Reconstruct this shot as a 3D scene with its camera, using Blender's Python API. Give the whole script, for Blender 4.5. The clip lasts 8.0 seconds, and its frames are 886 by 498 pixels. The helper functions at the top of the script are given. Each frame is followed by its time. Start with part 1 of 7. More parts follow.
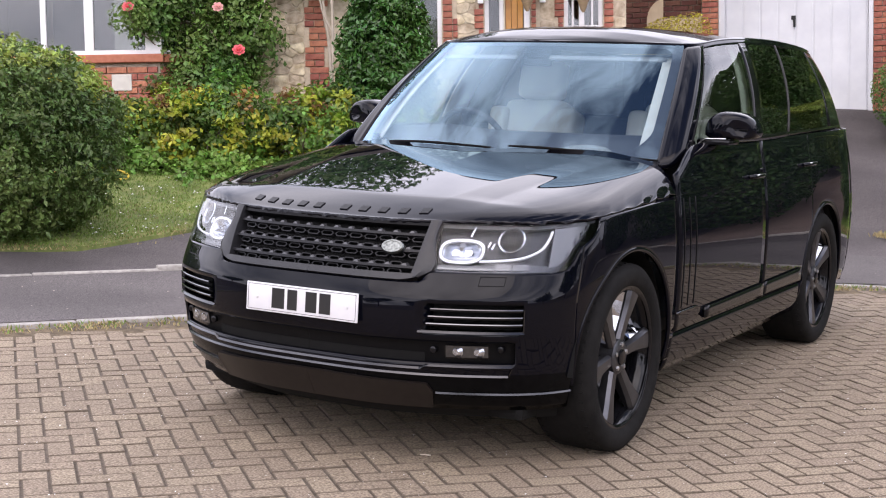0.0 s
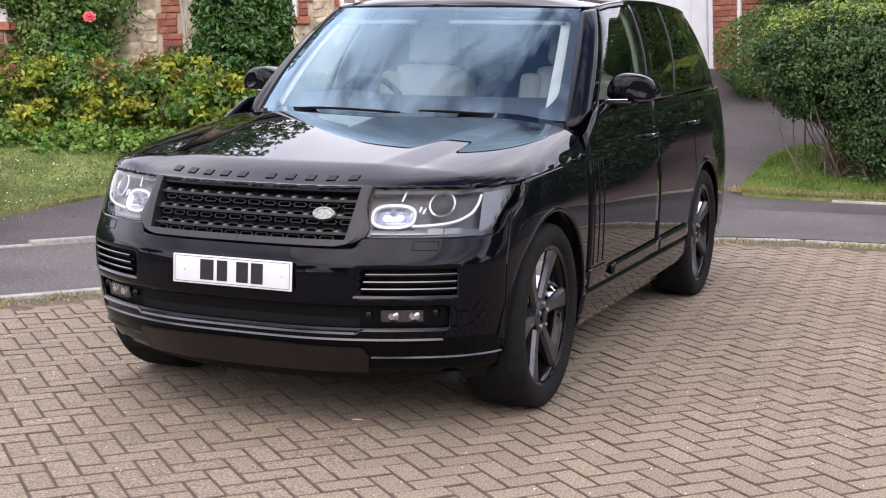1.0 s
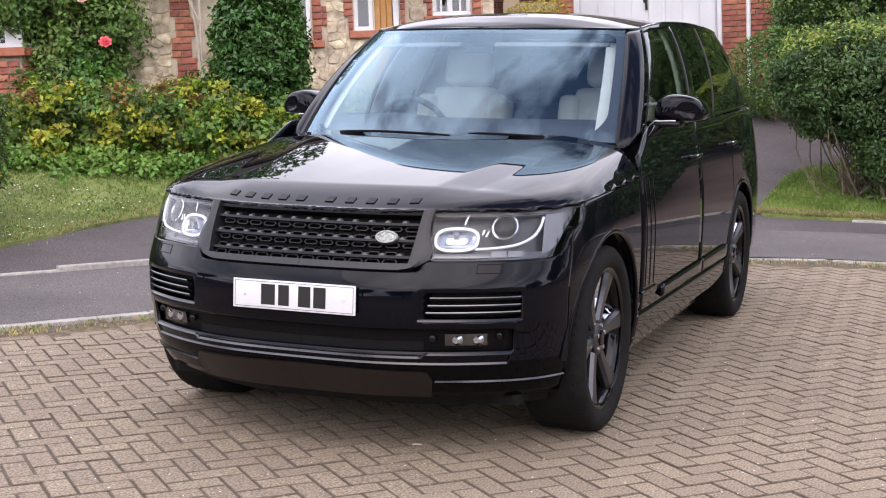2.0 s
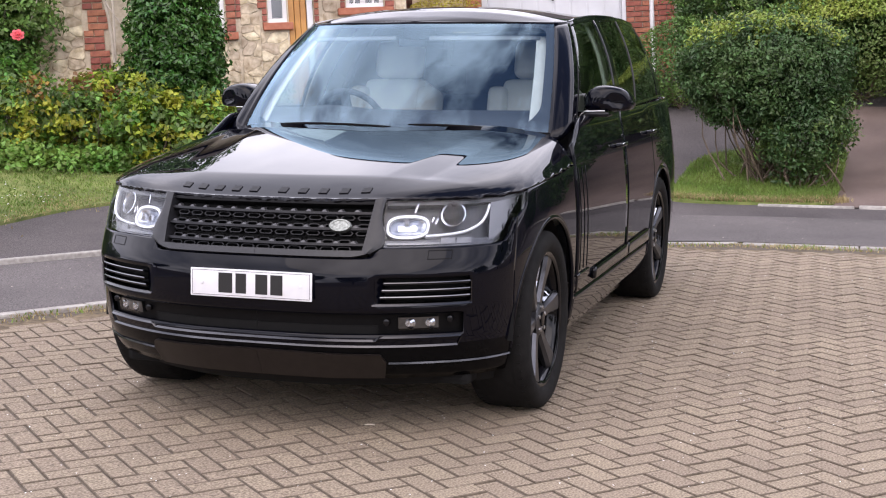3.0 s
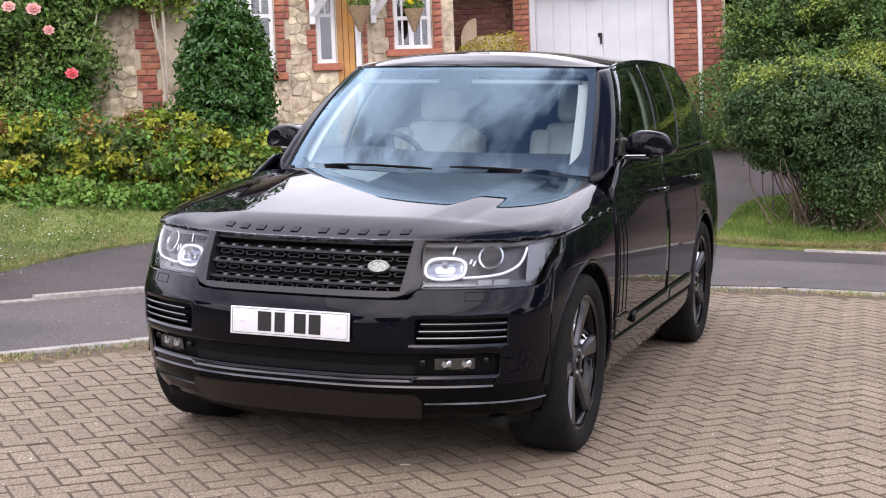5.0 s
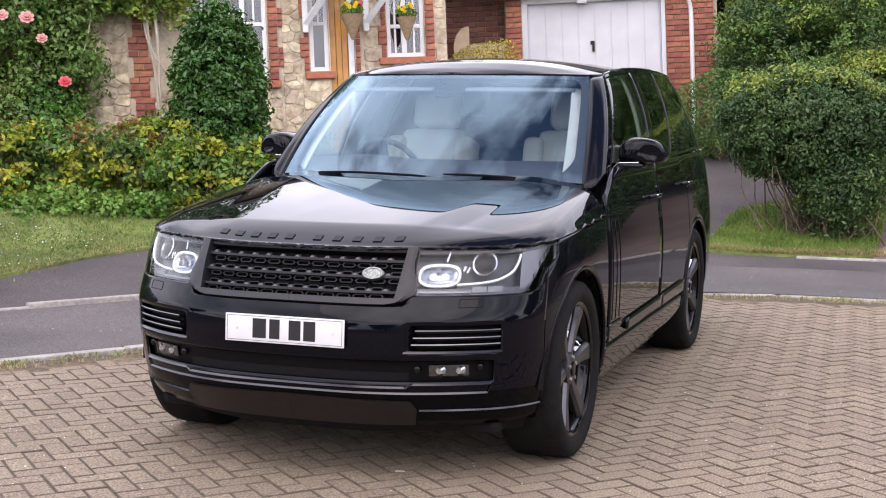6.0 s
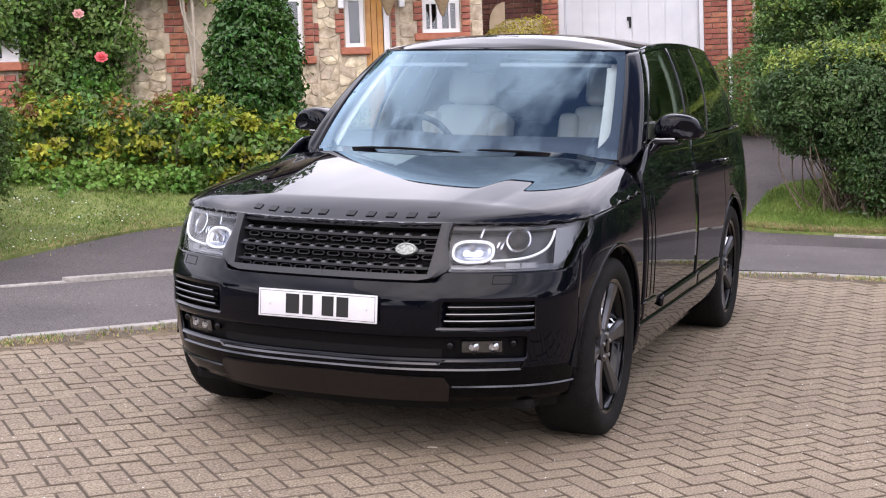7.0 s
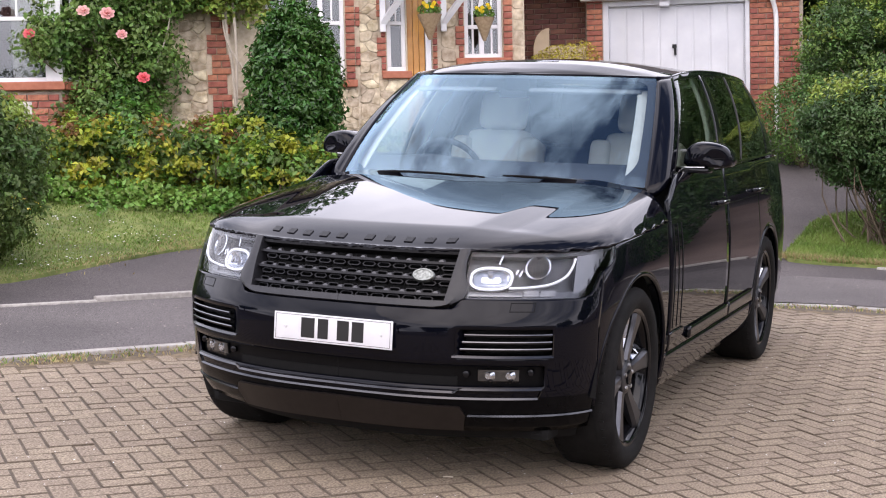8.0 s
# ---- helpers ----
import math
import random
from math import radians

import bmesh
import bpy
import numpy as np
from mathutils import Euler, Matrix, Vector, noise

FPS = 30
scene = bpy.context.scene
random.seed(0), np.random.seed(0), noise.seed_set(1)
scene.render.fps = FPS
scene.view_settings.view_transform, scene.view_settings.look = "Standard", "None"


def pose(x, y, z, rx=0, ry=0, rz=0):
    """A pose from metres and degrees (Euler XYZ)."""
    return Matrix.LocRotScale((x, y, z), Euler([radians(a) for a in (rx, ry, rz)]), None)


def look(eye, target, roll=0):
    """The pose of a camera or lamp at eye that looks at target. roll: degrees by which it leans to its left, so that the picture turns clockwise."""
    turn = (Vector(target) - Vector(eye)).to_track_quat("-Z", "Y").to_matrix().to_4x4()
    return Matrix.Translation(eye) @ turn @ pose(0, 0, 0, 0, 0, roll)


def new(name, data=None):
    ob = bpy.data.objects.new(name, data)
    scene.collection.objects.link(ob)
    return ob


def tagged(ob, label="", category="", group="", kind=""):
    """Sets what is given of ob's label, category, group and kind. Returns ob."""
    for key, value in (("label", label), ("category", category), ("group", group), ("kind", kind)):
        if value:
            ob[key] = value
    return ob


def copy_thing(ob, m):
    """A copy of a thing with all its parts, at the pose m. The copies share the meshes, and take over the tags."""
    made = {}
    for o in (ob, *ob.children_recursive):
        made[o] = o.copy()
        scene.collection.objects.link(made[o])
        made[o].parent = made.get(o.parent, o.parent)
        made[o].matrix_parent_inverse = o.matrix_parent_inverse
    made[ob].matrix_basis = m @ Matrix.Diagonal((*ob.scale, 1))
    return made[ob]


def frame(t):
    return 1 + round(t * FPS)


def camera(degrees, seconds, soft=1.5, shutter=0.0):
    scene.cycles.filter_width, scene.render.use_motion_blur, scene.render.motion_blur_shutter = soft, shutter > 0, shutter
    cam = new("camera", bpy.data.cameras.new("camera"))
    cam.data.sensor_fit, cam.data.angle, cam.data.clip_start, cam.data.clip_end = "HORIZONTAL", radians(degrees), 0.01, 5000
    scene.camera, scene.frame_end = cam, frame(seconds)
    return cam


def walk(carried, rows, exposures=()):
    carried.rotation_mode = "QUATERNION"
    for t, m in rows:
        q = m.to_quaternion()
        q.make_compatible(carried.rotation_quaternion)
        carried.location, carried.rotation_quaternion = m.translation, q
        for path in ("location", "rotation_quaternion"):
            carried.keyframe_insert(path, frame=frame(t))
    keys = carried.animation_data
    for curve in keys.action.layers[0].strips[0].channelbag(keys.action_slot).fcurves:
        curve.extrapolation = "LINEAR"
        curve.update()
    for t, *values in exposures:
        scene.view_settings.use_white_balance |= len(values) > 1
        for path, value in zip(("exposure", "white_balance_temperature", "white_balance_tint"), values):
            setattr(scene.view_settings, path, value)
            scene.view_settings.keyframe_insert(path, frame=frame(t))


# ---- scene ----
# ---------------------------------------------------------------- camera
# The car and the block paving lie on one gently tilted plane; LEVEL turns that plane into the upright world.
LEVEL = Vector((-0.0596, 0.0210, 0.9980)).rotation_difference(Vector((0, 0, 1))).to_matrix().to_4x4()
cam = camera(36.0, 8.0, soft=1.1)
PATH = [
    (0, (3.032, -5.071, 1.476), (2.036, -3.353, 1.232), 1.5),
    (0.5, (2.887, -5.17, 1.469), (2.012, -3.392, 1.199), 1.0),
    (1, (2.707, -5.285, 1.479), (1.94, -3.461, 1.187), 0.7),
    (1.2, (2.647, -5.307, 1.473), (1.876, -3.484, 1.19), 1.1),
    (2.3, (2.395, -5.419, 1.485), (1.667, -3.573, 1.234), -0.7),
    (2.5, (2.365, -5.48, 1.491), (1.7, -3.614, 1.213), -0.6),
    (3, (2.347, -5.644, 1.494), (1.728, -3.763, 1.22), -0.0),
    (3.5, (2.372, -5.67, 1.51), (1.692, -3.804, 1.274), 0.7),
    (4, (2.393, -5.661, 1.511), (1.698, -3.799, 1.286), 0.7),
    (4.5, (2.4, -5.659, 1.509), (1.705, -3.797, 1.286), 0.6),
    (6, (2.403, -5.688, 1.506), (1.723, -3.818, 1.301), 0.5),
    (6.5, (2.398, -5.67, 1.503), (1.696, -3.81, 1.29), 0.2),
    (7, (2.401, -5.667, 1.5), (1.675, -3.819, 1.261), 0.6),
    (7.5, (2.413, -5.643, 1.501), (1.698, -3.788, 1.287), 1.2),
    (8, (2.48, -5.547, 1.497), (1.686, -3.722, 1.293), 1.4),
]
walk(cam, [(t, LEVEL @ look(eye, target, roll)) for t, eye, target, roll in PATH],
     exposures=[(0.0, -0.60, 6580, 21), (8.0, -0.60, 6580, 21)])

# ---------------------------------------------------------------- sky and sun
SUN_AZ, SUN_EL = radians(165), radians(48)     # azimuth from +y towards +x
world = bpy.data.worlds.new("sky")
scene.world = world
world.use_nodes = True
wn, wl = world.node_tree.nodes, world.node_tree.links
wn.clear()
w_out = wn.new("ShaderNodeOutputWorld")
w_bg = wn.new("ShaderNodeBackground")
w_sky = wn.new("ShaderNodeTexSky")
w_sky.sky_type, w_sky.sun_disc = "NISHITA", False
w_sky.sun_elevation, w_sky.sun_rotation = SUN_EL, SUN_AZ
w_sky.air_density, w_sky.dust_density, w_sky.ozone_density = 1.0, 1.2, 1.0
w_co = wn.new("ShaderNodeTexCoord")
# clouds lie on a high flat layer, so that they close up towards the horizon
w_sep = wn.new("ShaderNodeSeparateXYZ")
w_low = wn.new("ShaderNodeMath")
w_low.operation, w_low.inputs[1].default_value = "ADD", 0.42
w_flat = wn.new("ShaderNodeVectorMath")
w_flat.operation = "DIVIDE"
w_map = wn.new("ShaderNodeMapping")
w_map.inputs["Location"].default_value = (1.7, 0.6, 0.9)
w_map.inputs["Rotation"].default_value = (0, 0, radians(35))
w_map.inputs["Scale"].default_value = (1.0, 0.5, 1.0)
w_dense = wn.new("ShaderNodeMapRange")
w_dense.inputs["From Min"].default_value, w_dense.inputs["From Max"].default_value = 0.46, 0.90
w_dense.inputs["To Min"].default_value, w_dense.inputs["To Max"].default_value = 0.31, -0.045
w_sum = wn.new("ShaderNodeMath")
w_sum.operation = "ADD"
w_noise = wn.new("ShaderNodeTexNoise")
w_noise.inputs["Scale"].default_value = 2.4
w_noise.inputs["Detail"].default_value = 9
w_noise.inputs["Roughness"].default_value = 0.58
w_ramp = wn.new("ShaderNodeValToRGB")
w_ramp.color_ramp.elements[0].position = 0.44
w_ramp.color_ramp.elements[1].position = 0.55
w_noise2 = wn.new("ShaderNodeTexNoise")
w_noise2.inputs["Scale"].default_value = 3.0
w_noise2.inputs["Detail"].default_value = 5
w_shade = wn.new("ShaderNodeValToRGB")
w_shade.color_ramp.elements[0].color = (11.0, 12.5, 15.5, 1)
w_shade.color_ramp.elements[1].color = (40.5, 41.7, 44.5, 1)
w_shade.color_ramp.elements[0].position, w_shade.color_ramp.elements[1].position = 0.3, 0.7
w_mix = wn.new("ShaderNodeMixRGB")
wl.new(w_co.outputs["Generated"], w_sep.inputs["Vector"])
wl.new(w_sep.outputs["Z"], w_low.inputs[0])
wl.new(w_sep.outputs["Z"], w_dense.inputs["Value"])
wl.new(w_co.outputs["Generated"], w_flat.inputs[0])
wl.new(w_low.outputs["Value"], w_flat.inputs[1])
wl.new(w_flat.outputs["Vector"], w_map.inputs["Vector"])
wl.new(w_map.outputs["Vector"], w_noise.inputs["Vector"])
wl.new(w_map.outputs["Vector"], w_noise2.inputs["Vector"])
wl.new(w_noise.outputs["Fac"], w_sum.inputs[0])
wl.new(w_dense.outputs["Result"], w_sum.inputs[1])
wl.new(w_sum.outputs["Value"], w_ramp.inputs["Fac"])
wl.new(w_noise2.outputs["Fac"], w_shade.inputs["Fac"])
wl.new(w_ramp.outputs["Color"], w_mix.inputs["Fac"])
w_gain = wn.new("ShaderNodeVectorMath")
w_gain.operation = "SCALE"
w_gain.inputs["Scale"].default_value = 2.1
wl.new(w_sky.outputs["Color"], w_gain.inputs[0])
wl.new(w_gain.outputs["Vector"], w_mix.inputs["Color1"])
wl.new(w_shade.outputs["Color"], w_mix.inputs["Color2"])
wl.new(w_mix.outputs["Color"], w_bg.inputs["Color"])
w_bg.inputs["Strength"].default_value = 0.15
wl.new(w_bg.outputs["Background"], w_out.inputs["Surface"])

sun_data = bpy.data.lights.new("sun", "SUN")
sun_data.energy, sun_data.angle, sun_data.color = 1.95, radians(58), (1.0, 0.90, 0.75)
sun = new("sun", sun_data)
sun_way = Vector((math.sin(SUN_AZ) * math.cos(SUN_EL), math.cos(SUN_AZ) * math.cos(SUN_EL), math.sin(SUN_EL)))
sun.matrix_world = look(sun_way * 40, (0, 0, 0))


# ---------------------------------------------------------------- materials
def material(name, c1, c2=None, scale=8.0, rough=0.6, metal=0.0, coat=0.0, bump=0.0, bump_scale=60.0, spread=0.0,
             by="object", stain=0.0, stain_scale=1.2, spec=0.5, rough_var=0.0, detail=6.0, trans=0.0, sub=0.0):
    """A principled surface with fine grain between two colours, broad stains, relief and a random shade a piece."""
    m = bpy.data.materials.new(name)
    m.use_nodes = True
    n, l = m.node_tree.nodes, m.node_tree.links
    b = n["Principled BSDF"]
    b.inputs["Roughness"].default_value, b.inputs["Metallic"].default_value = rough, metal
    b.inputs["Coat Weight"].default_value, b.inputs["Coat Roughness"].default_value = coat, 0.02
    b.inputs["Specular IOR Level"].default_value = spec
    co = n.new("ShaderNodeTexCoord")
    c2 = c2 or tuple(min(1.0, v * 1.25) for v in c1)
    noise_a = n.new("ShaderNodeTexNoise")
    noise_a.inputs["Scale"].default_value, noise_a.inputs["Detail"].default_value = scale, detail
    l.new(co.outputs["Object"], noise_a.inputs["Vector"])
    ramp = n.new("ShaderNodeValToRGB")
    ramp.color_ramp.elements[0].color, ramp.color_ramp.elements[1].color = (*c1, 1), (*c2, 1)
    ramp.color_ramp.elements[0].position, ramp.color_ramp.elements[1].position = 0.32, 0.68
    l.new(noise_a.outputs["Fac"], ramp.inputs["Fac"])
    colour = ramp.outputs["Color"]
    if spread:
        pick = n.new("ShaderNodeObjectInfo") if by == "object" else n.new("ShaderNodeNewGeometry")
        out = pick.outputs["Random" if by == "object" else "Random Per Island"]
        span = n.new("ShaderNodeMapRange")
        span.inputs["To Min"].default_value, span.inputs["To Max"].default_value = 1 - spread, 1 + spread
        l.new(out, span.inputs["Value"])
        hsv = n.new("ShaderNodeHueSaturation")
        l.new(span.outputs["Result"], hsv.inputs["Value"])
        span2 = n.new("ShaderNodeMapRange")
        span2.inputs["To Min"].default_value, span2.inputs["To Max"].default_value = 0.5 - spread * 0.05, 0.5 + spread * 0.05
        l.new(out, span2.inputs["Value"])
        l.new(span2.outputs["Result"], hsv.inputs["Hue"])
        l.new(colour, hsv.inputs["Color"])
        colour = hsv.outputs["Color"]
    if stain:
        noise_s = n.new("ShaderNodeTexNoise")
        noise_s.inputs["Scale"].default_value, noise_s.inputs["Detail"].default_value = stain_scale, 4
        geo = n.new("ShaderNodeNewGeometry")
        l.new(geo.outputs["Position"], noise_s.inputs["Vector"])
        rs = n.new("ShaderNodeMapRange")
        rs.inputs["From Min"].default_value, rs.inputs["From Max"].default_value = 0.35, 0.65
        rs.inputs["To Min"].default_value, rs.inputs["To Max"].default_value = 1 - stain, 1 + stain * 0.5
        l.new(noise_s.outputs["Fac"], rs.inputs["Value"])
        mul = n.new("ShaderNodeVectorMath")
        mul.operation = "SCALE"
        l.new(colour, mul.inputs[0])
        l.new(rs.outputs["Result"], mul.inputs["Scale"])
        colour = mul.outputs["Vector"]
    l.new(colour, b.inputs["Base Color"])
    if rough_var:
        rr = n.new("ShaderNodeMapRange")
        rr.inputs["To Min"].default_value, rr.inputs["To Max"].default_value = max(0, rough - rough_var), rough + rough_var
        l.new(noise_a.outputs["Fac"], rr.inputs["Value"])
        l.new(rr.outputs["Result"], b.inputs["Roughness"])
    if bump:
        nb = n.new("ShaderNodeTexNoise")
        nb.inputs["Scale"].default_value, nb.inputs["Detail"].default_value = bump_scale, 5
        l.new(co.outputs["Object"], nb.inputs["Vector"])
        bp = n.new("ShaderNodeBump")
        bp.inputs["Strength"].default_value, bp.inputs["Distance"].default_value = bump, 0.01
        l.new(nb.outputs["Fac"], bp.inputs["Height"])
        l.new(bp.outputs["Normal"], b.inputs["Normal"])
    if trans:
        out = n["Material Output"]
        tr = n.new("ShaderNodeBsdfTranslucent")
        l.new(colour, tr.inputs["Color"])
        mx = n.new("ShaderNodeMixShader")
        mx.inputs["Fac"].default_value = trans
        l.new(b.outputs["BSDF"], mx.inputs[1])
        l.new(tr.outputs["BSDF"], mx.inputs[2])
        l.new(mx.outputs["Shader"], out.inputs["Surface"])
    return m


def glazing(name, tint, gloss_base=0.05, grazing=0.85, sheen=(1, 1, 1)):
    """Thin glass: a tinted see-through sheet whose gloss grows towards grazing angles."""
    m = bpy.data.materials.new(name)
    m.use_nodes = True
    n, l = m.node_tree.nodes, m.node_tree.links
    n.clear()
    out, mx = n.new("ShaderNodeOutputMaterial"), n.new("ShaderNodeMixShader")
    tr, gl, lw = n.new("ShaderNodeBsdfTransparent"), n.new("ShaderNodeBsdfGlossy"), n.new("ShaderNodeLayerWeight")
    tr.inputs["Color"].default_value = (*tint, 1)
    gl.inputs["Roughness"].default_value = 0.015
    gl.inputs["Color"].default_value = (*sheen, 1)
    lw.inputs["Blend"].default_value = 0.5
    po, sc = n.new("ShaderNodeMath"), n.new("ShaderNodeMapRange")
    po.operation = "POWER"
    po.inputs[1].default_value = 4.0
    sc.inputs["To Min"].default_value, sc.inputs["To Max"].default_value = gloss_base, grazing
    l.new(lw.outputs["Facing"], po.inputs[0])
    l.new(po.outputs["Value"], sc.inputs["Value"])
    l.new(sc.outputs["Result"], mx.inputs["Fac"])
    l.new(tr.outputs["BSDF"], mx.inputs[1])
    l.new(gl.outputs["BSDF"], mx.inputs[2])
    l.new(mx.outputs["Shader"], out.inputs["Surface"])
    return m


def glowing(name, colour, strength):
    m = material(name, colour, colour, rough=0.3)
    b = m.node_tree.nodes["Principled BSDF"]
    b.inputs["Emission Color"].default_value, b.inputs["Emission Strength"].default_value = (*colour, 1), strength
    return m


# body black again, reflection cut to dim the sky glare on the roof
DIMMED_ROOF_PAINT = material("dimmed_roof_paint", (0.0014, 0.0016, 0.0036), (0.0020, 0.0022, 0.0048), 3, rough=0.05, spec=0.07)
PAINT = material("black_paint", (0.0014, 0.0016, 0.0036), (0.0020, 0.0022, 0.0048), 3, rough=0.02, spec=0.18, coat=0.16)
PAINT.node_tree.nodes["Principled BSDF"].inputs["Coat IOR"].default_value = 1.2     # a thin polished lacquer that shines at grazing angles
TRIM = material("black_trim", (0.0035, 0.0035, 0.004), (0.005, 0.005, 0.0055), 40, rough=0.45, spec=0.1, bump=0.05, bump_scale=300)
GLOSS_TRIM = material("gloss_black_trim", (0.004, 0.004, 0.005), rough=0.10, spec=0.25)
GRILLE_GREY = material("graphite_lacquer", (0.009, 0.009, 0.010), (0.013, 0.013, 0.015), 30, rough=0.32, spec=0.2)
GRILLE_FRAME = material("graphite_frame", (0.012, 0.012, 0.014), (0.017, 0.017, 0.019), 40, rough=0.38, spec=0.4)
GRILLE_NODE = material("grey_grille_tabs", (0.050, 0.050, 0.054), (0.065, 0.065, 0.070), 30, rough=0.35, spec=0.5)
LOWER = material("low_reflection_black", (0.0022, 0.0022, 0.0026), (0.0034, 0.0034, 0.0038), 30, rough=0.16, spec=0.07)
LETTERING = material("dark_lettering", (0.006, 0.006, 0.007), (0.009, 0.009, 0.010), 30, rough=0.35, spec=0.12)
DIVIDER = material("satin_black_strip", (0.022, 0.022, 0.021), rough=0.55, spec=0.3)
DARK = material("dark_void", (0.004, 0.004, 0.004), (0.006, 0.006, 0.006), 20, rough=0.8, spec=0.2)
SKID = material("satin_bronze_grey", (0.017, 0.0135, 0.012), (0.022, 0.0175, 0.0155), 30, rough=0.35, metal=0.4, spec=0.35)
CHROME = material("chrome", (0.75, 0.75, 0.77), (0.82, 0.82, 0.84), 20, rough=0.09, metal=1.0)
SATIN = material("satin_metal", (0.55, 0.55, 0.57), rough=0.28, metal=1.0)
EDGE_HIGHLIGHT = material("blade_edge_highlight", (0.115, 0.115, 0.12), rough=0.2, metal=1.0)
EDGE_TRIM = material("dark_chrome_highlight", (0.065, 0.065, 0.068), rough=0.22, metal=1.0)
RUBBER = material("tyre_rubber", (0.006, 0.0057, 0.0057), (0.011, 0.0106, 0.0102), 25, rough=0.8, spec=0.15, bump=0.15, bump_scale=120, stain=0.2, stain_scale=6)
ALLOY = material("gunmetal_alloy", (0.070, 0.071, 0.078), (0.092, 0.093, 0.101), 20, rough=0.33, metal=0.85, rough_var=0.05)
POLISHED = material("polished_spoke_side", (0.40, 0.41, 0.44), (0.48, 0.49, 0.52), 20, rough=0.10, metal=1.0)
DISC = material("brake_steel", (0.25, 0.24, 0.23), (0.38, 0.36, 0.34), 40, rough=0.4, metal=1.0)
PLATE_WHITE = material("plate_white", (0.60, 0.60, 0.62), (0.65, 0.65, 0.66), 20, rough=0.3, coat=0.3)
PLATE_BLACK = material("plate_black", (0.008, 0.008, 0.008), rough=0.35)
LAMP_DARK = material("lamp_bezel", (0.055, 0.058, 0.066), rough=0.25, metal=0.6)
LAMP_BACK = material("lamp_housing_dark", (0.018, 0.019, 0.024), (0.03, 0.032, 0.038), 40, rough=0.30, metal=0.3)
LAMP_CHROME = material("lamp_reflector", (0.48, 0.50, 0.54), rough=0.22, metal=1.0)
LAMP_SILVER = material("satin_lamp_silver", (0.11, 0.113, 0.12), (0.15, 0.153, 0.16), 60, rough=0.30, metal=1.0)
LAMP_GLOW = glowing("lamp_ring", (0.66, 0.69, 0.74), 0.06)
LAMP_LENS = glazing("lamp_lens", (0.95, 0.96, 0.97), 0.016)
SCREEN = glazing("windscreen_glass", (0.80, 0.89, 0.92), 0.115, 0.98, (0.58, 0.83, 1.0))     # coated against heat; its bluish sheen is deepened to stand for mirrored blue sky
SIDE_GLASS = glazing("side_glass", (0.42, 0.50, 0.46), 0.045)
PRIVACY = glazing("privacy_glass", (0.035, 0.04, 0.038), 0.045)
LEATHER = material("cream_leather", (0.60, 0.56, 0.49), (0.68, 0.64, 0.57), 10, rough=0.5, bump=0.12, bump_scale=150)
CABIN = material("cabin_dark", (0.020, 0.022, 0.028), (0.028, 0.030, 0.036), 20, rough=0.7, bump=0.1, bump_scale=200)
CABIN_MID = material("cabin_grey", (0.13, 0.14, 0.145), (0.17, 0.18, 0.18), 12, rough=0.7)
CABIN_LIGHT = material("cabin_light", (0.42, 0.42, 0.39), (0.50, 0.50, 0.46), 12, rough=0.6)
BADGE = material("badge_silver", (0.10, 0.11, 0.105), (0.26, 0.28, 0.27), 120, rough=0.3, metal=0.8)
AMBER = material("indicator_lens", (0.32, 0.30, 0.28), rough=0.15, coat=0.8)

PAVER = material("concrete_paver", (0.105, 0.078, 0.052), (0.360, 0.287, 0.206), 105, rough=0.88, bump=0.35, bump_scale=160, spread=0.08,
                 by="object", stain=0.09, stain_scale=0.9)
PAVER_JOINED = material("concrete_paver_rest", (0.105, 0.078, 0.052), (0.360, 0.287, 0.206), 105, rough=0.88, bump=0.35, bump_scale=160,
                        spread=0.08, by="island", stain=0.09, stain_scale=0.9)
# chamfers and sides of the blocks, darker than their tops
PAVER_EDGE = material("dark_paver_edge", (0.088, 0.067, 0.047), (0.160, 0.125, 0.090), 60, rough=0.95, bump=0.3, bump_scale=120)
SAND = material("jointing_sand", (0.075, 0.058, 0.041), (0.130, 0.102, 0.075), 40, rough=0.95, bump=0.3, bump_scale=90)
TARMAC = material("worn_tarmac", (0.040, 0.035, 0.034), (0.185, 0.163, 0.157), 110, rough=0.85, bump=0.6, bump_scale=220, stain=0.25,
                  stain_scale=0.8, detail=3)
DRIVE_TARMAC = material("dark_drive_tarmac", (0.028, 0.024, 0.024), (0.140, 0.120, 0.117), 110, rough=0.88, bump=0.6, bump_scale=220, stain=0.3,
                        stain_scale=1.1, detail=3)
PATH_TARMAC = material("reddish_path", (0.115, 0.080, 0.066), (0.215, 0.160, 0.138), 150, rough=0.9, bump=0.5, bump_scale=200, stain=0.2, stain_scale=1.5)
CONCRETE = material("kerb_concrete", (0.28, 0.26, 0.235), (0.42, 0.395, 0.36), 30, rough=0.85, bump=0.25, bump_scale=120, spread=0.12, stain=0.25,
                    stain_scale=4)
MOSS = material("kerb_grime", (0.085, 0.062, 0.036), (0.20, 0.150, 0.090), 22, rough=0.95, bump=0.8, bump_scale=60, stain=0.3, stain_scale=5)
SOIL = material("garden_soil", (0.055, 0.042, 0.030), (0.11, 0.085, 0.060), 18, rough=0.95, bump=0.6, bump_scale=50)
TURF = material("lawn_turf", (0.10, 0.145, 0.030), (0.215, 0.235, 0.072), 9, rough=0.9, bump=0.5, bump_scale=70, stain=0.3, stain_scale=1.4)
BLADE = material("grass_blades", (0.11, 0.185, 0.028), (0.22, 0.30, 0.065), 2, rough=0.6, spread=0.35, by="island", trans=0.3)
STRAW = material("dry_grass", (0.30, 0.23, 0.10), (0.42, 0.34, 0.18), 4, rough=0.8, spread=0.3, by="island", trans=0.2)
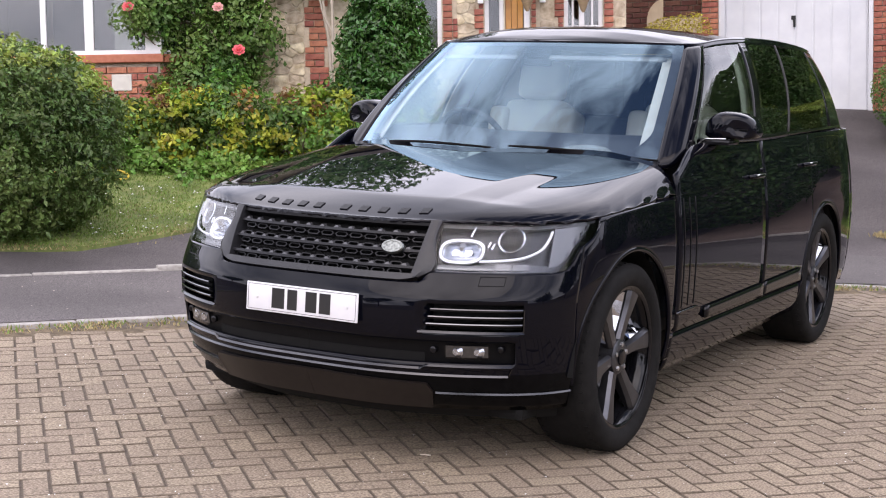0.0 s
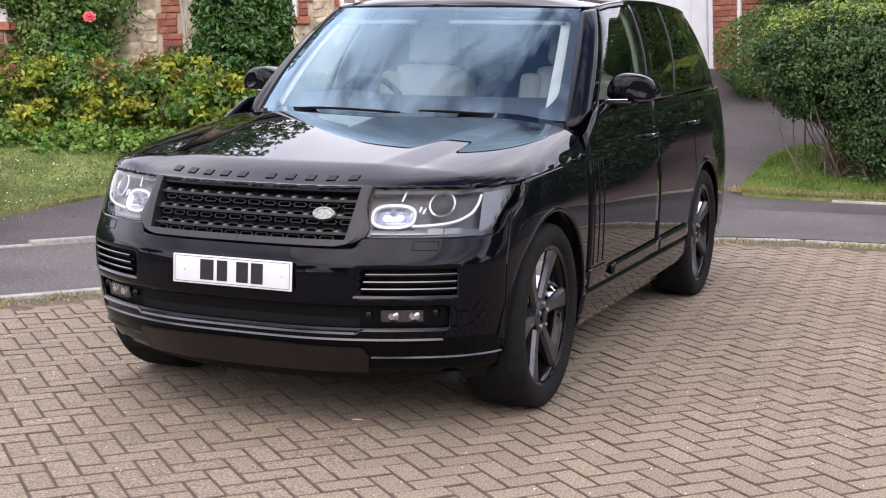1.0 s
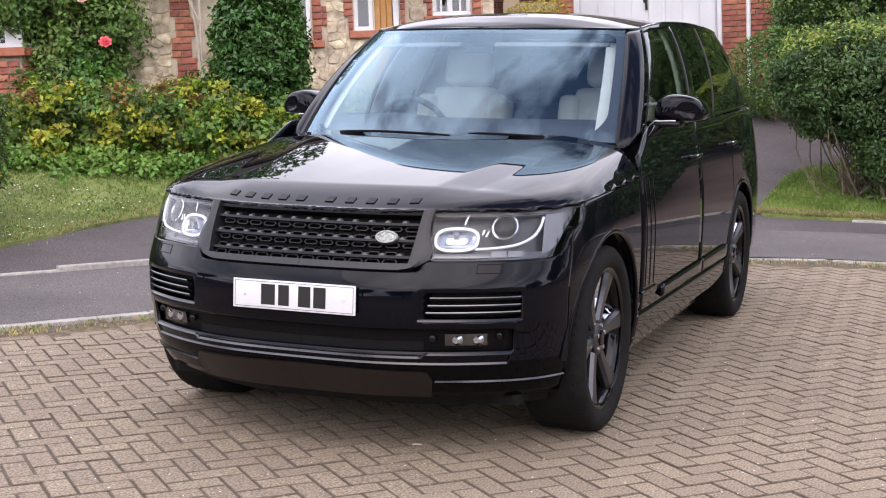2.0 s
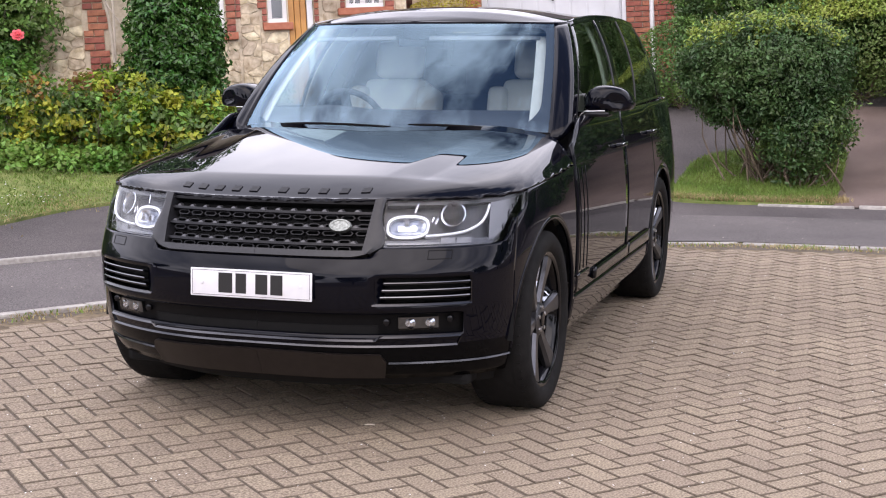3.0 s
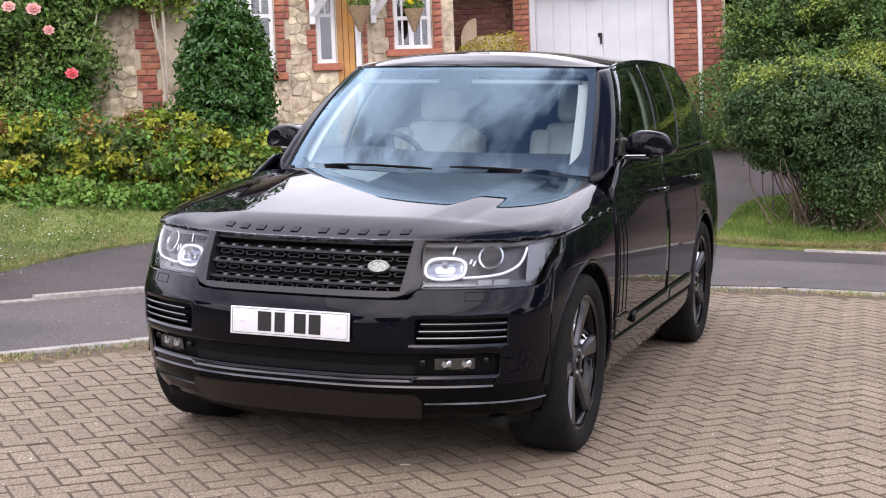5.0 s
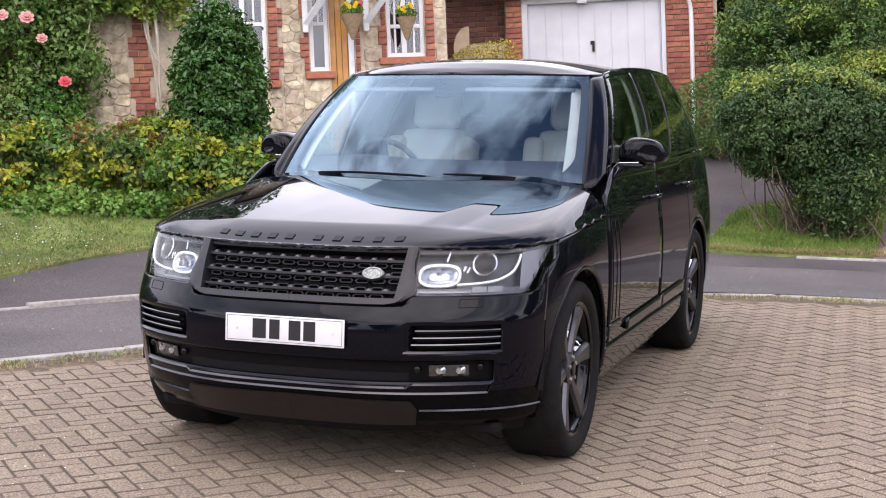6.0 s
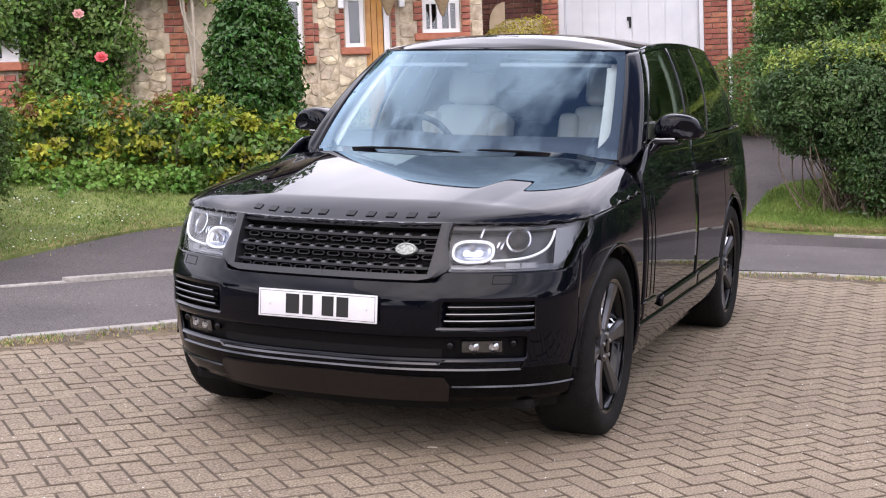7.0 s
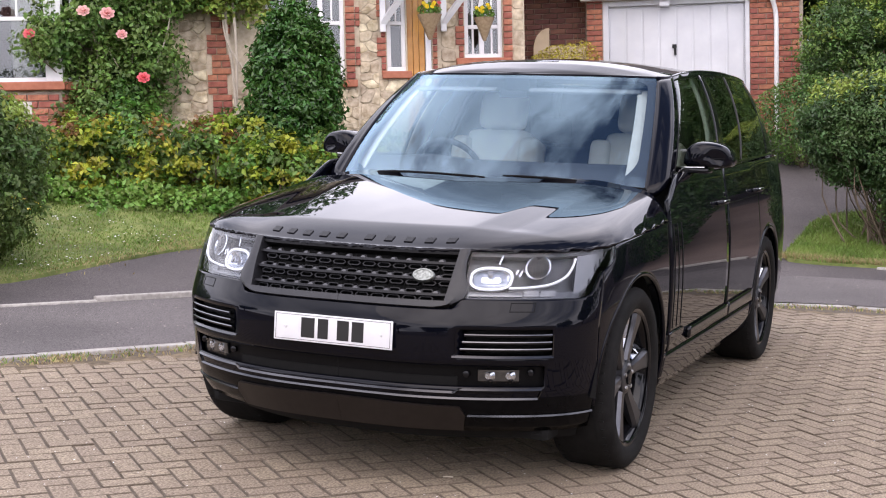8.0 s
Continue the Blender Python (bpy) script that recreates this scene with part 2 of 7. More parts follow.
BRICK = material("red_brick", (0.26, 0.082, 0.052), (0.45, 0.165, 0.105), 20, rough=0.85, bump=0.4, bump_scale=70, spread=0.22, stain=0.15, stain_scale=2)
# brick of the link wall, its shadow put into a darker, browner colour
SHADOWED_BROWN_BRICK = material("shadowed_brown_brick", (0.16, 0.065, 0.048), (0.24, 0.10, 0.075), 20, rough=0.85, bump=0.4, bump_scale=70, spread=0.25)
CREAM_MORTAR = material("cream_mortar", (0.50, 0.42, 0.30), (0.64, 0.55, 0.42), 25, rough=0.95, bump=0.5, bump_scale=60, stain=0.2, stain_scale=3)
MORTAR = material("mortar", (0.38, 0.32, 0.25), (0.50, 0.43, 0.35), 25, rough=0.95, bump=0.4, bump_scale=80)
STONE = material("cream_ragstone", (0.40, 0.31, 0.195), (0.80, 0.69, 0.51), 13, rough=0.9, bump=0.5, bump_scale=25, spread=0.22, stain=0.2, stain_scale=3)
UPVC = material("white_window_frame", (0.78, 0.78, 0.78), (0.82, 0.82, 0.82), 10, rough=0.35)
WHITE_DOOR = material("white_door_paint", (0.62, 0.63, 0.66), (0.68, 0.69, 0.71), 5, rough=0.4, stain=0.06, stain_scale=2)
WHITE_TIMBER = material("white_painted_timber", (0.72, 0.73, 0.74), (0.80, 0.80, 0.80), 8, rough=0.5, bump=0.05)
OAK = material("orange_oak", (0.46, 0.20, 0.035), (0.60, 0.29, 0.06), 6, rough=0.45, coat=0.2)
TERRACOTTA = material("terracotta_sill", (0.36, 0.12, 0.065), (0.46, 0.17, 0.10), 15, rough=0.8, bump=0.15)
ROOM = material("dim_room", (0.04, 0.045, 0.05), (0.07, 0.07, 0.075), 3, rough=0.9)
PANE = glazing("house_pane", (0.70, 0.73, 0.73), 0.06)
CURTAIN = material("pale_curtain", (0.34, 0.34, 0.33), (0.46, 0.46, 0.44), 5, rough=0.9)
PLAQUE = material("pale_vent_cover", (0.52, 0.49, 0.43), (0.60, 0.57, 0.50), 12, rough=0.8)
COIR = material("coir_basket", (0.26, 0.18, 0.10), (0.38, 0.28, 0.17), 40, rough=0.95, bump=0.6, bump_scale=80)
BARK = material("bark", (0.09, 0.065, 0.045), (0.17, 0.13, 0.09), 15, rough=0.9, bump=0.5, bump_scale=40)
PALE_CANE = material("dry_cane", (0.42, 0.36, 0.28), (0.55, 0.48, 0.40), 12, rough=0.85)
PLY = material("bare_plywood", (0.55, 0.42, 0.27), (0.66, 0.52, 0.36), 8, rough=0.7)
SLATE = material("dark_roof_tile", (0.045, 0.038, 0.034), (0.075, 0.062, 0.055), 12, rough=0.8, bump=0.3)
IRON = material("black_ironmongery", (0.012, 0.012, 0.012), rough=0.4, metal=0.6)
HOSE = material("yellow_hose", (0.55, 0.40, 0.05), rough=0.5)


def leaf_material(name, c1, c2, rough=0.45, trans=0.28, spread=0.4):
    return material(name, c1, c2, 1.6, rough=rough, spread=spread, by="island", trans=trans, spec=0.4, detail=3)


LEAF_PRIVET = leaf_material("privet_leaves", (0.037, 0.080, 0.025), (0.086, 0.152, 0.045))
LEAF_HEDGE = leaf_material("hedge_leaves", (0.070, 0.128, 0.030), (0.155, 0.220, 0.058))
LEAF_NEW = leaf_material("young_leaves", (0.184, 0.265, 0.040), (0.299, 0.356, 0.069))
LEAF_LAUREL = leaf_material("laurel_leaves", (0.030, 0.090, 0.016), (0.070, 0.160, 0.030), rough=0.3, trans=0.15)
LEAF_ROSE = leaf_material("rose_leaves", (0.070, 0.155, 0.036), (0.165, 0.255, 0.058))
LEAF_SPIREA = leaf_material("golden_spirea_leaves", (0.188, 0.275, 0.027), (0.450, 0.413, 0.044))
LEAF_RED = leaf_material("reddish_leaves", (0.16, 0.075, 0.025), (0.30, 0.16, 0.04))
LEAF_IVY = leaf_material("ground_cover_leaves", (0.085, 0.205, 0.032), (0.215, 0.350, 0.065))
LEAF_GOLD = leaf_material("golden_bush_leaves", (0.42, 0.35, 0.04), (0.58, 0.48, 0.08))
LEAF_TREE = leaf_material("tree_leaves", (0.040, 0.092, 0.026), (0.100, 0.175, 0.046))
PETAL_PINK = leaf_material("pale_pink_petals", (0.72, 0.34, 0.33), (0.80, 0.48, 0.43), spread=0.12)
PETAL_RED = leaf_material("coral_petals", (0.75, 0.10, 0.13), (0.80, 0.18, 0.20), spread=0.12)
PETAL_YELLOW = leaf_material("yellow_petals", (0.80, 0.60, 0.02), (0.85, 0.70, 0.05), spread=0.1)


# ---------------------------------------------------------------- mesh helpers
def link_mesh(name, verts, faces, mat, parent=None, label="", smooth=False, auto=None):
    me = bpy.data.meshes.new(name)
    me.from_pydata([tuple(v) for v in verts], [], [tuple(f) for f in faces])
    me.materials.append(mat)
    if smooth:
        me.shade_smooth()
        if auto:
            me.set_sharp_from_angle(angle=radians(auto))
    me.update()
    ob = new(name, me)
    if parent:
        ob.parent = parent
    if label:
        ob["label"] = label
    return ob


def part(name, bm, mat, parent, label="", smooth=False, auto=40):
    me = bpy.data.meshes.new(name)
    bmesh.ops.recalc_face_normals(bm, faces=bm.faces[:])
    bm.to_mesh(me)
    bm.free()
    me.materials.append(mat)
    if smooth:
        me.shade_smooth()
        me.set_sharp_from_angle(angle=radians(auto))
    ob = new(name, me)
    ob.parent = parent
    if label:
        ob["label"] = label
    return ob


def thing(name, m=None, label="", category="", group="", kind=""):
    ob = new(name)
    ob.empty_display_size = 0.2
    if m is not None:
        ob.matrix_world = m
    return tagged(ob, label, category, group, kind)


def add_box(bm, x0, x1, y0, y1, z0, z1, bevel=0.0, m=None):
    vs = [bm.verts.new((x, y, z)) for z in (z0, z1) for y in (y0, y1) for x in (x0, x1)]
    if m is not None:
        for v in vs:
            v.co = m @ v.co
    fs = [bm.faces.new([vs[i] for i in q]) for q in ((0, 2, 3, 1), (4, 5, 7, 6), (0, 1, 5, 4), (2, 6, 7, 3), (0, 4, 6, 2), (1, 3, 7, 5))]
    if bevel:
        es = list({e for f in fs for e in f.edges})
        bmesh.ops.bevel(bm, geom=es, offset=bevel, segments=2, profile=0.6, affect="EDGES")
    return vs


def box(name, x0, x1, y0, y1, z0, z1, mat, parent=None, bevel=0.0, label="", m=None):
    bm = bmesh.new()
    add_box(bm, x0, x1, y0, y1, z0, z1, bevel, m)
    return part(name, bm, mat, parent, label)


def catmull(points, n):
    """n points along a smooth curve through the given ones, evenly spaced."""
    p = np.array(points, float)
    seg = np.maximum(np.linalg.norm(np.diff(p, axis=0), axis=1), 1e-9)
    t = np.concatenate([[0], np.cumsum(seg)])
    m = np.zeros_like(p)
    m[1:-1] = (p[2:] - p[:-2]) / (t[2:] - t[:-2])[:, None]
    m[0], m[-1] = (p[1] - p[0]) / seg[0], (p[-1] - p[-2]) / seg[-1]
    u = np.linspace(0, t[-1], n)
    i = np.clip(np.searchsorted(t, u, side="right") - 1, 0, len(seg) - 1)
    h = seg[i]
    s = ((u - t[i]) / h)[:, None]
    h = h[:, None]
    return (2 * s**3 - 3 * s**2 + 1) * p[i] + (s**3 - 2 * s**2 + s) * h * m[i] + (3 * s**2 - 2 * s**3) * p[i + 1] + (s**3 - s**2) * h * m[i + 1]


def tube_data(path, radius, sides=8, flat=1.0):
    """Vertices and faces of a tube along a path; radius: one number or one a point."""
    p = np.array(path, float)
    n = len(p)
    r = np.full(n, radius) if np.isscalar(radius) else np.array(radius, float)
    tan = np.gradient(p, axis=0)
    tan /= np.linalg.norm(tan, axis=1)[:, None]
    up = np.array((0, 0, 1.0)) if abs(tan[0][2]) < 0.9 else np.array((1.0, 0, 0))
    verts, faces = [], []
    for k in range(n):
        a = np.cross(tan[k], up)
        a /= np.linalg.norm(a)
        b = np.cross(a, tan[k])
        for j in range(sides):
            w = 2 * math.pi * j / sides
            verts.append(p[k] + r[k] * (math.cos(w) * a + flat * math.sin(w) * b))
    for k in range(n - 1):
        for j in range(sides):
            j2 = (j + 1) % sides
            faces.append((k * sides + j, k * sides + j2, (k + 1) * sides + j2, (k + 1) * sides + j))
    faces.append(tuple(range(sides))[::-1])
    faces.append(tuple((n - 1) * sides + j for j in range(sides)))
    return verts, faces


def tube(name, path, radius, mat, parent=None, sides=8, label="", flat=1.0):
    v, f = tube_data(path, radius, sides, flat)
    return link_mesh(name, v, f, mat, parent, label, smooth=True, auto=60)


def smoothstep(a, b, v):
    t = min(1.0, max(0.0, (v - a) / (b - a)))
    return t * t * (3 - 2 * t)


# ---------------------------------------------------------------- ground
KERB_LINE = catmull([(-14, -15.6), (-8, -6.95), (-2.69, 0.70), (-2.19, 1.42), (-1.3, 2.75), (-0.45, 4.0), (0.05, 4.75), (0.55, 5.3), (1.2, 5.5),
                     (2.0, 5.54), (4, 5.6), (10, 5.9), (24, 7.0)], 150)


def kerb_distance(x, y):
    """Signed distance of points from the kerb line; positive on the houses' side."""
    p = np.stack([np.ravel(x), np.ravel(y)], 1).astype(float)
    a, ab = KERB_LINE[:-1], np.diff(KERB_LINE, axis=0)
    best, sign = np.full(len(p), 1e9), np.ones(len(p))
    for q, d in zip(a, ab):
        t = np.clip(((p - q) @ d) / (d @ d), 0, 1)
        off = p - (q + t[:, None] * d)
        dist = np.hypot(off[:, 0], off[:, 1])
        near = dist < best
        best[near] = dist[near]
        sign[near] = np.where(d[0] * off[near, 1] - d[1] * off[near, 0] >= 0, 1, -1)
    return (best * sign).reshape(np.shape(x))


def ground_z(x, y, dist=None):
    x, y = np.asarray(x, float), np.asarray(y, float)
    dist = kerb_distance(x, y) if dist is None else dist
    plane = -0.0597 * x + 0.0211 * y
    plane = 2.2 * np.tanh(plane / 2.2) if np.ndim(plane) == 0 or True else plane
    return plane + np.interp(dist, (-50, 0, 0.13, 1.8, 2.5, 3.6, 4.84, 6.9, 8, 12, 30), (0, 0, 0.03, 0.05, 0.085, 0.17, 0.40, 0.85, 1.2, 1.6, 2.2))


def gz(x, y):
    return float(ground_z(np.array([x]), np.array([y]))[0])


def sheet(name, xs, ys, lift, mat, keep=None, label="", category="", kind="structure", wobble=0.0):
    """A sheet that follows the ground; keep: which cells to build."""
    gx, gy = np.meshgrid(xs, ys)
    dist = kerb_distance(gx, gy)
    z = ground_z(gx, gy, dist) + lift(gx, gy, dist)
    nx = len(xs)
    verts = np.stack([gx.ravel(), gy.ravel(), z.ravel()], 1)
    faces = []
    for j in range(len(ys) - 1):
        for i in range(nx - 1):
            if keep is None or keep((xs[i] + xs[i + 1]) / 2, (ys[j] + ys[j + 1]) / 2):
                a = j * nx + i
                faces.append((a, a + 1, a + nx + 1, a + nx))
    ob = link_mesh(name, verts, faces, mat, smooth=True)
    return tagged(ob, label, category, kind=kind)


far = [-400, -150, -60, -30]
xs = np.array(far + list(np.linspace(-16, 16, 81)) + [30, 60, 150, 400], float)
sheet("ground", xs, xs + 0.0, lambda x, y, d: np.where(d < 0.2, -0.0065, -0.055), SAND, label="sandy bed and soil under paving and gardens",
      category="ground")


def ribbon(name, d0, d1, lift, mat, parent=None, u0=0.0, u1=1.0, nd=8, label="", category="", kind="structure"):
    """A strip along the kerb line between two distances from it."""
    n = len(KERB_LINE)
    line = KERB_LINE[int(u0 * (n - 1)):int(u1 * (n - 1)) + 1]
    tan = np.gradient(line, axis=0)
    tan /= np.linalg.norm(tan, axis=1)[:, None]
    nor = np.stack([-tan[:, 1], tan[:, 0]], 1)
    verts, faces = [], []
    ds = np.linspace(d0, d1, nd + 1)
    for d in ds:
        p = line + nor * d
        z = ground_z(p[:, 0], p[:, 1], np.full(len(p), d)) + lift
        verts += list(np.column_stack([p, z]))
    m = len(line)
    for j in range(nd):
        for i in range(m - 1):
            a = j * m + i
            faces.append((a, a + 1, a + m + 1, a + m))
    ob = link_mesh(name, verts, faces, mat, parent, smooth=True)
    return tagged(ob, label, category, kind=kind)


ribbon("pavement", 0.11, 1.80, 0.0, TARMAC, label="worn grey tarmac pavement behind the low kerb", category="pavement")
ribbon("gutter", -0.34, 0.004, -0.0012, MOSS, nd=4, label="brown moss and grit along the kerb foot", category="gutter")
ribbon("driveway", 1.795, 11.5, 0.0, DRIVE_TARMAC, nd=24, label="tarmac footway and drive rising to the garage", category="driveway")

# kerb stones and the flush edging behind the pavement
LENGTHS = np.concatenate([[0], np.cumsum(np.linalg.norm(np.diff(KERB_LINE, axis=0), axis=1))])


def along(u, d):
    """Place and heading at u metres along the kerb line, d metres behind it."""
    x, y = np.interp(u, LENGTHS, KERB_LINE[:, 0]), np.interp(u, LENGTHS, KERB_LINE[:, 1])
    x2, y2 = np.interp(u + 0.05, LENGTHS, KERB_LINE[:, 0]), np.interp(u + 0.05, LENGTHS, KERB_LINE[:, 1])
    w = math.atan2(y2 - y, x2 - x)
    return x - d * math.sin(w), y + d * math.cos(w), w


def edging(name, d0, d1, top, depth, length, u_from, u_to, label, drift=lambda x: 0.0):
    root = thing(name, label=label, category="kerb", kind="structure")
    rng = random.Random(5)
    bm = bmesh.new()
    add_box(bm, -0.5, 0.5, d0, d1, -depth, 0, 0.012)
    for v in bm.verts:
        v.co.x *= length - 0.008
    me = bpy.data.meshes.new("kerb_stone")
    bm.to_mesh(me)
    bm.free()
    me.materials.append(CONCRETE)
    u = u_from
    while u < u_to:
        out = drift(along(u, 0)[0])          # where the strip swings away from the kerb
        x, y, w = along(u, out)
        ahead = along(u + 0.4, drift(along(u + 0.4, 0)[0]))
        behind = along(u - 0.4, drift(along(u - 0.4, 0)[0]))
        w = math.atan2(ahead[1] - behind[1], ahead[0] - behind[0])
        xm, ym, _ = along(u, out + (d0 + d1) / 2)
        ob = new("kerb_stone", me)
        ob.parent = root
        ob.matrix_basis = pose(x, y, gz(xm, ym) + top + rng.uniform(-0.004, 0.004), rng.uniform(-0.6, 0.6), -math.degrees(math.atan(-0.0597 * math.cos(w) + 0.0211 * math.sin(w))),
                               math.degrees(w) + rng.uniform(-0.25, 0.25))
        u += length
    return root


edging("kerb", 0.0, 0.125, 0.010, 0.12, 0.915, 12, 42, "low pale concrete kerb along the block paving")
edging("edging", 1.79, 1.87, 0.020, 0.10, 0.915, 12, 44, "flush pale concrete edging strip across the tarmac", drift=lambda x: 0.60 * smoothstep(-0.9, 0.5, x))


def inside(poly):
    p = np.array(poly)

    def test(x, y):
        c = False
        for (x1, y1), (x2, y2) in zip(p, np.roll(p, -1, axis=0)):
            if (y1 > y) != (y2 > y) and x < (x2 - x1) * (y - y1) / (y2 - y1) + x1:
                c = not c
        return c
    return test


LAWN_LEFT = [tuple(q) for q in catmull([(-9.5, -2.2), (-6.6, 0.9), (-4.72, 2.45), (-4.60, 3.1), (-4.58, 3.9), (-4.42, 4.75), (-4.05, 5.5), (-3.9, 6.3)], 40)] + [
    (-4.3, 7.4), (-6.2, 6.6), (-9.5, 4.2), (-13, 2.0)]
LAWN_RIGHT = [tuple(q) for q in catmull([(1.85, 8.14), (1.7, 8.06), (1.5, 8.02), (0.62, 7.93), (0.29, 7.99), (0.21, 8.5), (0.21, 9.2), (0.27, 9.9), (0.45, 10.25),
                                         (0.85, 10.5), (1.6, 10.6)], 40)] + [(1.9, 10.5), (1.87, 9.4)]


def turf(name, poly, label):
    """A raised lawn with an uneven edge."""
    p = np.array(poly)
    bm = bmesh.new()
    vs = [bm.verts.new((x, y, 0)) for x, y in poly]
    f = bm.faces.new(vs)
    if f.normal.z < 0:
        f.normal_flip()
    for axis in (0, 1):
        lo, hi = p[:, axis].min(), p[:, axis].max()
        for c in np.arange(lo + 0.2, hi, 0.25):
            no = (1, 0, 0) if axis == 0 else (0, 1, 0)
            co = (c, 0, 0) if axis == 0 else (0, c, 0)
            bmesh.ops.bisect_plane(bm, geom=bm.verts[:] + bm.edges[:] + bm.faces[:], plane_co=co, plane_no=no)
    xy = np.array([v.co[:2] for v in bm.verts])
    z = ground_z(xy[:, 0], xy[:, 1])
    for v, h in zip(bm.verts, z):
        v.co.z = h + 0.03 + 0.012 * noise.noise(Vector((v.co.x * 2, v.co.y * 2, 0)))
    rim = [e for e in bm.edges if e.is_boundary]
    new_geo = bmesh.ops.extrude_edge_only(bm, edges=rim)["geom"]
    for v in new_geo:
        if isinstance(v, bmesh.types.BMVert):
            v.co.z -= 0.08
    ob = part(name, bm, TURF, None, smooth=True, auto=50)
    return tagged(ob, label, "lawn", kind="structure")


turf("lawn", LAWN_LEFT, "mown lawn with yellowing patches beside the tarmac")
turf("lawn", LAWN_RIGHT, "rough grass island under the clipped bush")
sheet("path", np.linspace(1.84, 4.0, 20), np.linspace(7.95, 12.6, 40), lambda x, y, d: 0 * x + 0.014, PATH_TARMAC, label="reddish worn path beside the grass island", category="path")


def grass(name, n, place, height, mat, label, seed=1):
    """Many thin bent blades in one mesh; place(rng, n) gives x and y."""
    rng = np.random.default_rng(seed)
    x, y = place(rng, n)
    z = ground_z(x, y) + 0.02
    h = height * rng.uniform(0.5, 1.3, len(x))
    w = rng.uniform(0.003, 0.006, len(x))
    az, lean, bend = rng.uniform(0, 2 * math.pi, len(x)), rng.uniform(0, 1.3, len(x)), rng.uniform(0, 2 * math.pi, len(x))
    base = np.stack([x, y, z], 1)
    side = np.stack([np.cos(az), np.sin(az), 0 * az], 1) * w[:, None]
    tip = base + np.stack([np.cos(bend) * lean * h, np.sin(bend) * lean * h, h], 1)
    mid = (base + tip) / 2 + np.stack([0 * h, 0 * h, h * 0.12], 1)
    v = np.stack([base - side, base + side, mid + side * 0.7, mid - side * 0.7, tip], 1).reshape(-1, 3)
    k = np.arange(len(x)) * 5
    quads = np.stack([k, k + 1, k + 2, k + 3], 1).tolist()
    tris = np.stack([k + 3, k + 2, k + 4], 1).tolist()
    ob = link_mesh(name, v, quads + tris, mat)
    return tagged(ob, label, "grass", kind="stuff")


def scatter_in(poly):
    test, p = inside(poly), np.array(poly)

    def place(rng, n):
        out = []
        while len(out) < n:
            x, y = rng.uniform(p[:, 0].min(), p[:, 0].max()), rng.uniform(p[:, 1].min(), p[:, 1].max())
            if test(x, y):
                out.append((x, y))
        return np.array(out).T
    return place


# ---------------------------------------------------------------- car: the outer skin
# Car frame: x to the car's left side, y to its rear, z up; the origin lies on the ground under the front axle.
HALF_PLAN = catmull([(0, -0.90), (0.15, -0.898), (0.30, -0.886), (0.45, -0.852), (0.58, -0.803), (0.70, -0.738), (0.80, -0.665), (0.88, -0.57), (0.935, -0.45),
                     (0.965, -0.30), (0.98, -0.12), (0.986, 0.1), (0.985, 0.5), (0.985, 1.1), (0.985, 1.75), (0.985, 2.4), (0.985, 2.8), (0.98, 3.2),
                     (0.965, 3.5), (0.93, 3.75), (0.86, 3.95), (0.70, 4.06), (0.45, 4.10), (0.2, 4.12), (0, 4.12)], 700)
PLAN_LEN = np.concatenate([[0], np.cumsum(np.linalg.norm(np.diff(HALF_PLAN, axis=0), axis=1))])
SIDE_SPAN = (HALF_PLAN[:, 1] > -0.75) & (HALF_PLAN[:, 1] < 4.0)


def a_of_x(x):
    """Arc length round the nose at half width x."""
    k = np.argmax(HALF_PLAN[:, 0] > 0.94)
    return float(np.interp(x, HALF_PLAN[:k, 0], PLAN_LEN[:k]))


def a_of_y(y):
    """Arc length along the flank at y."""
    return float(np.interp(y, HALF_PLAN[SIDE_SPAN, 1], PLAN_LEN[SIDE_SPAN]))


FRONT_IN = ((0.2, 0.26, 0.33, 0.38, 0.43, 0.5, 0.58, 0.66, 0.70, 0.75, 0.8, 0.86, 0.95, 1.0, 1.1),
            (0.16, 0.10, 0.06, 0.04, 0.03, 0.02, 0.0, 0.0, 0.012, 0.045, 0.07, 0.10, 0.155, 0.19, 0.26))
SIDE_IN = ((0.2, 0.30, 0.40, 0.55, 0.72, 0.85, 0.93, 1.0, 1.1, 1.22), (0.07, 0.03, 0.012, 0.004, 0.0, 0.004, 0.012, 0.02, 0.036, 0.062))
REAR_IN = ((0.2, 0.35, 0.5, 0.8, 1.0, 1.25), (0.2, 0.06, 0.0, 0.0, 0.02, 0.06))


def smooth_interp(z, table):
    """A table value, softened over a few centimetres."""
    return float(np.mean(np.interp([z - 0.03, z - 0.015, z, z + 0.015, z + 0.03], *table)))


def skin(a, z, off=0.0, side=1):
    """A point of the flank or nose at arc length a and height z, off metres proud of the surface."""
    def raw(a, z):
        x, y = np.interp(a, PLAN_LEN, HALF_PLAN[:, 0]), np.interp(a, PLAN_LEN, HALF_PLAN[:, 1])
        nf, nr = smoothstep(0.0, 0.75, -0.05 - y), smoothstep(0.0, 0.8, y - 3.3)
        return Vector((max(0.0, x - smooth_interp(z, SIDE_IN) * min(1.0, x / 0.5)), y + smooth_interp(z, FRONT_IN) * nf - smooth_interp(z, REAR_IN) * nr, z))
    p = raw(a, z)
    if off:
        n = (raw(a + 0.01, z) - raw(a - 0.01, z) if 0.01 < a < PLAN_LEN[-1] - 0.01 else Vector((1 if a < 1 else -1, 0, 0))).cross(raw(a, z + 0.01) - raw(a, z - 0.01))
        n.normalize()
        p = p + n * off
    return Vector((p.x * side, p.y, p.z))


WHEEL_R, ARCH_R, AXLE_Z, WHEELBASE = 0.386, 0.447, 0.386, 2.922


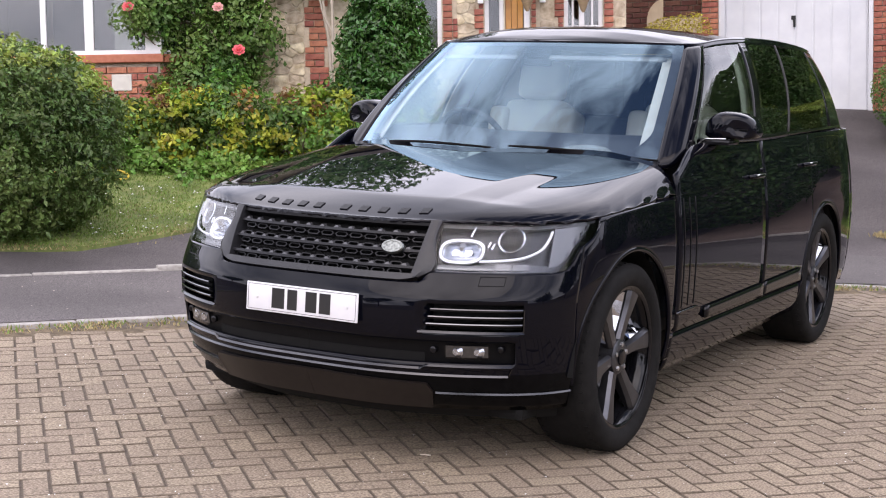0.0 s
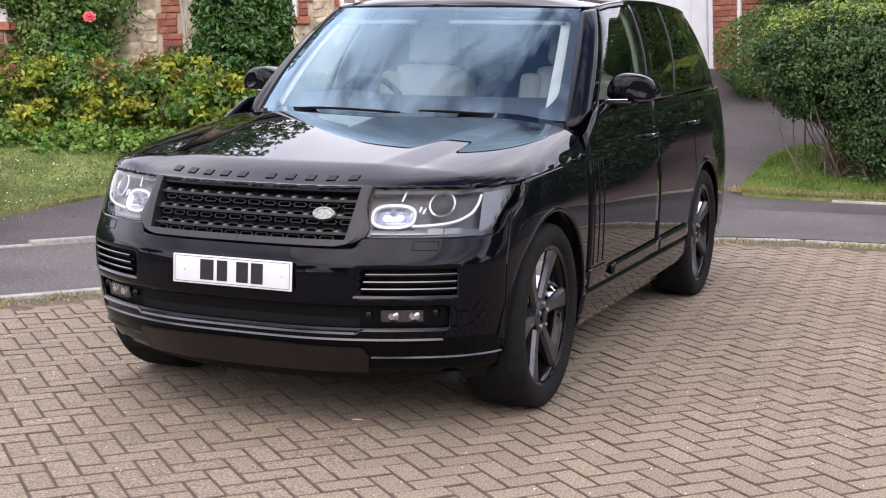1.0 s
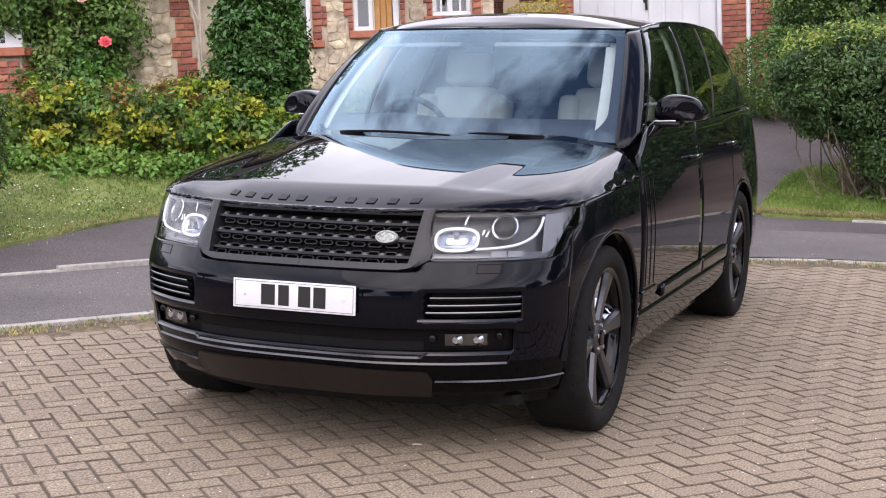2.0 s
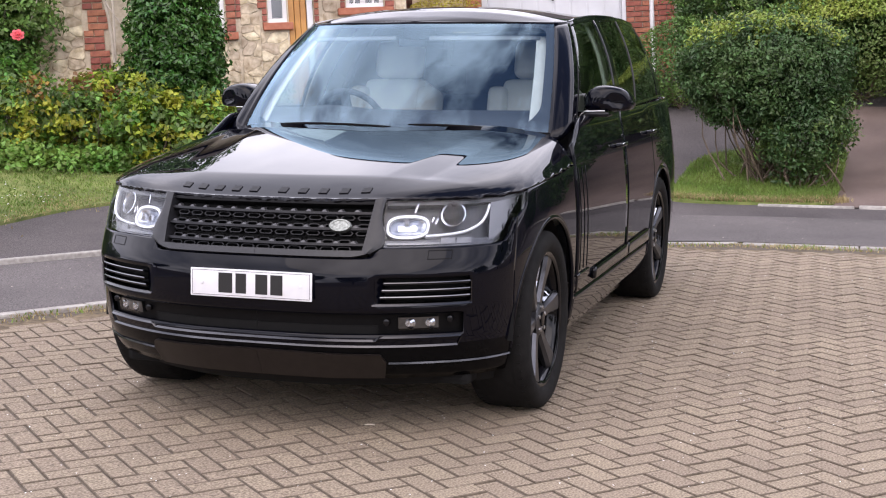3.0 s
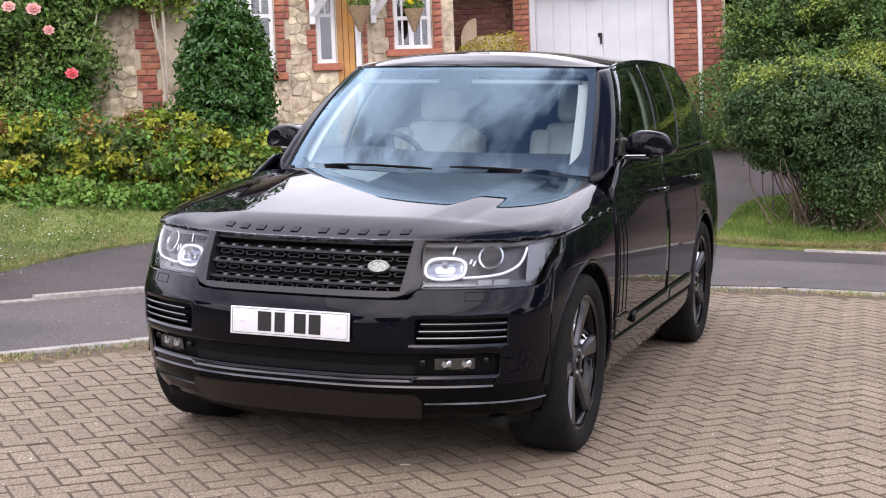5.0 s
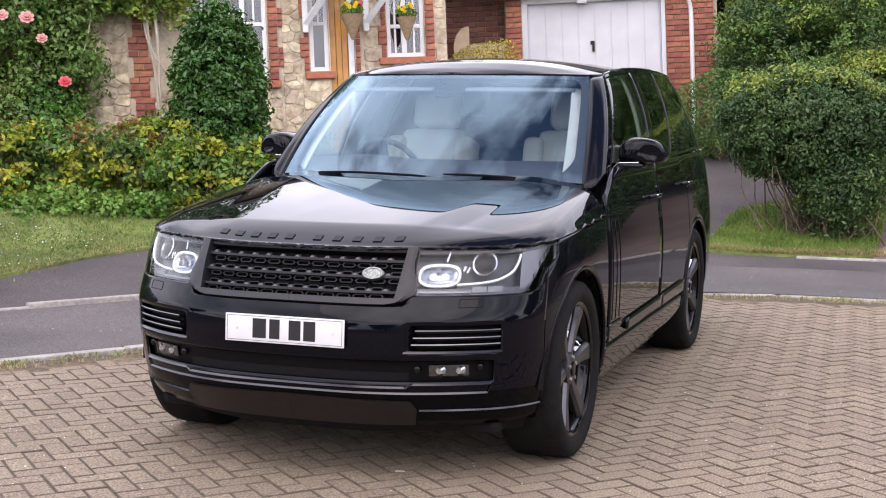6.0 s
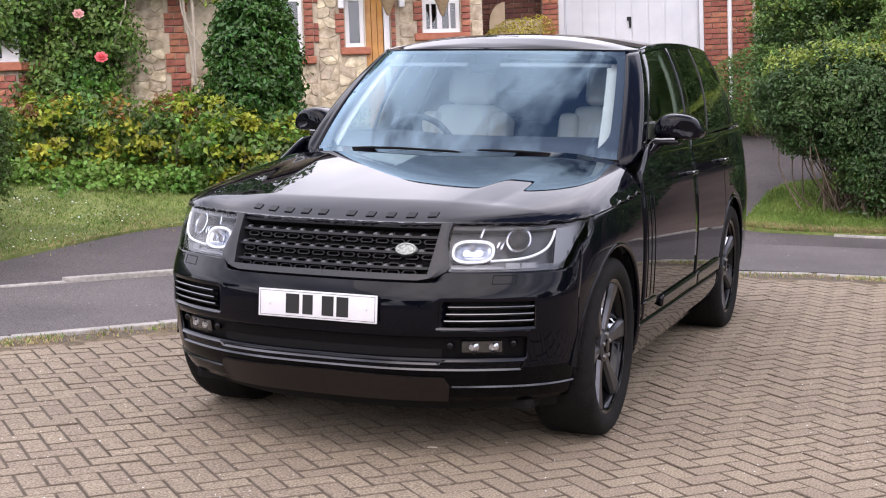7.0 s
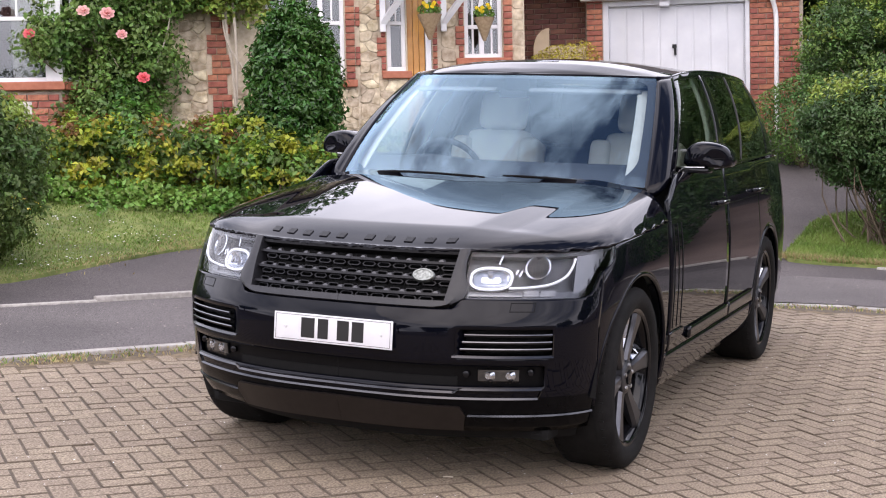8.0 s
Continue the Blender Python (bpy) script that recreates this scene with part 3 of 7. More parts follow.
def arch_z(y):
    """Lower edge of the skin above a wheel, or 0 away from the wheels."""
    for yc in (0.0, WHEELBASE):
        d = abs(y - yc)
        if d < ARCH_R:
            return AXLE_Z + math.sqrt(ARCH_R**2 - d**2)
    return 0.0


def skin_panel(name, a_list, z_low, z_high, parent, rows=14, side=1, off=0.0, mat=None, label="", thick=0.012, zs=None, hole=None):
    """A panel of the skin. z_low, z_high: heights as functions of y; zs: fixed rows instead; hole: cells to leave open."""
    bm = bmesh.new()
    grid = []
    for a in a_list:
        y0 = np.interp(a, PLAN_LEN, HALF_PLAN[:, 1])
        lo, hi = max(z_low(y0), arch_z(y0)), z_high(y0)
        col = [lo + (hi - lo) * k / rows for k in range(rows + 1)] if zs is None else [min(max(z, lo), hi) for z in zs]
        grid.append([bm.verts.new(skin(a, z, off, side)) for z in col])
    for i in range(len(grid) - 1):
        for k in range(len(grid[0]) - 1):
            if hole and hole((a_list[i] + a_list[i + 1]) / 2, (zs[k] + zs[k + 1]) / 2):
                continue
            q = [grid[i][k], grid[i + 1][k], grid[i + 1][k + 1], grid[i][k + 1]]
            bm.faces.new(q if side > 0 else q[::-1])
    bmesh.ops.remove_doubles(bm, verts=bm.verts[:], dist=0.0004)
    me = bpy.data.meshes.new(name)
    bm.to_mesh(me)
    bm.free()
    me.materials.append(mat or PAINT)
    me.shade_smooth()
    ob = new(name, me)
    ob.parent = parent
    if label:
        ob["label"] = label
    if thick:
        s = ob.modifiers.new("thickness", "SOLIDIFY")
        s.thickness, s.offset = thick, -1
        s.use_rim = True
    return ob


def steps(a0, a1, d):
    return list(np.linspace(a0, a1, max(2, int(abs(a1 - a0) / d) + 1)))


def flank_steps(y0, y1):
    """Columns along the flank, closer where a wheel arch turns steep."""
    ys = set(np.round(steps(y0, y1, 0.05), 4))
    for yc in (0.0, WHEELBASE):
        for w in np.linspace(0, math.pi, 49):
            y = yc + ARCH_R * math.cos(w)
            if y0 < y < y1:
                ys.add(round(y + (0.0015 if w < math.pi / 2 else -0.0015) * (w in (0, math.pi)), 4))
        for e in (-ARCH_R - 0.001, ARCH_R + 0.001):
            if y0 < yc + e < y1:
                ys.add(yc + e)
    return [a_of_y(y) for y in sorted(ys)]


def skin_sheet(name, a_list, f0, f1, off, mat, parent, side=1):
    """A thin clear cover on the nose, between two heights given as functions of a."""
    bm = bmesh.new()
    g = [[bm.verts.new(skin(a, f0(a) + (f1(a) - f0(a)) * k / 6, off, side)) for k in range(7)] for a in a_list]
    for p, q in zip(g, g[1:]):
        for k in range(6):
            bm.faces.new((p[k], q[k], q[k + 1], p[k + 1]))
    return part(name, bm, mat, parent, smooth=True, auto=80)


def skin_strip(name, a_list, z0, z1, off, mat, parent, side=1, thick=0.012, label="", lean=0.0):
    """A narrow strip on the nose; z0, z1: heights, or functions of a; lean: how far its upper edge lies back."""
    f0, f1 = (z0 if callable(z0) else (lambda a: z0)), (z1 if callable(z1) else (lambda a: z1))
    bm = bmesh.new()
    lo = [bm.verts.new(skin(a, f0(a), off, side)) for a in a_list]
    hi = [bm.verts.new(skin(a, f1(a), off - lean, side)) for a in a_list]
    lo2 = [bm.verts.new(skin(a, f0(a), off - thick, side)) for a in a_list]
    hi2 = [bm.verts.new(skin(a, f1(a), off - thick, side)) for a in a_list]
    for i in range(len(a_list) - 1):
        for p, q in ((lo, hi), (hi, hi2), (hi2, lo2), (lo2, lo)):
            bm.faces.new((p[i], p[i + 1], q[i + 1], q[i]))
    bm.faces.new((lo[0], hi[0], hi2[0], lo2[0]))
    bm.faces.new((lo[-1], hi[-1], hi2[-1], lo2[-1]))
    return part(name, bm, mat, parent, label, smooth=True, auto=35)


car = thing("car", LEVEL, "glossy black luxury four-wheel-drive car parked on block paving", "car")

BELT = 1.225
HOOD_EDGE = lambda y: 0.957 + 0.0625 * min(1.0, max(0.0, (y + 0.7) / 1.2))     # the seam of the clamshell bonnet
LAMP_END = -0.335
LAMP_LOW = lambda y: float(np.interp(y, (-0.58, -0.52, -0.49, -0.455, -0.37, LAMP_END), (0.782, 0.790, 0.816, 0.872, 0.908, 0.935)))
GAP = 0.0028
for side in (1, -1):
    skin_panel("front_wing", sorted(set(flank_steps(-0.44 + 0.001, 0.495 - GAP) + [a_of_y(LAMP_END - 0.0008), a_of_y(LAMP_END + 0.0008)])), lambda y: 0.30, lambda y: (LAMP_LOW(y) if y < LAMP_END else HOOD_EDGE(y)) - 0.003, car, side=side)
    fd = skin_panel("front_door", flank_steps(0.495 + GAP, 1.735 - GAP), lambda y: 0.42, lambda y: 1.105 + (BELT - 1.105) * smoothstep(0.48, 0.80, y), car, side=side)
    rd = skin_panel("rear_door", flank_steps(1.735 + GAP, 2.62 - GAP), lambda y: 0.42, lambda y: BELT + 0.01 * (y - 1.7), car, side=side)
    skin_panel("rear_quarter", flank_steps(2.62 + GAP, 3.60), lambda y: 0.32, lambda y: BELT + 0.012 * (y - 1.7), car, side=side)
    skin_panel("sill", flank_steps(0.45, 2.48), lambda y: 0.25, lambda y: 0.414, car, rows=5, side=side)
    # moulding low on the doors with its bright edge
    for y0, y1 in ((0.86, 1.73), (1.74, 2.42)):
        skin_panel("door_moulding", flank_steps(y0, y1), lambda y: 0.435, lambda y: 0.485 + 0.012 * (y - 0.9), fd if y1 < 1.74 else rd, rows=3, side=side, off=0.014,
                   mat=GLOSS_TRIM, thick=0.016)
    # three vertical gill blades behind the front wheel
    for y in (0.56, 0.635, 0.71):
        skin_panel("gill", [a_of_y(y), a_of_y(y + 0.010)], lambda y: 0.52, lambda y: 1.0, fd, rows=8, side=side, off=0.002, mat=TRIM, thick=0.004)
    skin_panel("gill_foot", flank_steps(0.50, 0.76), lambda y: 0.496, lambda y: 0.506, fd, rows=1, side=side, off=0.008, mat=EDGE_TRIM, thick=0.01)
    # slim strip that draws the highlight of the waist crease, carrying the bonnet's seam on along the doors
    for y0, y1, owner in ((0.50, 1.73, fd), (1.74, 2.615, rd)):
        skin_strip("waist_crease_highlight", [a_of_y(y) for y in np.linspace(y0, y1, 14)], lambda a: 1.014 + 0.012 * (a - a_of_y(0.5)), lambda a: 1.0165 + 0.012 * (a - a_of_y(0.5)), 0.0022, EDGE_TRIM, owner, side, 0.006)
    # rounded lip of each wheel arch
    for yc in (0.0, WHEELBASE):
        w0, w1 = (-0.16, math.pi + 0.10)
        pts = []
        for w in np.linspace(w0, w1, 40):
            y, z = yc + (ARCH_R - 0.004) * math.cos(w), AXLE_Z + (ARCH_R - 0.004) * math.sin(w)
            pts.append(skin(a_of_y(y), z, -0.006, side))
        tube("arch_lip", pts, 0.011, PAINT, car, sides=8)
    # dark liner behind each arch
    for yc in (0.0, WHEELBASE):
        v, f = [], []
        ws = np.linspace(-0.12, math.pi + 0.02, 28)
        for w in ws:
            y, z = yc + 0.452 * math.cos(w), AXLE_Z + 0.452 * math.sin(w)
            v += [(side * 0.935, y, z), (side * 0.55, y, z)]
        for k in range(len(ws) - 1):
            f.append((2 * k, 2 * k + 2, 2 * k + 3, 2 * k + 1))
        c = len(v)
        v += [(side * 0.55, yc, AXLE_Z)]
        for k in range(len(ws) - 1):
            f.append((2 * k + 1, 2 * k + 3, c))
        link_mesh("arch_liner", v, f, DARK, car)

# rear end
rear_a = steps(a_of_y(3.60) + GAP, PLAN_LEN[-1], 0.04)
for side in (1, -1):
    skin_panel("rear_bumper", rear_a, lambda y: 0.30, lambda y: 0.72, car, rows=6, side=side)
    skin_panel("tailgate", rear_a, lambda y: 0.725, lambda y: BELT + 0.02, car, rows=8, side=side)

# nose: bumper with its openings
VENT_A0, VENT_A1, VENT_Z0, VENT_Z1 = a_of_x(0.492), a_of_x(0.818), 0.566, 0.668
BAND_A1, BAND_Z0, BAND_Z1 = a_of_x(0.797), 0.440, 0.525
A_GRILLE, A_LAMP0, A_LAMP1, A_BUMP1 = a_of_x(0.505), a_of_x(0.502), a_of_y(LAMP_END), a_of_y(-0.44)
bumper_zs = [0.25, 0.275, 0.30, 0.325, 0.35, 0.375, 0.40, 0.42, BAND_Z0, BAND_Z1, 0.54, VENT_Z0, VENT_Z1, 0.685, 0.70, 0.72, 0.735, 0.752, 0.772, 0.785, 0.80, 0.82, 0.845, 0.87, 0.89]
bumper_as = sorted(set(steps(0, VENT_A0, 0.03) + steps(VENT_A0, VENT_A1, 0.02) + [BAND_A1] + steps(VENT_A1, A_BUMP1 - 0.001, 0.012)))
bumper_hole = lambda a, z: (VENT_Z0 < z < VENT_Z1 and VENT_A0 < a < VENT_A1) or (BAND_Z0 < z < BAND_Z1 and a < BAND_A1)


def bumper_top(a):
    x = np.interp(a, PLAN_LEN, HALF_PLAN[:, 0])
    y = np.interp(a, PLAN_LEN, HALF_PLAN[:, 1])
    return 0.740 + (LAMP_LOW(y) - 0.743) * smoothstep(0.455, 0.497, x)


bm = bmesh.new()
cols = {}
for side in (1, -1):
    for i, a in enumerate(bumper_as):
        y0 = np.interp(a, PLAN_LEN, HALF_PLAN[:, 1])
        lo = max(0.0, arch_z(y0))
        cols[side, i] = [bm.verts.new(skin(a, min(max(z, lo), bumper_top(a)), 0, side)) for z in bumper_zs]
    for i in range(len(bumper_as) - 1):
        for k in range(len(bumper_zs) - 1):
            if bumper_hole((bumper_as[i] + bumper_as[i + 1]) / 2, (bumper_zs[k] + bumper_zs[k + 1]) / 2):
                continue
            q = [cols[side, i][k], cols[side, i + 1][k], cols[side, i + 1][k + 1], cols[side, i][k + 1]]
            bm.faces.new(q if side > 0 else q[::-1])
bmesh.ops.remove_doubles(bm, verts=bm.verts[:], dist=0.0005)
bumper = part("front_bumper", bm, PAINT, car, smooth=True, auto=60)
bumper.data.materials.append(LOWER)
# lower faces take a black that reflects less than the paint above
for face in bumper.data.polygons:
    face.material_index = int(face.center.z < 0.405)
mod = bumper.modifiers.new("thickness", "SOLIDIFY")
mod.thickness, mod.offset = 0.02, -1


for side in (1, -1):
    # side vents: dark box with a raked inner end, three slim blades and a lower lip, its highlight in brighter metal,
    # that turns up at its outer end
    skin_strip("vent_backing", steps(VENT_A0 - 0.01, VENT_A1 + 0.01, 0.03), VENT_Z0 - 0.006, VENT_Z1 + 0.006, -0.045, DARK, bumper, side, 0.008)
    bm = bmesh.new()
    ramp = [[bm.verts.new(skin(a_of_x(x), z, o, side)) for z in np.linspace(VENT_Z0 - 0.003, VENT_Z1 + 0.003, 5)] for x, o in ((0.4915, 0.0), (0.497, -0.004), (0.512, -0.020), (0.530, -0.044))]
    for p, q in zip(ramp, ramp[1:]):
        for k in range(4):
            bm.faces.new((p[k], q[k], q[k + 1], p[k + 1]))
    part("vent_shoulder", bm, PAINT, bumper, smooth=True)
    for z, x0 in ((0.646, 0.524), (0.618, 0.518), (0.591, 0.511)):
        blade = skin_strip("vent_blade", steps(a_of_x(x0), VENT_A1 - 0.002, 0.03), z - 0.006, z + 0.001, -0.004, GLOSS_TRIM, bumper, side, 0.035)
        # brighter metal strip stands for the sky highlight on the black blade
        skin_strip("blade_edge", steps(a_of_x(x0), VENT_A1 - 0.002, 0.03), z + 0.0012, z + 0.0050, 0.001, EDGE_HIGHLIGHT, blade, side, 0.014, lean=0.0025)
    skin_strip("vent_lip", steps(VENT_A0 - 0.012, VENT_A1 + 0.004, 0.03), VENT_Z0 - 0.006, VENT_Z0 + 0.001, 0.007, EDGE_TRIM, bumper, side, 0.022, lean=0.009)
    skin_strip("vent_lip", steps(VENT_A1, VENT_A1 + 0.004, 0.002), VENT_Z0 + 0.002, VENT_Z1 - 0.02, 0.003, EDGE_TRIM, bumper, side, 0.012)
    # lower band with fog lamp and parking sensors
    skin_strip("lower_band", steps(0 if side > 0 else 0.001, BAND_A1 + 0.006, 0.03), BAND_Z0 - 0.006, BAND_Z1 + 0.006, -0.028, TRIM, bumper, side, 0.008)
    skin_strip("intake", steps(0 if side > 0 else 0.001, a_of_x(0.5), 0.03), BAND_Z0 - 0.002, 0.472, -0.024, DARK, bumper, side, 0.006)
    fog = skin_strip("fog_lamp", steps(a_of_x(0.575), a_of_x(0.715), 0.02), 0.462, 0.506, -0.014, LAMP_SILVER, bumper, side, 0.016, "clear twin fog lamp")
    for x in (0.610, 0.680):
        c = skin(a_of_x(x), 0.484, -0.008, side)
        v, f = tube_data([c + Vector((0, 0.012, 0)), c + Vector((0, -0.004, 0))], [0.024, 0.012], 14)
        link_mesh("bulb_reflector", v, f, LAMP_CHROME, fog, smooth=True, auto=40)
    skin_sheet("fog_lens", steps(a_of_x(0.572), a_of_x(0.718), 0.02), lambda a: 0.457, lambda a: 0.508, -0.003, LAMP_LENS, fog, side).visible_shadow = False
    for x, z in ((0.535, 0.487), (0.758, 0.494)):
        c = skin(a_of_x(x), z, -0.02, side)
        v, f = tube_data([c + Vector((0, 0.01, 0)), c + Vector((0, -0.012, 0)), c + Vector((0, -0.014, 0))], [0.013, 0.013, 0.009], 14)
        link_mesh("parking_sensor", v, f, GLOSS_TRIM, bumper, smooth=True, auto=40)
    # highlights on the black edges below the band, drawn as slim brighter strips joined at their outer end
    rise = lambda a: 0.013 * smoothstep(a_of_x(0.487), a_of_x(0.506), a)
    skin_strip("edge_strip", steps(0 if side > 0 else 0.001, a_of_x(0.48), 0.03) + steps(a_of_x(0.487), a_of_x(0.506), 0.006) + steps(a_of_x(0.52), a_of_x(0.785), 0.03), lambda a: 0.4175 + rise(a), lambda a: 0.4235 + rise(a), 0.009, EDGE_TRIM, bumper, side, 0.018, lean=0.008)
    skin_strip("edge_strip", steps(0 if side > 0 else 0.001, a_of_x(0.775), 0.03), 0.3945, 0.4000, 0.010, EDGE_TRIM, bumper, side, 0.018, lean=0.007)
    skin_strip("edge_end", steps(a_of_x(0.776), a_of_x(0.786), 0.004), lambda a: 0.3945 + 2.2 * (a - a_of_x(0.776)), lambda a: 0.4005 + 2.2 * (a - a_of_x(0.776)), 0.007, EDGE_TRIM, bumper, side, 0.012)
    # skid plate and outer lip
    skin_strip("skid_plate", steps(0 if side > 0 else 0.001, a_of_x(0.50), 0.03) + [a_of_x(0.512), a_of_x(0.532)], lambda a: 0.262, lambda a: 0.370 - 0.008 * smoothstep(0, a_of_x(0.5), a) - 0.034 * smoothstep(a_of_x(0.508), a_of_x(0.532), a),
               0.012, SKID, bumper, side, 0.03)
    skin_strip("lower_lip", steps(a_of_x(0.540), a_of_y(-0.455), 0.03), 0.322, 0.327, 0.009, EDGE_TRIM, bumper, side, 0.018, lean=0.005)
    # headlamp washer cover
    a0, a1 = a_of_x(0.665), a_of_x(0.748)
    for e0, e1, z0, z1 in ((a0, a1, 0.764, 0.7668), (a0, a1, 0.733, 0.7358), (a0, a0 + 0.003, 0.735, 0.765), (a1 - 0.003, a1, 0.735, 0.765)):
        skin_strip("washer_cover", steps(e0, e1, 0.03), z0, z1, 0.0012, TRIM, bumper, side, 0.004)
    # dark tray hangs lower than a real one, standing for shadow under the nose
    skin_strip("under_tray_shade", steps(0 if side > 0 else 0.001, a_of_y(-0.45), 0.04), 0.185, 0.27, -0.05, DARK, bumper, side, 0.02)

# number plate, with the characters as plain bars
bm = bmesh.new()
tilt = Matrix.Translation((0, -0.905, 0.6315)) @ Matrix.Rotation(radians(-3.0), 4, "X")
add_box(bm, -0.26, 0.26, -0.004, 0.002, -0.0555, 0.0555, 0.003, tilt)
number_plate = part("number_plate", bm, PLATE_WHITE, car, "white reflective number plate with black bars", smooth=True)
box("plate_bracket", -0.22, 0.22, 0.003, 0.05, -0.045, 0.045, TRIM, number_plate, m=tilt)
for x0, x1 in ((-0.137, -0.078), (-0.063, -0.018), (0.022, 0.073), (0.086, 0.137)):
    box("bar", x0, x1, -0.0055, -0.0042, -0.038, 0.040, PLATE_BLACK, number_plate, m=tilt)
for z0, z1, x0, x1 in ((0.0475, 0.049, -0.25, 0.25), (-0.049, -0.0475, -0.25, 0.25), (-0.049, 0.049, -0.2515, -0.25), (-0.049, 0.049, 0.25, 0.2515)):
    box("border_line", x0, x1, -0.0049, -0.0042, z0, z1, LAMP_DARK, number_plate, m=tilt)
for x in (-0.21, 0.21):
    v, f = tube_data([tilt @ Vector((x, -0.003, 0)), tilt @ Vector((x, -0.0075, 0)), tilt @ Vector((x, -0.008, 0))], [0.008, 0.007, 0.004], 12)
    link_mesh("screw_cap", v, f, PLATE_WHITE, number_plate, smooth=True, auto=40)

# grille
GZ0, GZ1 = 0.742, 0.955
grille = skin_strip("grille", steps(0, A_GRILLE - 0.02, 0.04), GZ0 + 0.01, GZ1 - 0.006, -0.055, DARK, car, 1, 0.01, "dark mesh grille in a graphite frame")
skin_strip("grille_backing", steps(0.001, A_GRILLE - 0.02, 0.04), GZ0 + 0.01, GZ1 - 0.006, -0.055, DARK, grille, -1, 0.01)


def edge_a(z, inner=0.0):
    """The slanted end of the grille opening."""
    return a_of_x(0.438 + 0.028 * (z - 0.76) / 0.19 - inner)


for side in (1, -1):
    bm = bmesh.new()
    rows = np.linspace(GZ0 + 0.012, GZ1, 9)
    outer = [a_of_x(0.497 + 0.010 * math.sin((z - GZ0) / 0.21 * math.pi * 2.0) - 0.05 * smoothstep(0.79, 0.745, z)) for z in rows]
    sets = []
    for z, ao in zip(rows, outer):
        sets.append([bm.verts.new(skin(ao, z, o, side)) if k == 0 else bm.verts.new(skin(edge_a(z, w), z, o, side))
                     for k, (w, o) in enumerate(((0, -0.03), (0, 0), (0, 0.010), (0.012, 0.006), (0.014, -0.05)))])
        sets[-1][1].co = skin(ao, z, 0.006, side)
        sets[-1][2].co = skin((ao + edge_a(z)) / 2, z, 0.014, side)
    for i in range(len(rows) - 1):
        for k in range(4):
            bm.faces.new((sets[i][k], sets[i + 1][k], sets[i + 1][k + 1], sets[i][k + 1]))
    part("frame_side", bm, GRILLE_FRAME, grille, smooth=True, auto=50)
    skin_strip("frame_lower", steps(0 if side > 0 else 0.001, a_of_x(0.45), 0.03), lambda a: 0.742 + 0.012 * smoothstep(a_of_x(0.40), a_of_x(0.45), a), 0.765, 0.010, GRILLE_FRAME, grille, side, 0.04)
    skin_strip("frame_upper", steps(0 if side > 0 else 0.001, a_of_x(0.48), 0.03), 0.940, 0.951, -0.006, TRIM, grille, side, 0.03)

PITCH = 0.0672


def cell_point(x, z, off, side):
    """A point of the grille mesh; x may run over the middle of the car."""
    return skin(a_of_x(abs(x)), z, off, side if x >= 0 else -side)


for r, zc in enumerate((0.792, 0.850, 0.908)):
    for side in (1, -1):
        bar_as = steps(0 if side > 0 else 0.001, edge_a(zc) - 0.004, 0.03)
        row = skin_strip("grille_bar", bar_as, zc - 0.0045, zc + 0.0045, -0.008, GRILLE_GREY, grille, side, 0.03)
        bm, tabs = bmesh.new(), bmesh.new()
        k = -1 if side > 0 else 0
        while True:
            x = (k + 0.5 * (side > 0) + 0.25) * PITCH
            k += 1
            if a_of_x(x + 0.03) > edge_a(zc):
                break
            # tab above the bar
            t = [skin(a_of_x(max(0.0, x + dx)), zc + dz, -0.014, side) for dx, dz in ((-0.014, 0.003), (0.014, 0.003), (0.005, 0.014), (-0.005, 0.014))]
            t2 = [p + Vector((0, 0.02, 0)) for p in t]
            if x > 0:
                va, vb = [tabs.verts.new(p) for p in t], [tabs.verts.new(p) for p in t2]
                tabs.faces.new(va)
                for i in range(4):
                    tabs.faces.new((va[i], va[(i + 1) % 4], vb[(i + 1) % 4], vb[i]))
            # flattened ring below the bar
            ring_o = ((-0.030, 0.0), (-0.021, 0.0090), (0.021, 0.0090), (0.030, 0.0), (0.021, -0.0090), (-0.021, -0.0090))
            xc = x + PITCH / 2
            if a_of_x(xc + 0.03) > edge_a(zc):
                continue
            ro = [bm.verts.new(cell_point(xc + dx, zc - 0.0140 + dz, -0.018, side)) for dx, dz in ring_o]
            ri = [bm.verts.new(cell_point(xc + dx * 0.84, zc - 0.0140 + dz * 0.66, -0.018, side)) for dx, dz in ring_o]
            rb = [bm.verts.new(cell_point(xc + dx * 0.84, zc - 0.0140 + dz * 0.66, -0.045, side)) for dx, dz in ring_o]
            for i in range(6):
                j = (i + 1) % 6
                bm.faces.new((ro[i], ro[j], ri[j], ri[i]))
                bm.faces.new((ri[i], ri[j], rb[j], rb[i]))
            # ring above the lower two bars, between the tabs
            if r < 2:
                ro = [bm.verts.new(cell_point(xc + dx * 0.86, zc + 0.0130 + dz * 0.9, -0.018, side)) for dx, dz in ring_o]
                ri = [bm.verts.new(cell_point(xc + dx * 0.70, zc + 0.0130 + dz * 0.56, -0.018, side)) for dx, dz in ring_o]
                rb = [bm.verts.new(cell_point(xc + dx * 0.70, zc + 0.0130 + dz * 0.56, -0.045, side)) for dx, dz in ring_o]
                for i in range(6):
                    j = (i + 1) % 6
                    bm.faces.new((ro[i], ro[j], ri[j], ri[i]))
                    bm.faces.new((ri[i], ri[j], rb[j], rb[i]))
        tagged(part("grille_mesh", bm, GRILLE_GREY, row), kind="stuff")
        tagged(part("tab_strip", tabs, GRILLE_NODE, row), kind="stuff")
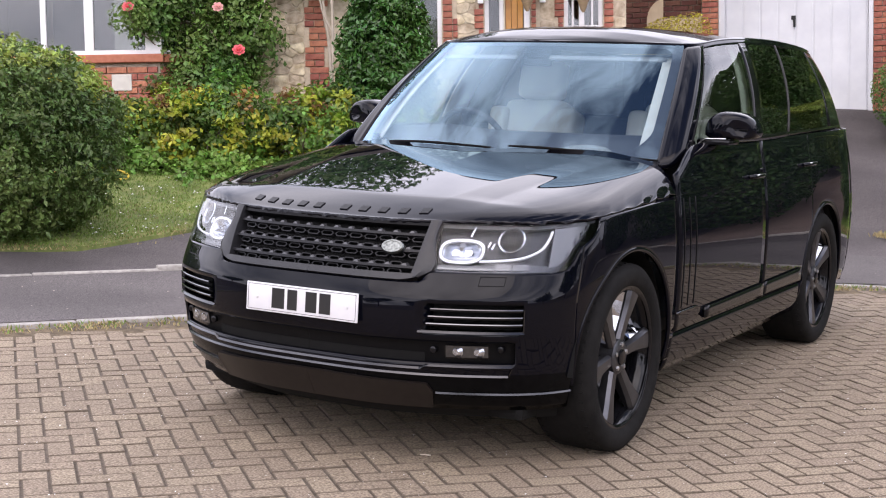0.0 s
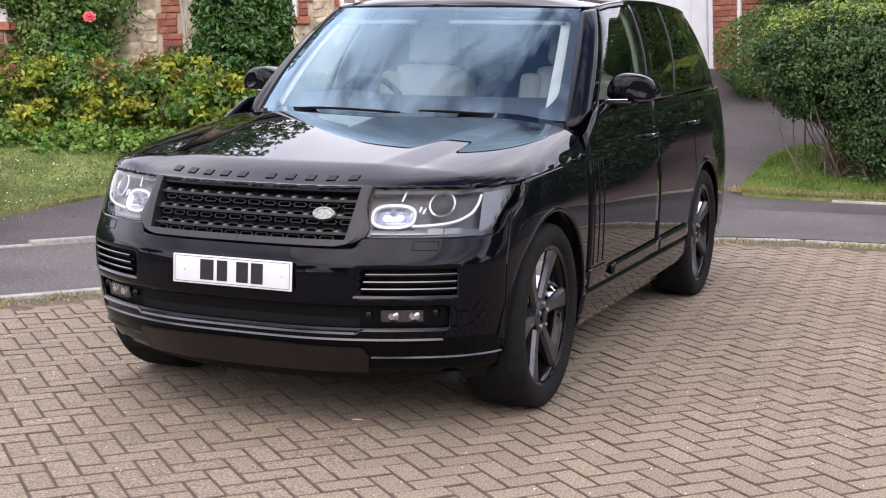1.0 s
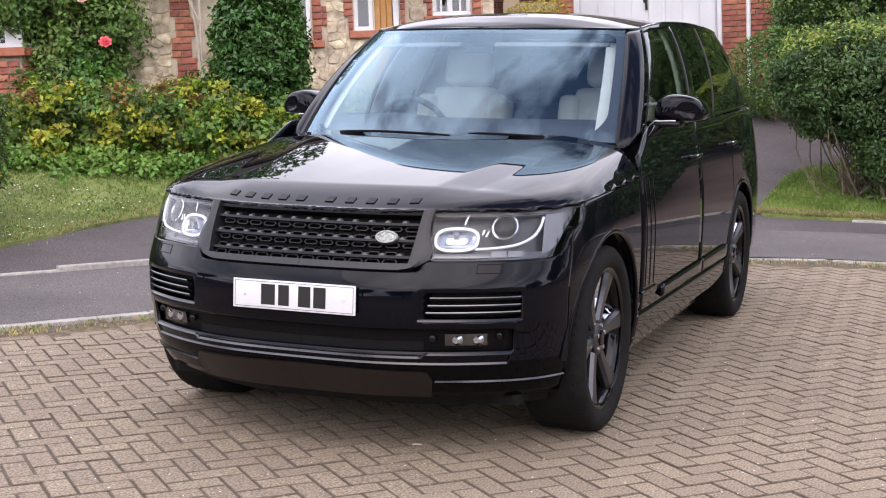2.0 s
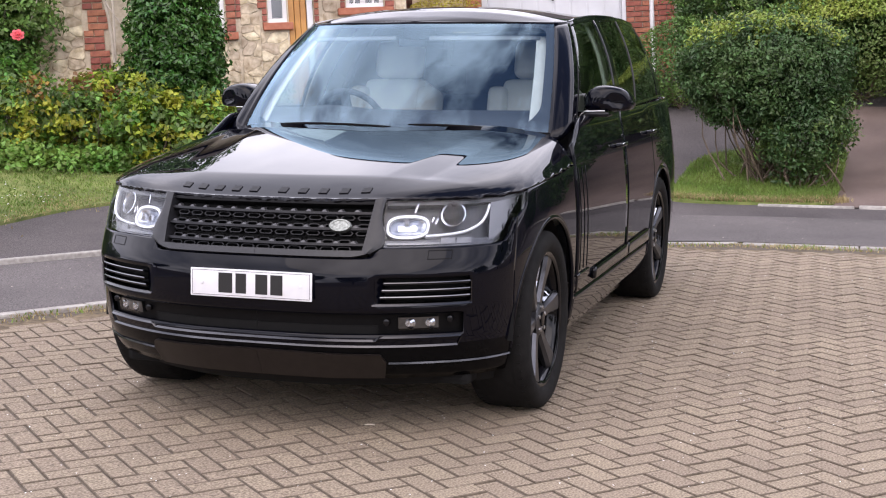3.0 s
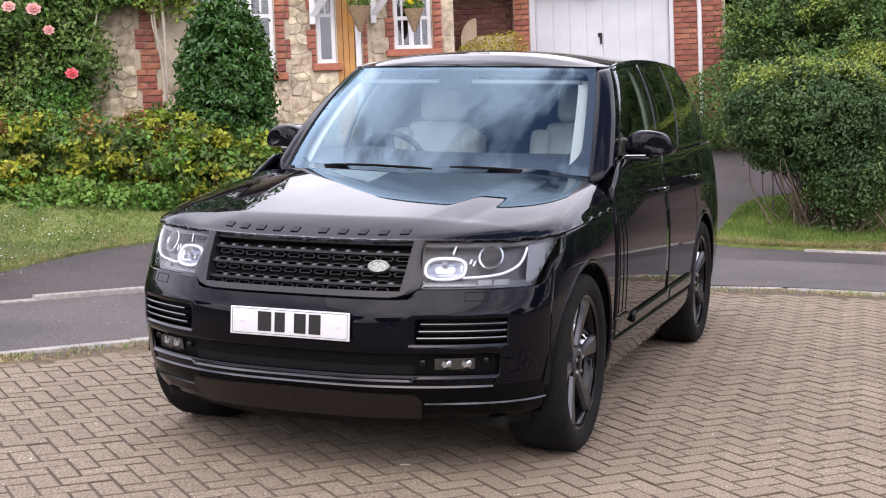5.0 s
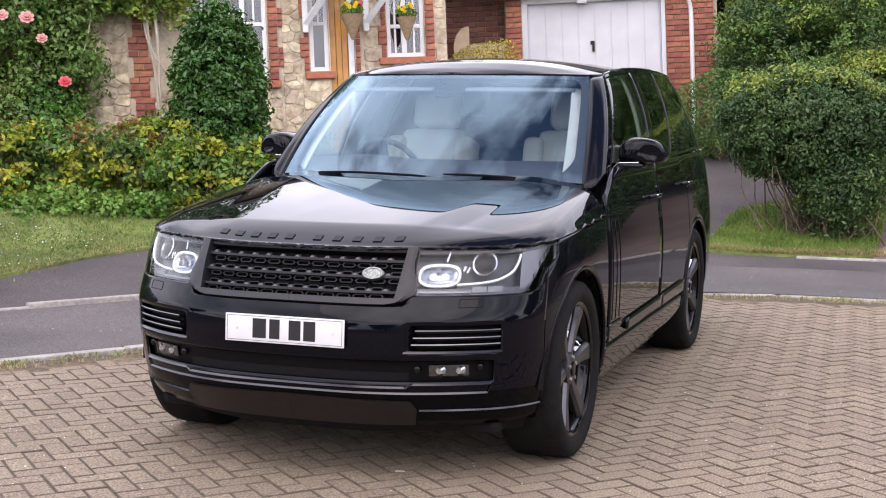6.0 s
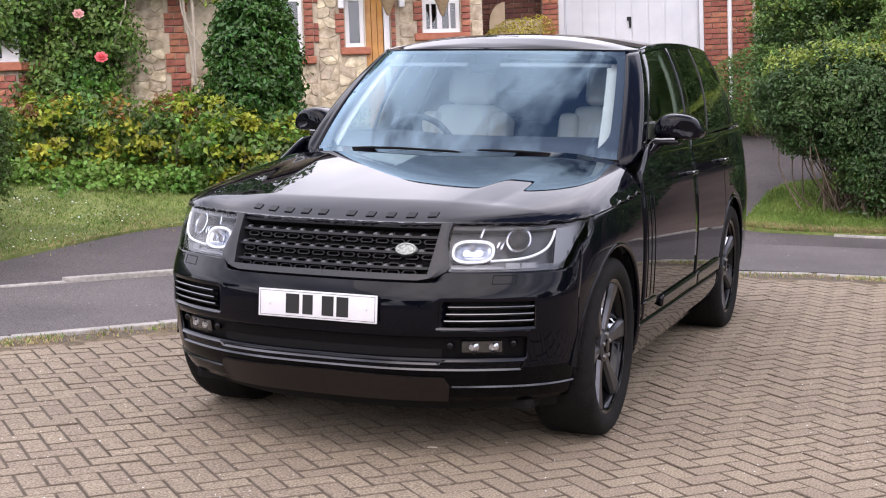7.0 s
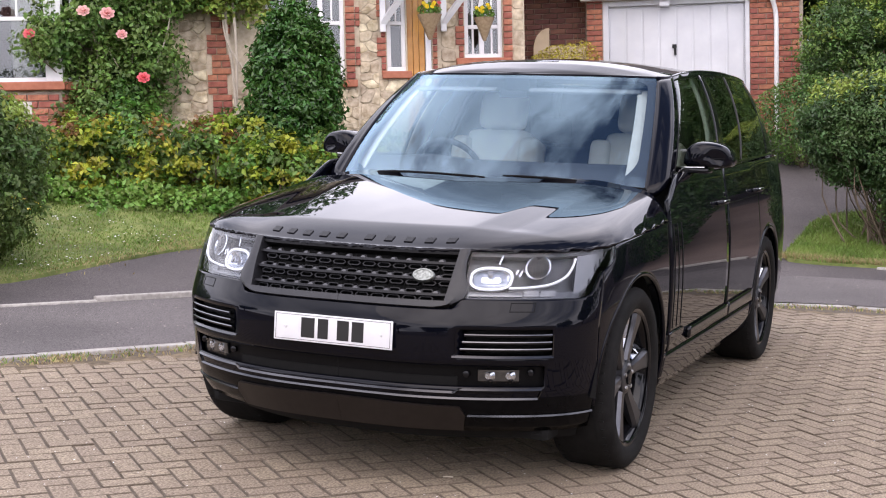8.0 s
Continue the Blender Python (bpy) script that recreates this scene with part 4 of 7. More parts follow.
# oval badge
bm = bmesh.new()
rings = []
for k, (s, o) in enumerate(((1.0, -0.012), (1.0, 0.004), (0.9, 0.009), (0.72, 0.009), (0.68, 0.007))):
    rings.append([bm.verts.new(skin(a_of_x(0.330 + 0.045 * s * math.cos(w)), 0.858 + 0.024 * s * math.sin(w), o)) for w in np.linspace(0, 2 * math.pi, 33)[:-1]])
for p, q in zip(rings, rings[1:]):
    for i in range(32):
        bm.faces.new((p[i], p[(i + 1) % 32], q[(i + 1) % 32], q[i]))
bm.faces.new(rings[-1])
part("badge", bm, BADGE, grille, "plain silver oval badge", smooth=True, auto=30)

# headlamps
for side in (1, -1):
    def lamp_top(a):
        return HOOD_EDGE(float(np.interp(a, PLAN_LEN, HALF_PLAN[:, 1]))) - 0.006

    def lamp_bottom(a):
        return LAMP_LOW(float(np.interp(a, PLAN_LEN, HALF_PLAN[:, 1])))

    def reflector_low(a):
        y = float(np.interp(a, PLAN_LEN, HALF_PLAN[:, 1]))
        return float(np.interp(y, (-0.60, -0.554, -0.51, -0.475, -0.40, -0.372), (0.800, 0.806, 0.836, 0.889, 0.935, 0.955)))

    lamp_as = steps(A_LAMP0 - 0.01, A_LAMP1 + 0.006, 0.012)
    lamp = skin_strip("headlamp", lamp_as, lambda a: lamp_bottom(a) - 0.004, lambda a: lamp_top(a) + 0.003, -0.055, LAMP_BACK, car, side, 0.01, "clear-lensed headlamp with a glowing ring")
    skin_strip("lamp_floor", steps(A_LAMP0, a_of_y(-0.56), 0.02), lambda a: lamp_bottom(a) + 0.004, lambda a: lamp_bottom(a) + 0.028, -0.024, LAMP_DARK, lamp, side, 0.03)
    skin_strip("floor_rib", steps(A_LAMP0 + 0.012, a_of_x(0.70), 0.02), lambda a: lamp_bottom(a) + 0.010, lambda a: lamp_bottom(a) + 0.018, -0.014, LAMP_SILVER, lamp, side, 0.01)
    for x0, x1 in ((0.705, 0.755), (0.76, 0.81)):
        skin_strip("floor_block", steps(a_of_x(x0), a_of_x(x1), 0.02), lambda a: lamp_bottom(a) + 0.012, lambda a: lamp_bottom(a) + 0.034, -0.018, LAMP_SILVER, lamp, side, 0.02)
    skin_strip("side_reflector", steps(a_of_x(0.868), a_of_y(-0.372), 0.012), reflector_low, lambda a: max(reflector_low(a) + 0.002, lamp_top(a) - 0.010), -0.022, LAMP_SILVER, lamp, side, 0.01)
    for k in range(5):
        y0 = -0.52 + 0.034 * k
        skin_strip("reflector_step", steps(a_of_y(y0), a_of_y(y0 + 0.010), 0.006), lambda a: reflector_low(a) + 0.004, lambda a: reflector_low(a) + 0.022, -0.016, LAMP_DARK, lamp, side, 0.006)
    skin_strip("lamp_brow", steps(A_LAMP0, A_LAMP1 - 0.01, 0.02), lambda a: lamp_top(a) - 0.012, lambda a: lamp_top(a), -0.015, LAMP_BACK, lamp, side, 0.03)

    def rounded(xc, zc, w, h, off, p=2.7, n=40):
        out = []
        for t in np.linspace(0, 2 * math.pi, n + 1)[:-1]:
            c, s = math.cos(t), math.sin(t)
            out.append(skin(a_of_x(xc + w * math.copysign(abs(c) ** (2 / p), c)), zc + h * math.copysign(abs(s) ** (2 / p), s), off, side))
        return out

    def ring_part(name, spec, mat, cap=True):
        bm = bmesh.new()
        loops = [[bm.verts.new(p) for p in rounded(*q)] for q in spec]
        n = len(loops[0])
        for p, q in zip(loops, loops[1:]):
            for i in range(n):
                bm.faces.new((p[i], p[(i + 1) % n], q[(i + 1) % n], q[i]))
        if cap:
            bm.faces.new(loops[-1])
        return part(name, bm, mat, lamp, smooth=True, auto=50)

    ring_part("running_light_ring", ((0.583, 0.858, 0.077, 0.044, -0.03), (0.583, 0.858, 0.077, 0.044, -0.012), (0.583, 0.858, 0.068, 0.035, -0.012), (0.583, 0.858, 0.066, 0.033, -0.03)), LAMP_GLOW, cap=False)
    ring_part("inner_reflector", ((0.583, 0.858, 0.065, 0.032, -0.020), (0.583, 0.858, 0.050, 0.023, -0.034), (0.583, 0.858, 0.020, 0.012, -0.045)), LAMP_CHROME)
    for dx in (-0.022, 0.022):
        ring_part("reflector_cup", ((0.583 + dx, 0.858, 0.017, 0.017, -0.014), (0.583 + dx, 0.858, 0.012, 0.012, -0.03)), LAMP_CHROME)
    ring_part("projector_ring", ((0.740, 0.902, 0.043, 0.045, -0.04, 2.0), (0.740, 0.902, 0.043, 0.045, -0.014, 2.0), (0.740, 0.902, 0.039, 0.041, -0.012, 2.0), (0.740, 0.902, 0.034, 0.036, -0.024, 2.0)), LAMP_CHROME, cap=False)
    ring_part("projector_lens", ((0.740, 0.902, 0.034, 0.036, -0.024, 2.0), (0.740, 0.902, 0.026, 0.028, -0.012, 2.0), (0.740, 0.902, 0.012, 0.013, -0.006, 2.0)), GLOSS_TRIM)
    # curved light guide from the floor up the outer edge
    pts = [skin(a_of_x(x), z, -0.012, side) for x, z in catmull([(0.65, 0.822), (0.72, 0.826), (0.79, 0.838), (0.835, 0.865), (0.853, 0.90), (0.86, 0.932)], 24)]
    tube("light_guide", pts, 0.0052, LAMP_GLOW, lamp, sides=8)
    for x, z0, z1 in ((0.605, 0.912, 0.945), (0.668, 0.875, 0.893), (0.681, 0.868, 0.890)):
        fin = [skin(a_of_x(x + 0.3 * (z - z0)), z, -0.018, side) for z in np.linspace(z0, z1, 4)]
        tube("reflector_fin", fin, 0.004, LAMP_CHROME, lamp, sides=6)
    lens = skin_sheet("lens", lamp_as, lamp_bottom, lamp_top, 0.0, LAMP_LENS, lamp, side)
    lens.visible_shadow = False


# ---------------------------------------------------------------- car: bonnet, cabin, roof
def soft_ramp(v, soft):
    """Zero below 0 and v above it, with a rounded knee."""
    return soft * math.log1p(math.exp(min(60.0, v / soft))) if v < 30 * soft else v


def hood_top(x, y):
    """Height of the bonnet's upper surface: a raised middle with a crisp front edge, and a facet down to the shoulders."""
    ax = abs(x)
    z = 1.037 + 0.180 * (y + 0.5) - 0.022 * (y + 0.5) ** 2 - 0.026 * (ax / 0.85) ** 2.6
    s = soft_ramp(-0.535 + 0.11 * ax * ax - y, 0.006)
    z -= 0.13 * s + 0.42 * s * s
    xa, xb = 0.462 + 0.19 * (y + 0.28), 0.578 + 0.17 * (y + 0.43)
    z -= 0.065 * (soft_ramp(ax - xa, 0.004) - soft_ramp(ax - xb, 0.004)) * smoothstep(-0.66, -0.42, y)
    return z


def hood_outer(a):
    y = float(np.interp(a, PLAN_LEN, HALF_PLAN[:, 1]))
    return skin(a, HOOD_EDGE(y) + 0.001, 0.001)


A_HOOD = a_of_y(0.485)
HOOD_RIM = np.array([hood_outer(a)[:2] for a in np.linspace(0, A_HOOD, 160)])


def hood_surface(x, y, rim_z):
    """Height of the bonnet, which rolls down to its rim."""
    d = float(np.min(np.hypot(HOOD_RIM[:, 0] - abs(x), HOOD_RIM[:, 1] - y)))
    roll = 0.014 + 0.040 * smoothstep(-0.68, -0.30, y)
    return rim_z + (hood_top(x, y) - rim_z) * (1 - math.exp(-d / roll))


bm = bmesh.new()
hood_as = sorted(set(steps(0, a_of_x(0.8), 0.018) + steps(a_of_x(0.8), a_of_y(-0.3), 0.014) + steps(a_of_y(-0.3), A_HOOD, 0.014)))
ts = [(k / 90) ** 1.7 for k in range(91)]
cols = {}
for side in (1, -1):
    for i, a in enumerate(hood_as):
        b = hood_outer(a)
        f = i / (len(hood_as) - 1)
        spine = Vector((0, 0.37 - 0.97 * (1 - f) ** 0.5, 0))
        for k, t in enumerate(ts):
            x, y = b.x * (1 - t), b.y + (spine.y - b.y) * t
            if i == len(hood_as) - 1:
                y += 0.10 * math.sin(math.pi * t) * 0.9
            z = hood_surface(x, y, b.z + (HOOD_EDGE(y) - b.z) * t)
            cols[side, i, k] = bm.verts.new((side * x, y, z))
    for i in range(len(hood_as) - 1):
        for k in range(len(ts) - 1):
            q = [cols[side, i, k], cols[side, i + 1, k], cols[side, i + 1, k + 1], cols[side, i, k + 1]]
            bm.faces.new(q if side > 0 else q[::-1])
bmesh.ops.remove_doubles(bm, verts=bm.verts[:], dist=0.0006)
hood = part("bonnet", bm, PAINT, car, smooth=True, auto=70)
mod = hood.modifiers.new("thickness", "SOLIDIFY")
mod.thickness, mod.offset = 0.014, -1

# raised lettering as plain blocks along the bonnet's front edge
for x in [-0.407 + 0.080 * k for k in range(5)] + [0.040 + 0.0865 * k for k in range(5)]:
    bm = bmesh.new()
    pts = []
    for dx, d in ((-0.018, 0.048), (0.018, 0.048), (0.018, 0.084), (-0.018, 0.084)):
        b = hood_outer(a_of_x(abs(x + dx)))
        pts.append(Vector((x + dx, b.y + d, hood_surface(x + dx, b.y + d, b.z))))
    n = (pts[1] - pts[0]).cross(pts[3] - pts[0]).normalized()
    lo, hi = [bm.verts.new(p - n * 0.002) for p in pts], [bm.verts.new(p + n * 0.004 + (sum(pts, Vector()) / 4 - p) * 0.06) for p in pts]
    bm.faces.new(hi)
    for i in range(4):
        bm.faces.new((lo[i], lo[(i + 1) % 4], hi[(i + 1) % 4], hi[i]))
    part("letter_block", bm, LETTERING, hood)

# greenhouse: lower and upper edge, from the screen's middle round to the back
BELT_LINE = np.array([(0, 0.40, 1.178), (0.32, 0.44, 1.175), (0.62, 0.55, 1.160), (0.80, 0.665, 1.145), (0.893, 0.78, 1.195), (0.922, 1.25, 1.225), (0.923, 1.72, 1.225),
                      (0.918, 2.28, 1.235), (0.88, 3.30, 1.25), (0.78, 3.84, 1.25), (0.45, 3.99, 1.25), (0, 4.04, 1.25)])
ROOF_LINE = np.array([(0, 1.03, 1.690), (0.26, 1.07, 1.690), (0.52, 1.165, 1.690), (0.668, 1.30, 1.690), (0.710, 1.41, 1.698), (0.715, 1.60, 1.720), (0.728, 1.93, 1.742),
                      (0.732, 2.50, 1.750), (0.70, 3.20, 1.735), (0.62, 3.56, 1.715), (0.36, 3.68, 1.72), (0, 3.72, 1.725)])


def curve_at(table, k):
    """A smooth point of a control table at index k."""
    n = len(table)
    i = min(int(k), n - 2)
    s = k - i
    p0 = table[i - 1] if i > 0 else table[1] * (-1, 1, 1)
    p3 = table[i + 2] if i + 2 < n else table[n - 2] * (-1, 1, 1)
    p1, p2 = table[i], table[i + 1]
    return 0.5 * (2 * p1 + (p2 - p0) * s + (2 * p0 - 5 * p1 + 4 * p2 - p3) * s**2 + (3 * p1 - p0 - 3 * p2 + p3) * s**3)


def house(k, v, side=1, off=0.0):
    """A point of the cabin's side: k round the car, v from belt to roof."""
    def raw(k, v):
        lo, hi = Vector(curve_at(BELT_LINE, k)), Vector(curve_at(ROOF_LINE, k))
        p = lo.lerp(hi, v)
        out = Vector((p.x, (p.y - 2.2) * (0.35 if 4 <= k <= 8 else 1.0), 0)).normalized()
        return p + out * (0.035 * 4 * v * (1 - v)) + Vector((0, 0, 0.012 * 4 * v * (1 - v)))
    p = raw(k, v)
    if off:
        n = (raw(k + 0.02, v) - raw(max(0.0, k - 0.02), v)).cross(raw(k, v + 0.02) - raw(k, v - 0.02)).normalized()
        p += n * off
    return Vector((p.x * side, p.y, p.z))


def house_panel(name, k0, k1, v0, v1, mat, parent, sides=(1,), off=0.0, nk=10, nv=10, thick=0.006, label="", smooth=True):
    bm = bmesh.new()
    for side in sides:
        g = [[bm.verts.new(house(k, v, side, off)) for v in np.linspace(v0, v1, nv + 1)] for k in np.linspace(k0, k1, nk + 1)]
        for i in range(nk):
            for j in range(nv):
                q = [g[i][j], g[i + 1][j], g[i + 1][j + 1], g[i][j + 1]]
                bm.faces.new(q if side > 0 else q[::-1])
    bmesh.ops.remove_doubles(bm, verts=bm.verts[:], dist=0.0005)
    me = bpy.data.meshes.new(name)
    bm.to_mesh(me)
    bm.free()
    me.materials.append(mat)
    me.shade_smooth()
    ob = new(name, me)
    ob.parent = parent
    if label:
        ob["label"] = label
    if thick:
        s = ob.modifiers.new("thickness", "SOLIDIFY")
        s.thickness, s.offset = thick, -1
    return ob


screen = house_panel("windscreen", 0, 2.97, 0.0, 0.985, SCREEN, car, (1, -1), nk=24, nv=14, thick=0, label="large windscreen reflecting the sky")
screen.visible_shadow = False
# dark ceramic border just inside the glass
house_panel("screen_border", 0, 2.97, 0.945, 0.984, CABIN, screen, (1, -1), off=-0.004, nk=24, nv=2, thick=0.002)
for side in (1, -1):
    bm = bmesh.new()
    g = []
    for v in np.linspace(0.0, 0.95, 25):
        k0 = 2.70 - 0.62 * max(0.0, (0.24 - v) / 0.24) ** 1.6 - 0.25 * max(0.0, (v - 0.88) / 0.07) ** 2
        g.append([bm.verts.new(house(k0 + (2.98 - k0) * j / 5, v, side, -0.004)) for j in range(6)])
    for p, q in zip(g, g[1:]):
        for j in range(5):
            bm.faces.new((p[j], p[j + 1], q[j + 1], q[j]))
    part("screen_border", bm, CABIN, screen, smooth=True)
house_panel("screen_border", 0, 2.75, 0.0, 0.045, CABIN, screen, (1, -1), off=-0.004, nk=24, nv=1, thick=0.002)
for side in (1, -1):
    house_panel("windscreen_pillar", 2.975, 4.03, -0.05, 1.0, PAINT, car, (side,), off=0.004, nk=6, nv=14, thick=0.03)
    house_panel("roof_rail", 4.0, 8.6, 0.93, 1.0, PAINT, car, (side,), off=0.002, nk=40, nv=3, thick=0.02)
    g1 = house_panel("front_side_window", 4.0, 5.88, 0.03, 0.93, SIDE_GLASS, car, (side,), nk=14, nv=10, thick=0)
    house_panel("door_pillar", 5.86, 6.14, 0.0, 0.94, GLOSS_TRIM, car, (side,), off=0.003, nk=4, nv=10, thick=0.02)
    g2 = house_panel("rear_side_window", 6.12, 6.96, 0.03, 0.93, PRIVACY, car, (side,), nk=12, nv=10, thick=0)
    house_panel("window_divider", 6.965, 7.0, 0.0, 0.94, DIVIDER, car, (side,), off=0.004, nk=2, nv=10, thick=0.02)
    g3 = house_panel("quarter_window", 7.0, 7.9, 0.03, 0.93, PRIVACY, car, (side,), nk=12, nv=10, thick=0)
    house_panel("rear_pillar", 7.9, 9.05, 0.0, 0.95, GLOSS_TRIM, car, (side,), off=0.002, nk=10, nv=10, thick=0.02)
    house_panel("window_trim", 3.98, 8.6, -0.01, 0.035, GLOSS_TRIM, car, (side,), off=0.004, nk=30, nv=1, thick=0.02)
    house_panel("window_seal", 4.035, 4.10, 0.0, 0.94, TRIM, car, (side,), off=0.003, nk=2, nv=10, thick=0.015)
    for g in (g1, g2, g3):
        g.visible_shadow = False
rear_glass = house_panel("rear_window", 9.0, 11, 0.0, 0.94, PRIVACY, car, (1, -1), nk=16, nv=8, thick=0)

# roof
CROWN = ((1.03, 1.10, 1.25, 1.4, 1.7, 2.2, 3.1, 3.5, 3.66, 3.72), (1.692, 1.716, 1.753, 1.774, 1.790, 1.797, 1.790, 1.768, 1.744, 1.728))
bm = bmesh.new()
ks = list(np.linspace(0, 11, 89))
cols = {}
for side in (1, -1):
    for i, k in enumerate(ks):
        e = house(k, 0.985, 1, 0.006)
        yc = 1.035 + (3.715 - 1.035) * smoothstep(0, 1, min(1, max(0, (e.y - 1.03) / 2.69))) if 0 < i < len(ks) - 1 else e.y
        zc = float(np.interp(yc, *CROWN))
        for j in range(13):
            t = (j / 12) ** 1.5
            x, y = e.x * (1 - t), e.y + (yc - e.y) * t
            d = math.hypot(e.x - x, e.y - y)
            cap = float(np.interp(y, *CROWN)) - 0.070 * (abs(x) / 0.7) ** 2.4
            z = e.z + (max(cap, e.z) - e.z) * (1 - math.exp(-d / 0.085))
            cols[side, i, j] = bm.verts.new((side * x, y, z))
    for i in range(len(ks) - 1):
        for j in range(12):
            q = [cols[side, i, j], cols[side, i + 1, j], cols[side, i + 1, j + 1], cols[side, i, j + 1]]
            bm.faces.new(q if side > 0 else q[::-1])
bmesh.ops.remove_doubles(bm, verts=bm.verts[:], dist=0.001)
roof = part("roof", bm, DIMMED_ROOF_PAINT, car, smooth=True, auto=70)
mod = roof.modifiers.new("thickness", "SOLIDIFY")
mod.thickness, mod.offset = 0.02, -1

# cowl between bonnet and windscreen, wipers
bm = bmesh.new()
for side in (1, -1):
    g = []
    for f in np.linspace(0, 1, 13):
        x = 0.87 * f
        y0 = 0.30 + 0.16 * f
        lo = Vector(curve_at(BELT_LINE, 3 * f))
        g.append([bm.verts.new((side * x, y0, hood_top(x, y0) - 0.035)), bm.verts.new((side * lo.x, lo.y + 0.02, lo.z - 0.006))])
    for p, q in zip(g, g[1:]):
        f4 = (p[0], q[0], q[1], p[1])
        bm.faces.new(f4 if side > 0 else f4[::-1])
bmesh.ops.remove_doubles(bm, verts=bm.verts[:], dist=0.0005)
part("cowl", bm, TRIM, car, smooth=True)
for x0, x1, k1 in ((0.80, 0.18, 0.6), (0.10, -0.52, -1.6)):
    pts = []
    for t in np.linspace(0, 1, 10):
        x = x0 + (x1 - x0) * t
        k = np.interp(abs(x), (0, 0.32, 0.62, 0.80, 0.893), (0, 1, 2, 3, 4))
        p = house(k, -0.004 + 0.020 * math.sin(t * 1.9), 1 if x >= 0 else -1, 0.014)
        pts.append(p)
    w = tube("wiper", pts, [0.003] + [0.0045] * 8 + [0.0025], TRIM, car, sides=6, flat=1.5)

# mirrors and handles
MIRROR_RIM = catmull([(0.888, 1.262), (0.890, 1.300), (0.910, 1.343), (0.958, 1.370), (1.03, 1.369), (1.085, 1.350), (1.118, 1.312), (1.124, 1.274), (1.110, 1.252), (1.02, 1.245),
                      (0.915, 1.246), (0.888, 1.262)], 49)[:-1]
for side in (1, -1):
    bm = bmesh.new()
    rows = []
    for y, sx, sz in ((0.975, 0.30, 0.26), (0.978, 0.62, 0.58), (0.985, 0.82, 0.80), (1.000, 0.93, 0.92), (1.025, 0.985, 0.98), (1.06, 1.0, 1.0), (1.12, 1.0, 1.0), (1.150, 0.985, 0.98), (1.158, 0.95, 0.94)):
        row = []
        for x, z in MIRROR_RIM:
            u = (x - 0.90) / 0.225
            row.append(bm.verts.new((side * (1.005 + (x - 1.005) * sx), y + 0.075 * max(0.0, u - 0.25) ** 1.5 * (1 - (y - 0.962) / 0.25), 1.292 + (z - 1.292) * sz)))
        rows.append(row)
    n = len(MIRROR_RIM)
    for p, q in zip(rows, rows[1:]):
        for j in range(n):
            bm.faces.new((p[j], p[(j + 1) % n], q[(j + 1) % n], q[j]))
    bm.faces.new(rows[0])
    bm.faces.new(rows[-1])
    mirror = part("door_mirror", bm, PAINT, car, "gloss black door mirror", smooth=True, auto=60)
    seam = [(side * (1.005 + (x - 1.005) * 0.90), 0.9985 + 0.045 * max(0.0, (x - 0.90) / 0.225 - 0.25) ** 1.5, 1.292) for x in np.linspace(0.92, 1.10, 12)]
    tube("cap_seam", seam, 0.002, TRIM, mirror, sides=5)
    pts = [(side * 1.00, 1.001, 1.262), (side * 1.05, 1.016, 1.261), (side * 1.105, 1.050, 1.268)]
    tube("indicator_strip", catmull(pts, 8), 0.0075, AMBER, mirror, sides=8)
    bm = bmesh.new()
    add_box(bm, min(side * 0.86, side * 1.0), max(side * 0.86, side * 1.02), 0.985, 1.13, 1.218, 1.243, 0.009)
    part("mirror_arm", bm, GLOSS_TRIM, mirror, smooth=True)
    tube("arm_edge", [(side * 0.862, 0.984, 1.246), (side * 0.93, 0.984, 1.246), (side * 1.0, 0.990, 1.248)], 0.003, SATIN, mirror, sides=6)
    bm = bmesh.new()
    add_box(bm, min(side * 0.955, side * 1.075), max(side * 0.955, side * 1.075), 1.150, 1.162, 1.255, 1.345, 0.005)
    part("mirror_glass", bm, CHROME, mirror, smooth=True)
    for yh, zh in ((1.59, 1.045), (2.56, 1.068)):
        a0, a1 = a_of_y(yh - 0.085), a_of_y(yh + 0.085)
        pts = [skin(a, zh, o, side) for a, o in ((a0, 0.0), (a0 + 0.02, 0.026), (a_of_y(yh), 0.032), (a1 - 0.02, 0.026), (a1, 0.0))]
        hd = tube("door_handle", catmull(pts, 16), 0.011, PAINT, car, sides=8)
        skin_panel("handle_cap", [a0 + 0.012, a0 + 0.05, a1 - 0.03], lambda y: zh + 0.002, lambda y: zh + 0.010, hd, rows=1, side=side, off=0.040, mat=SATIN, thick=0.006)

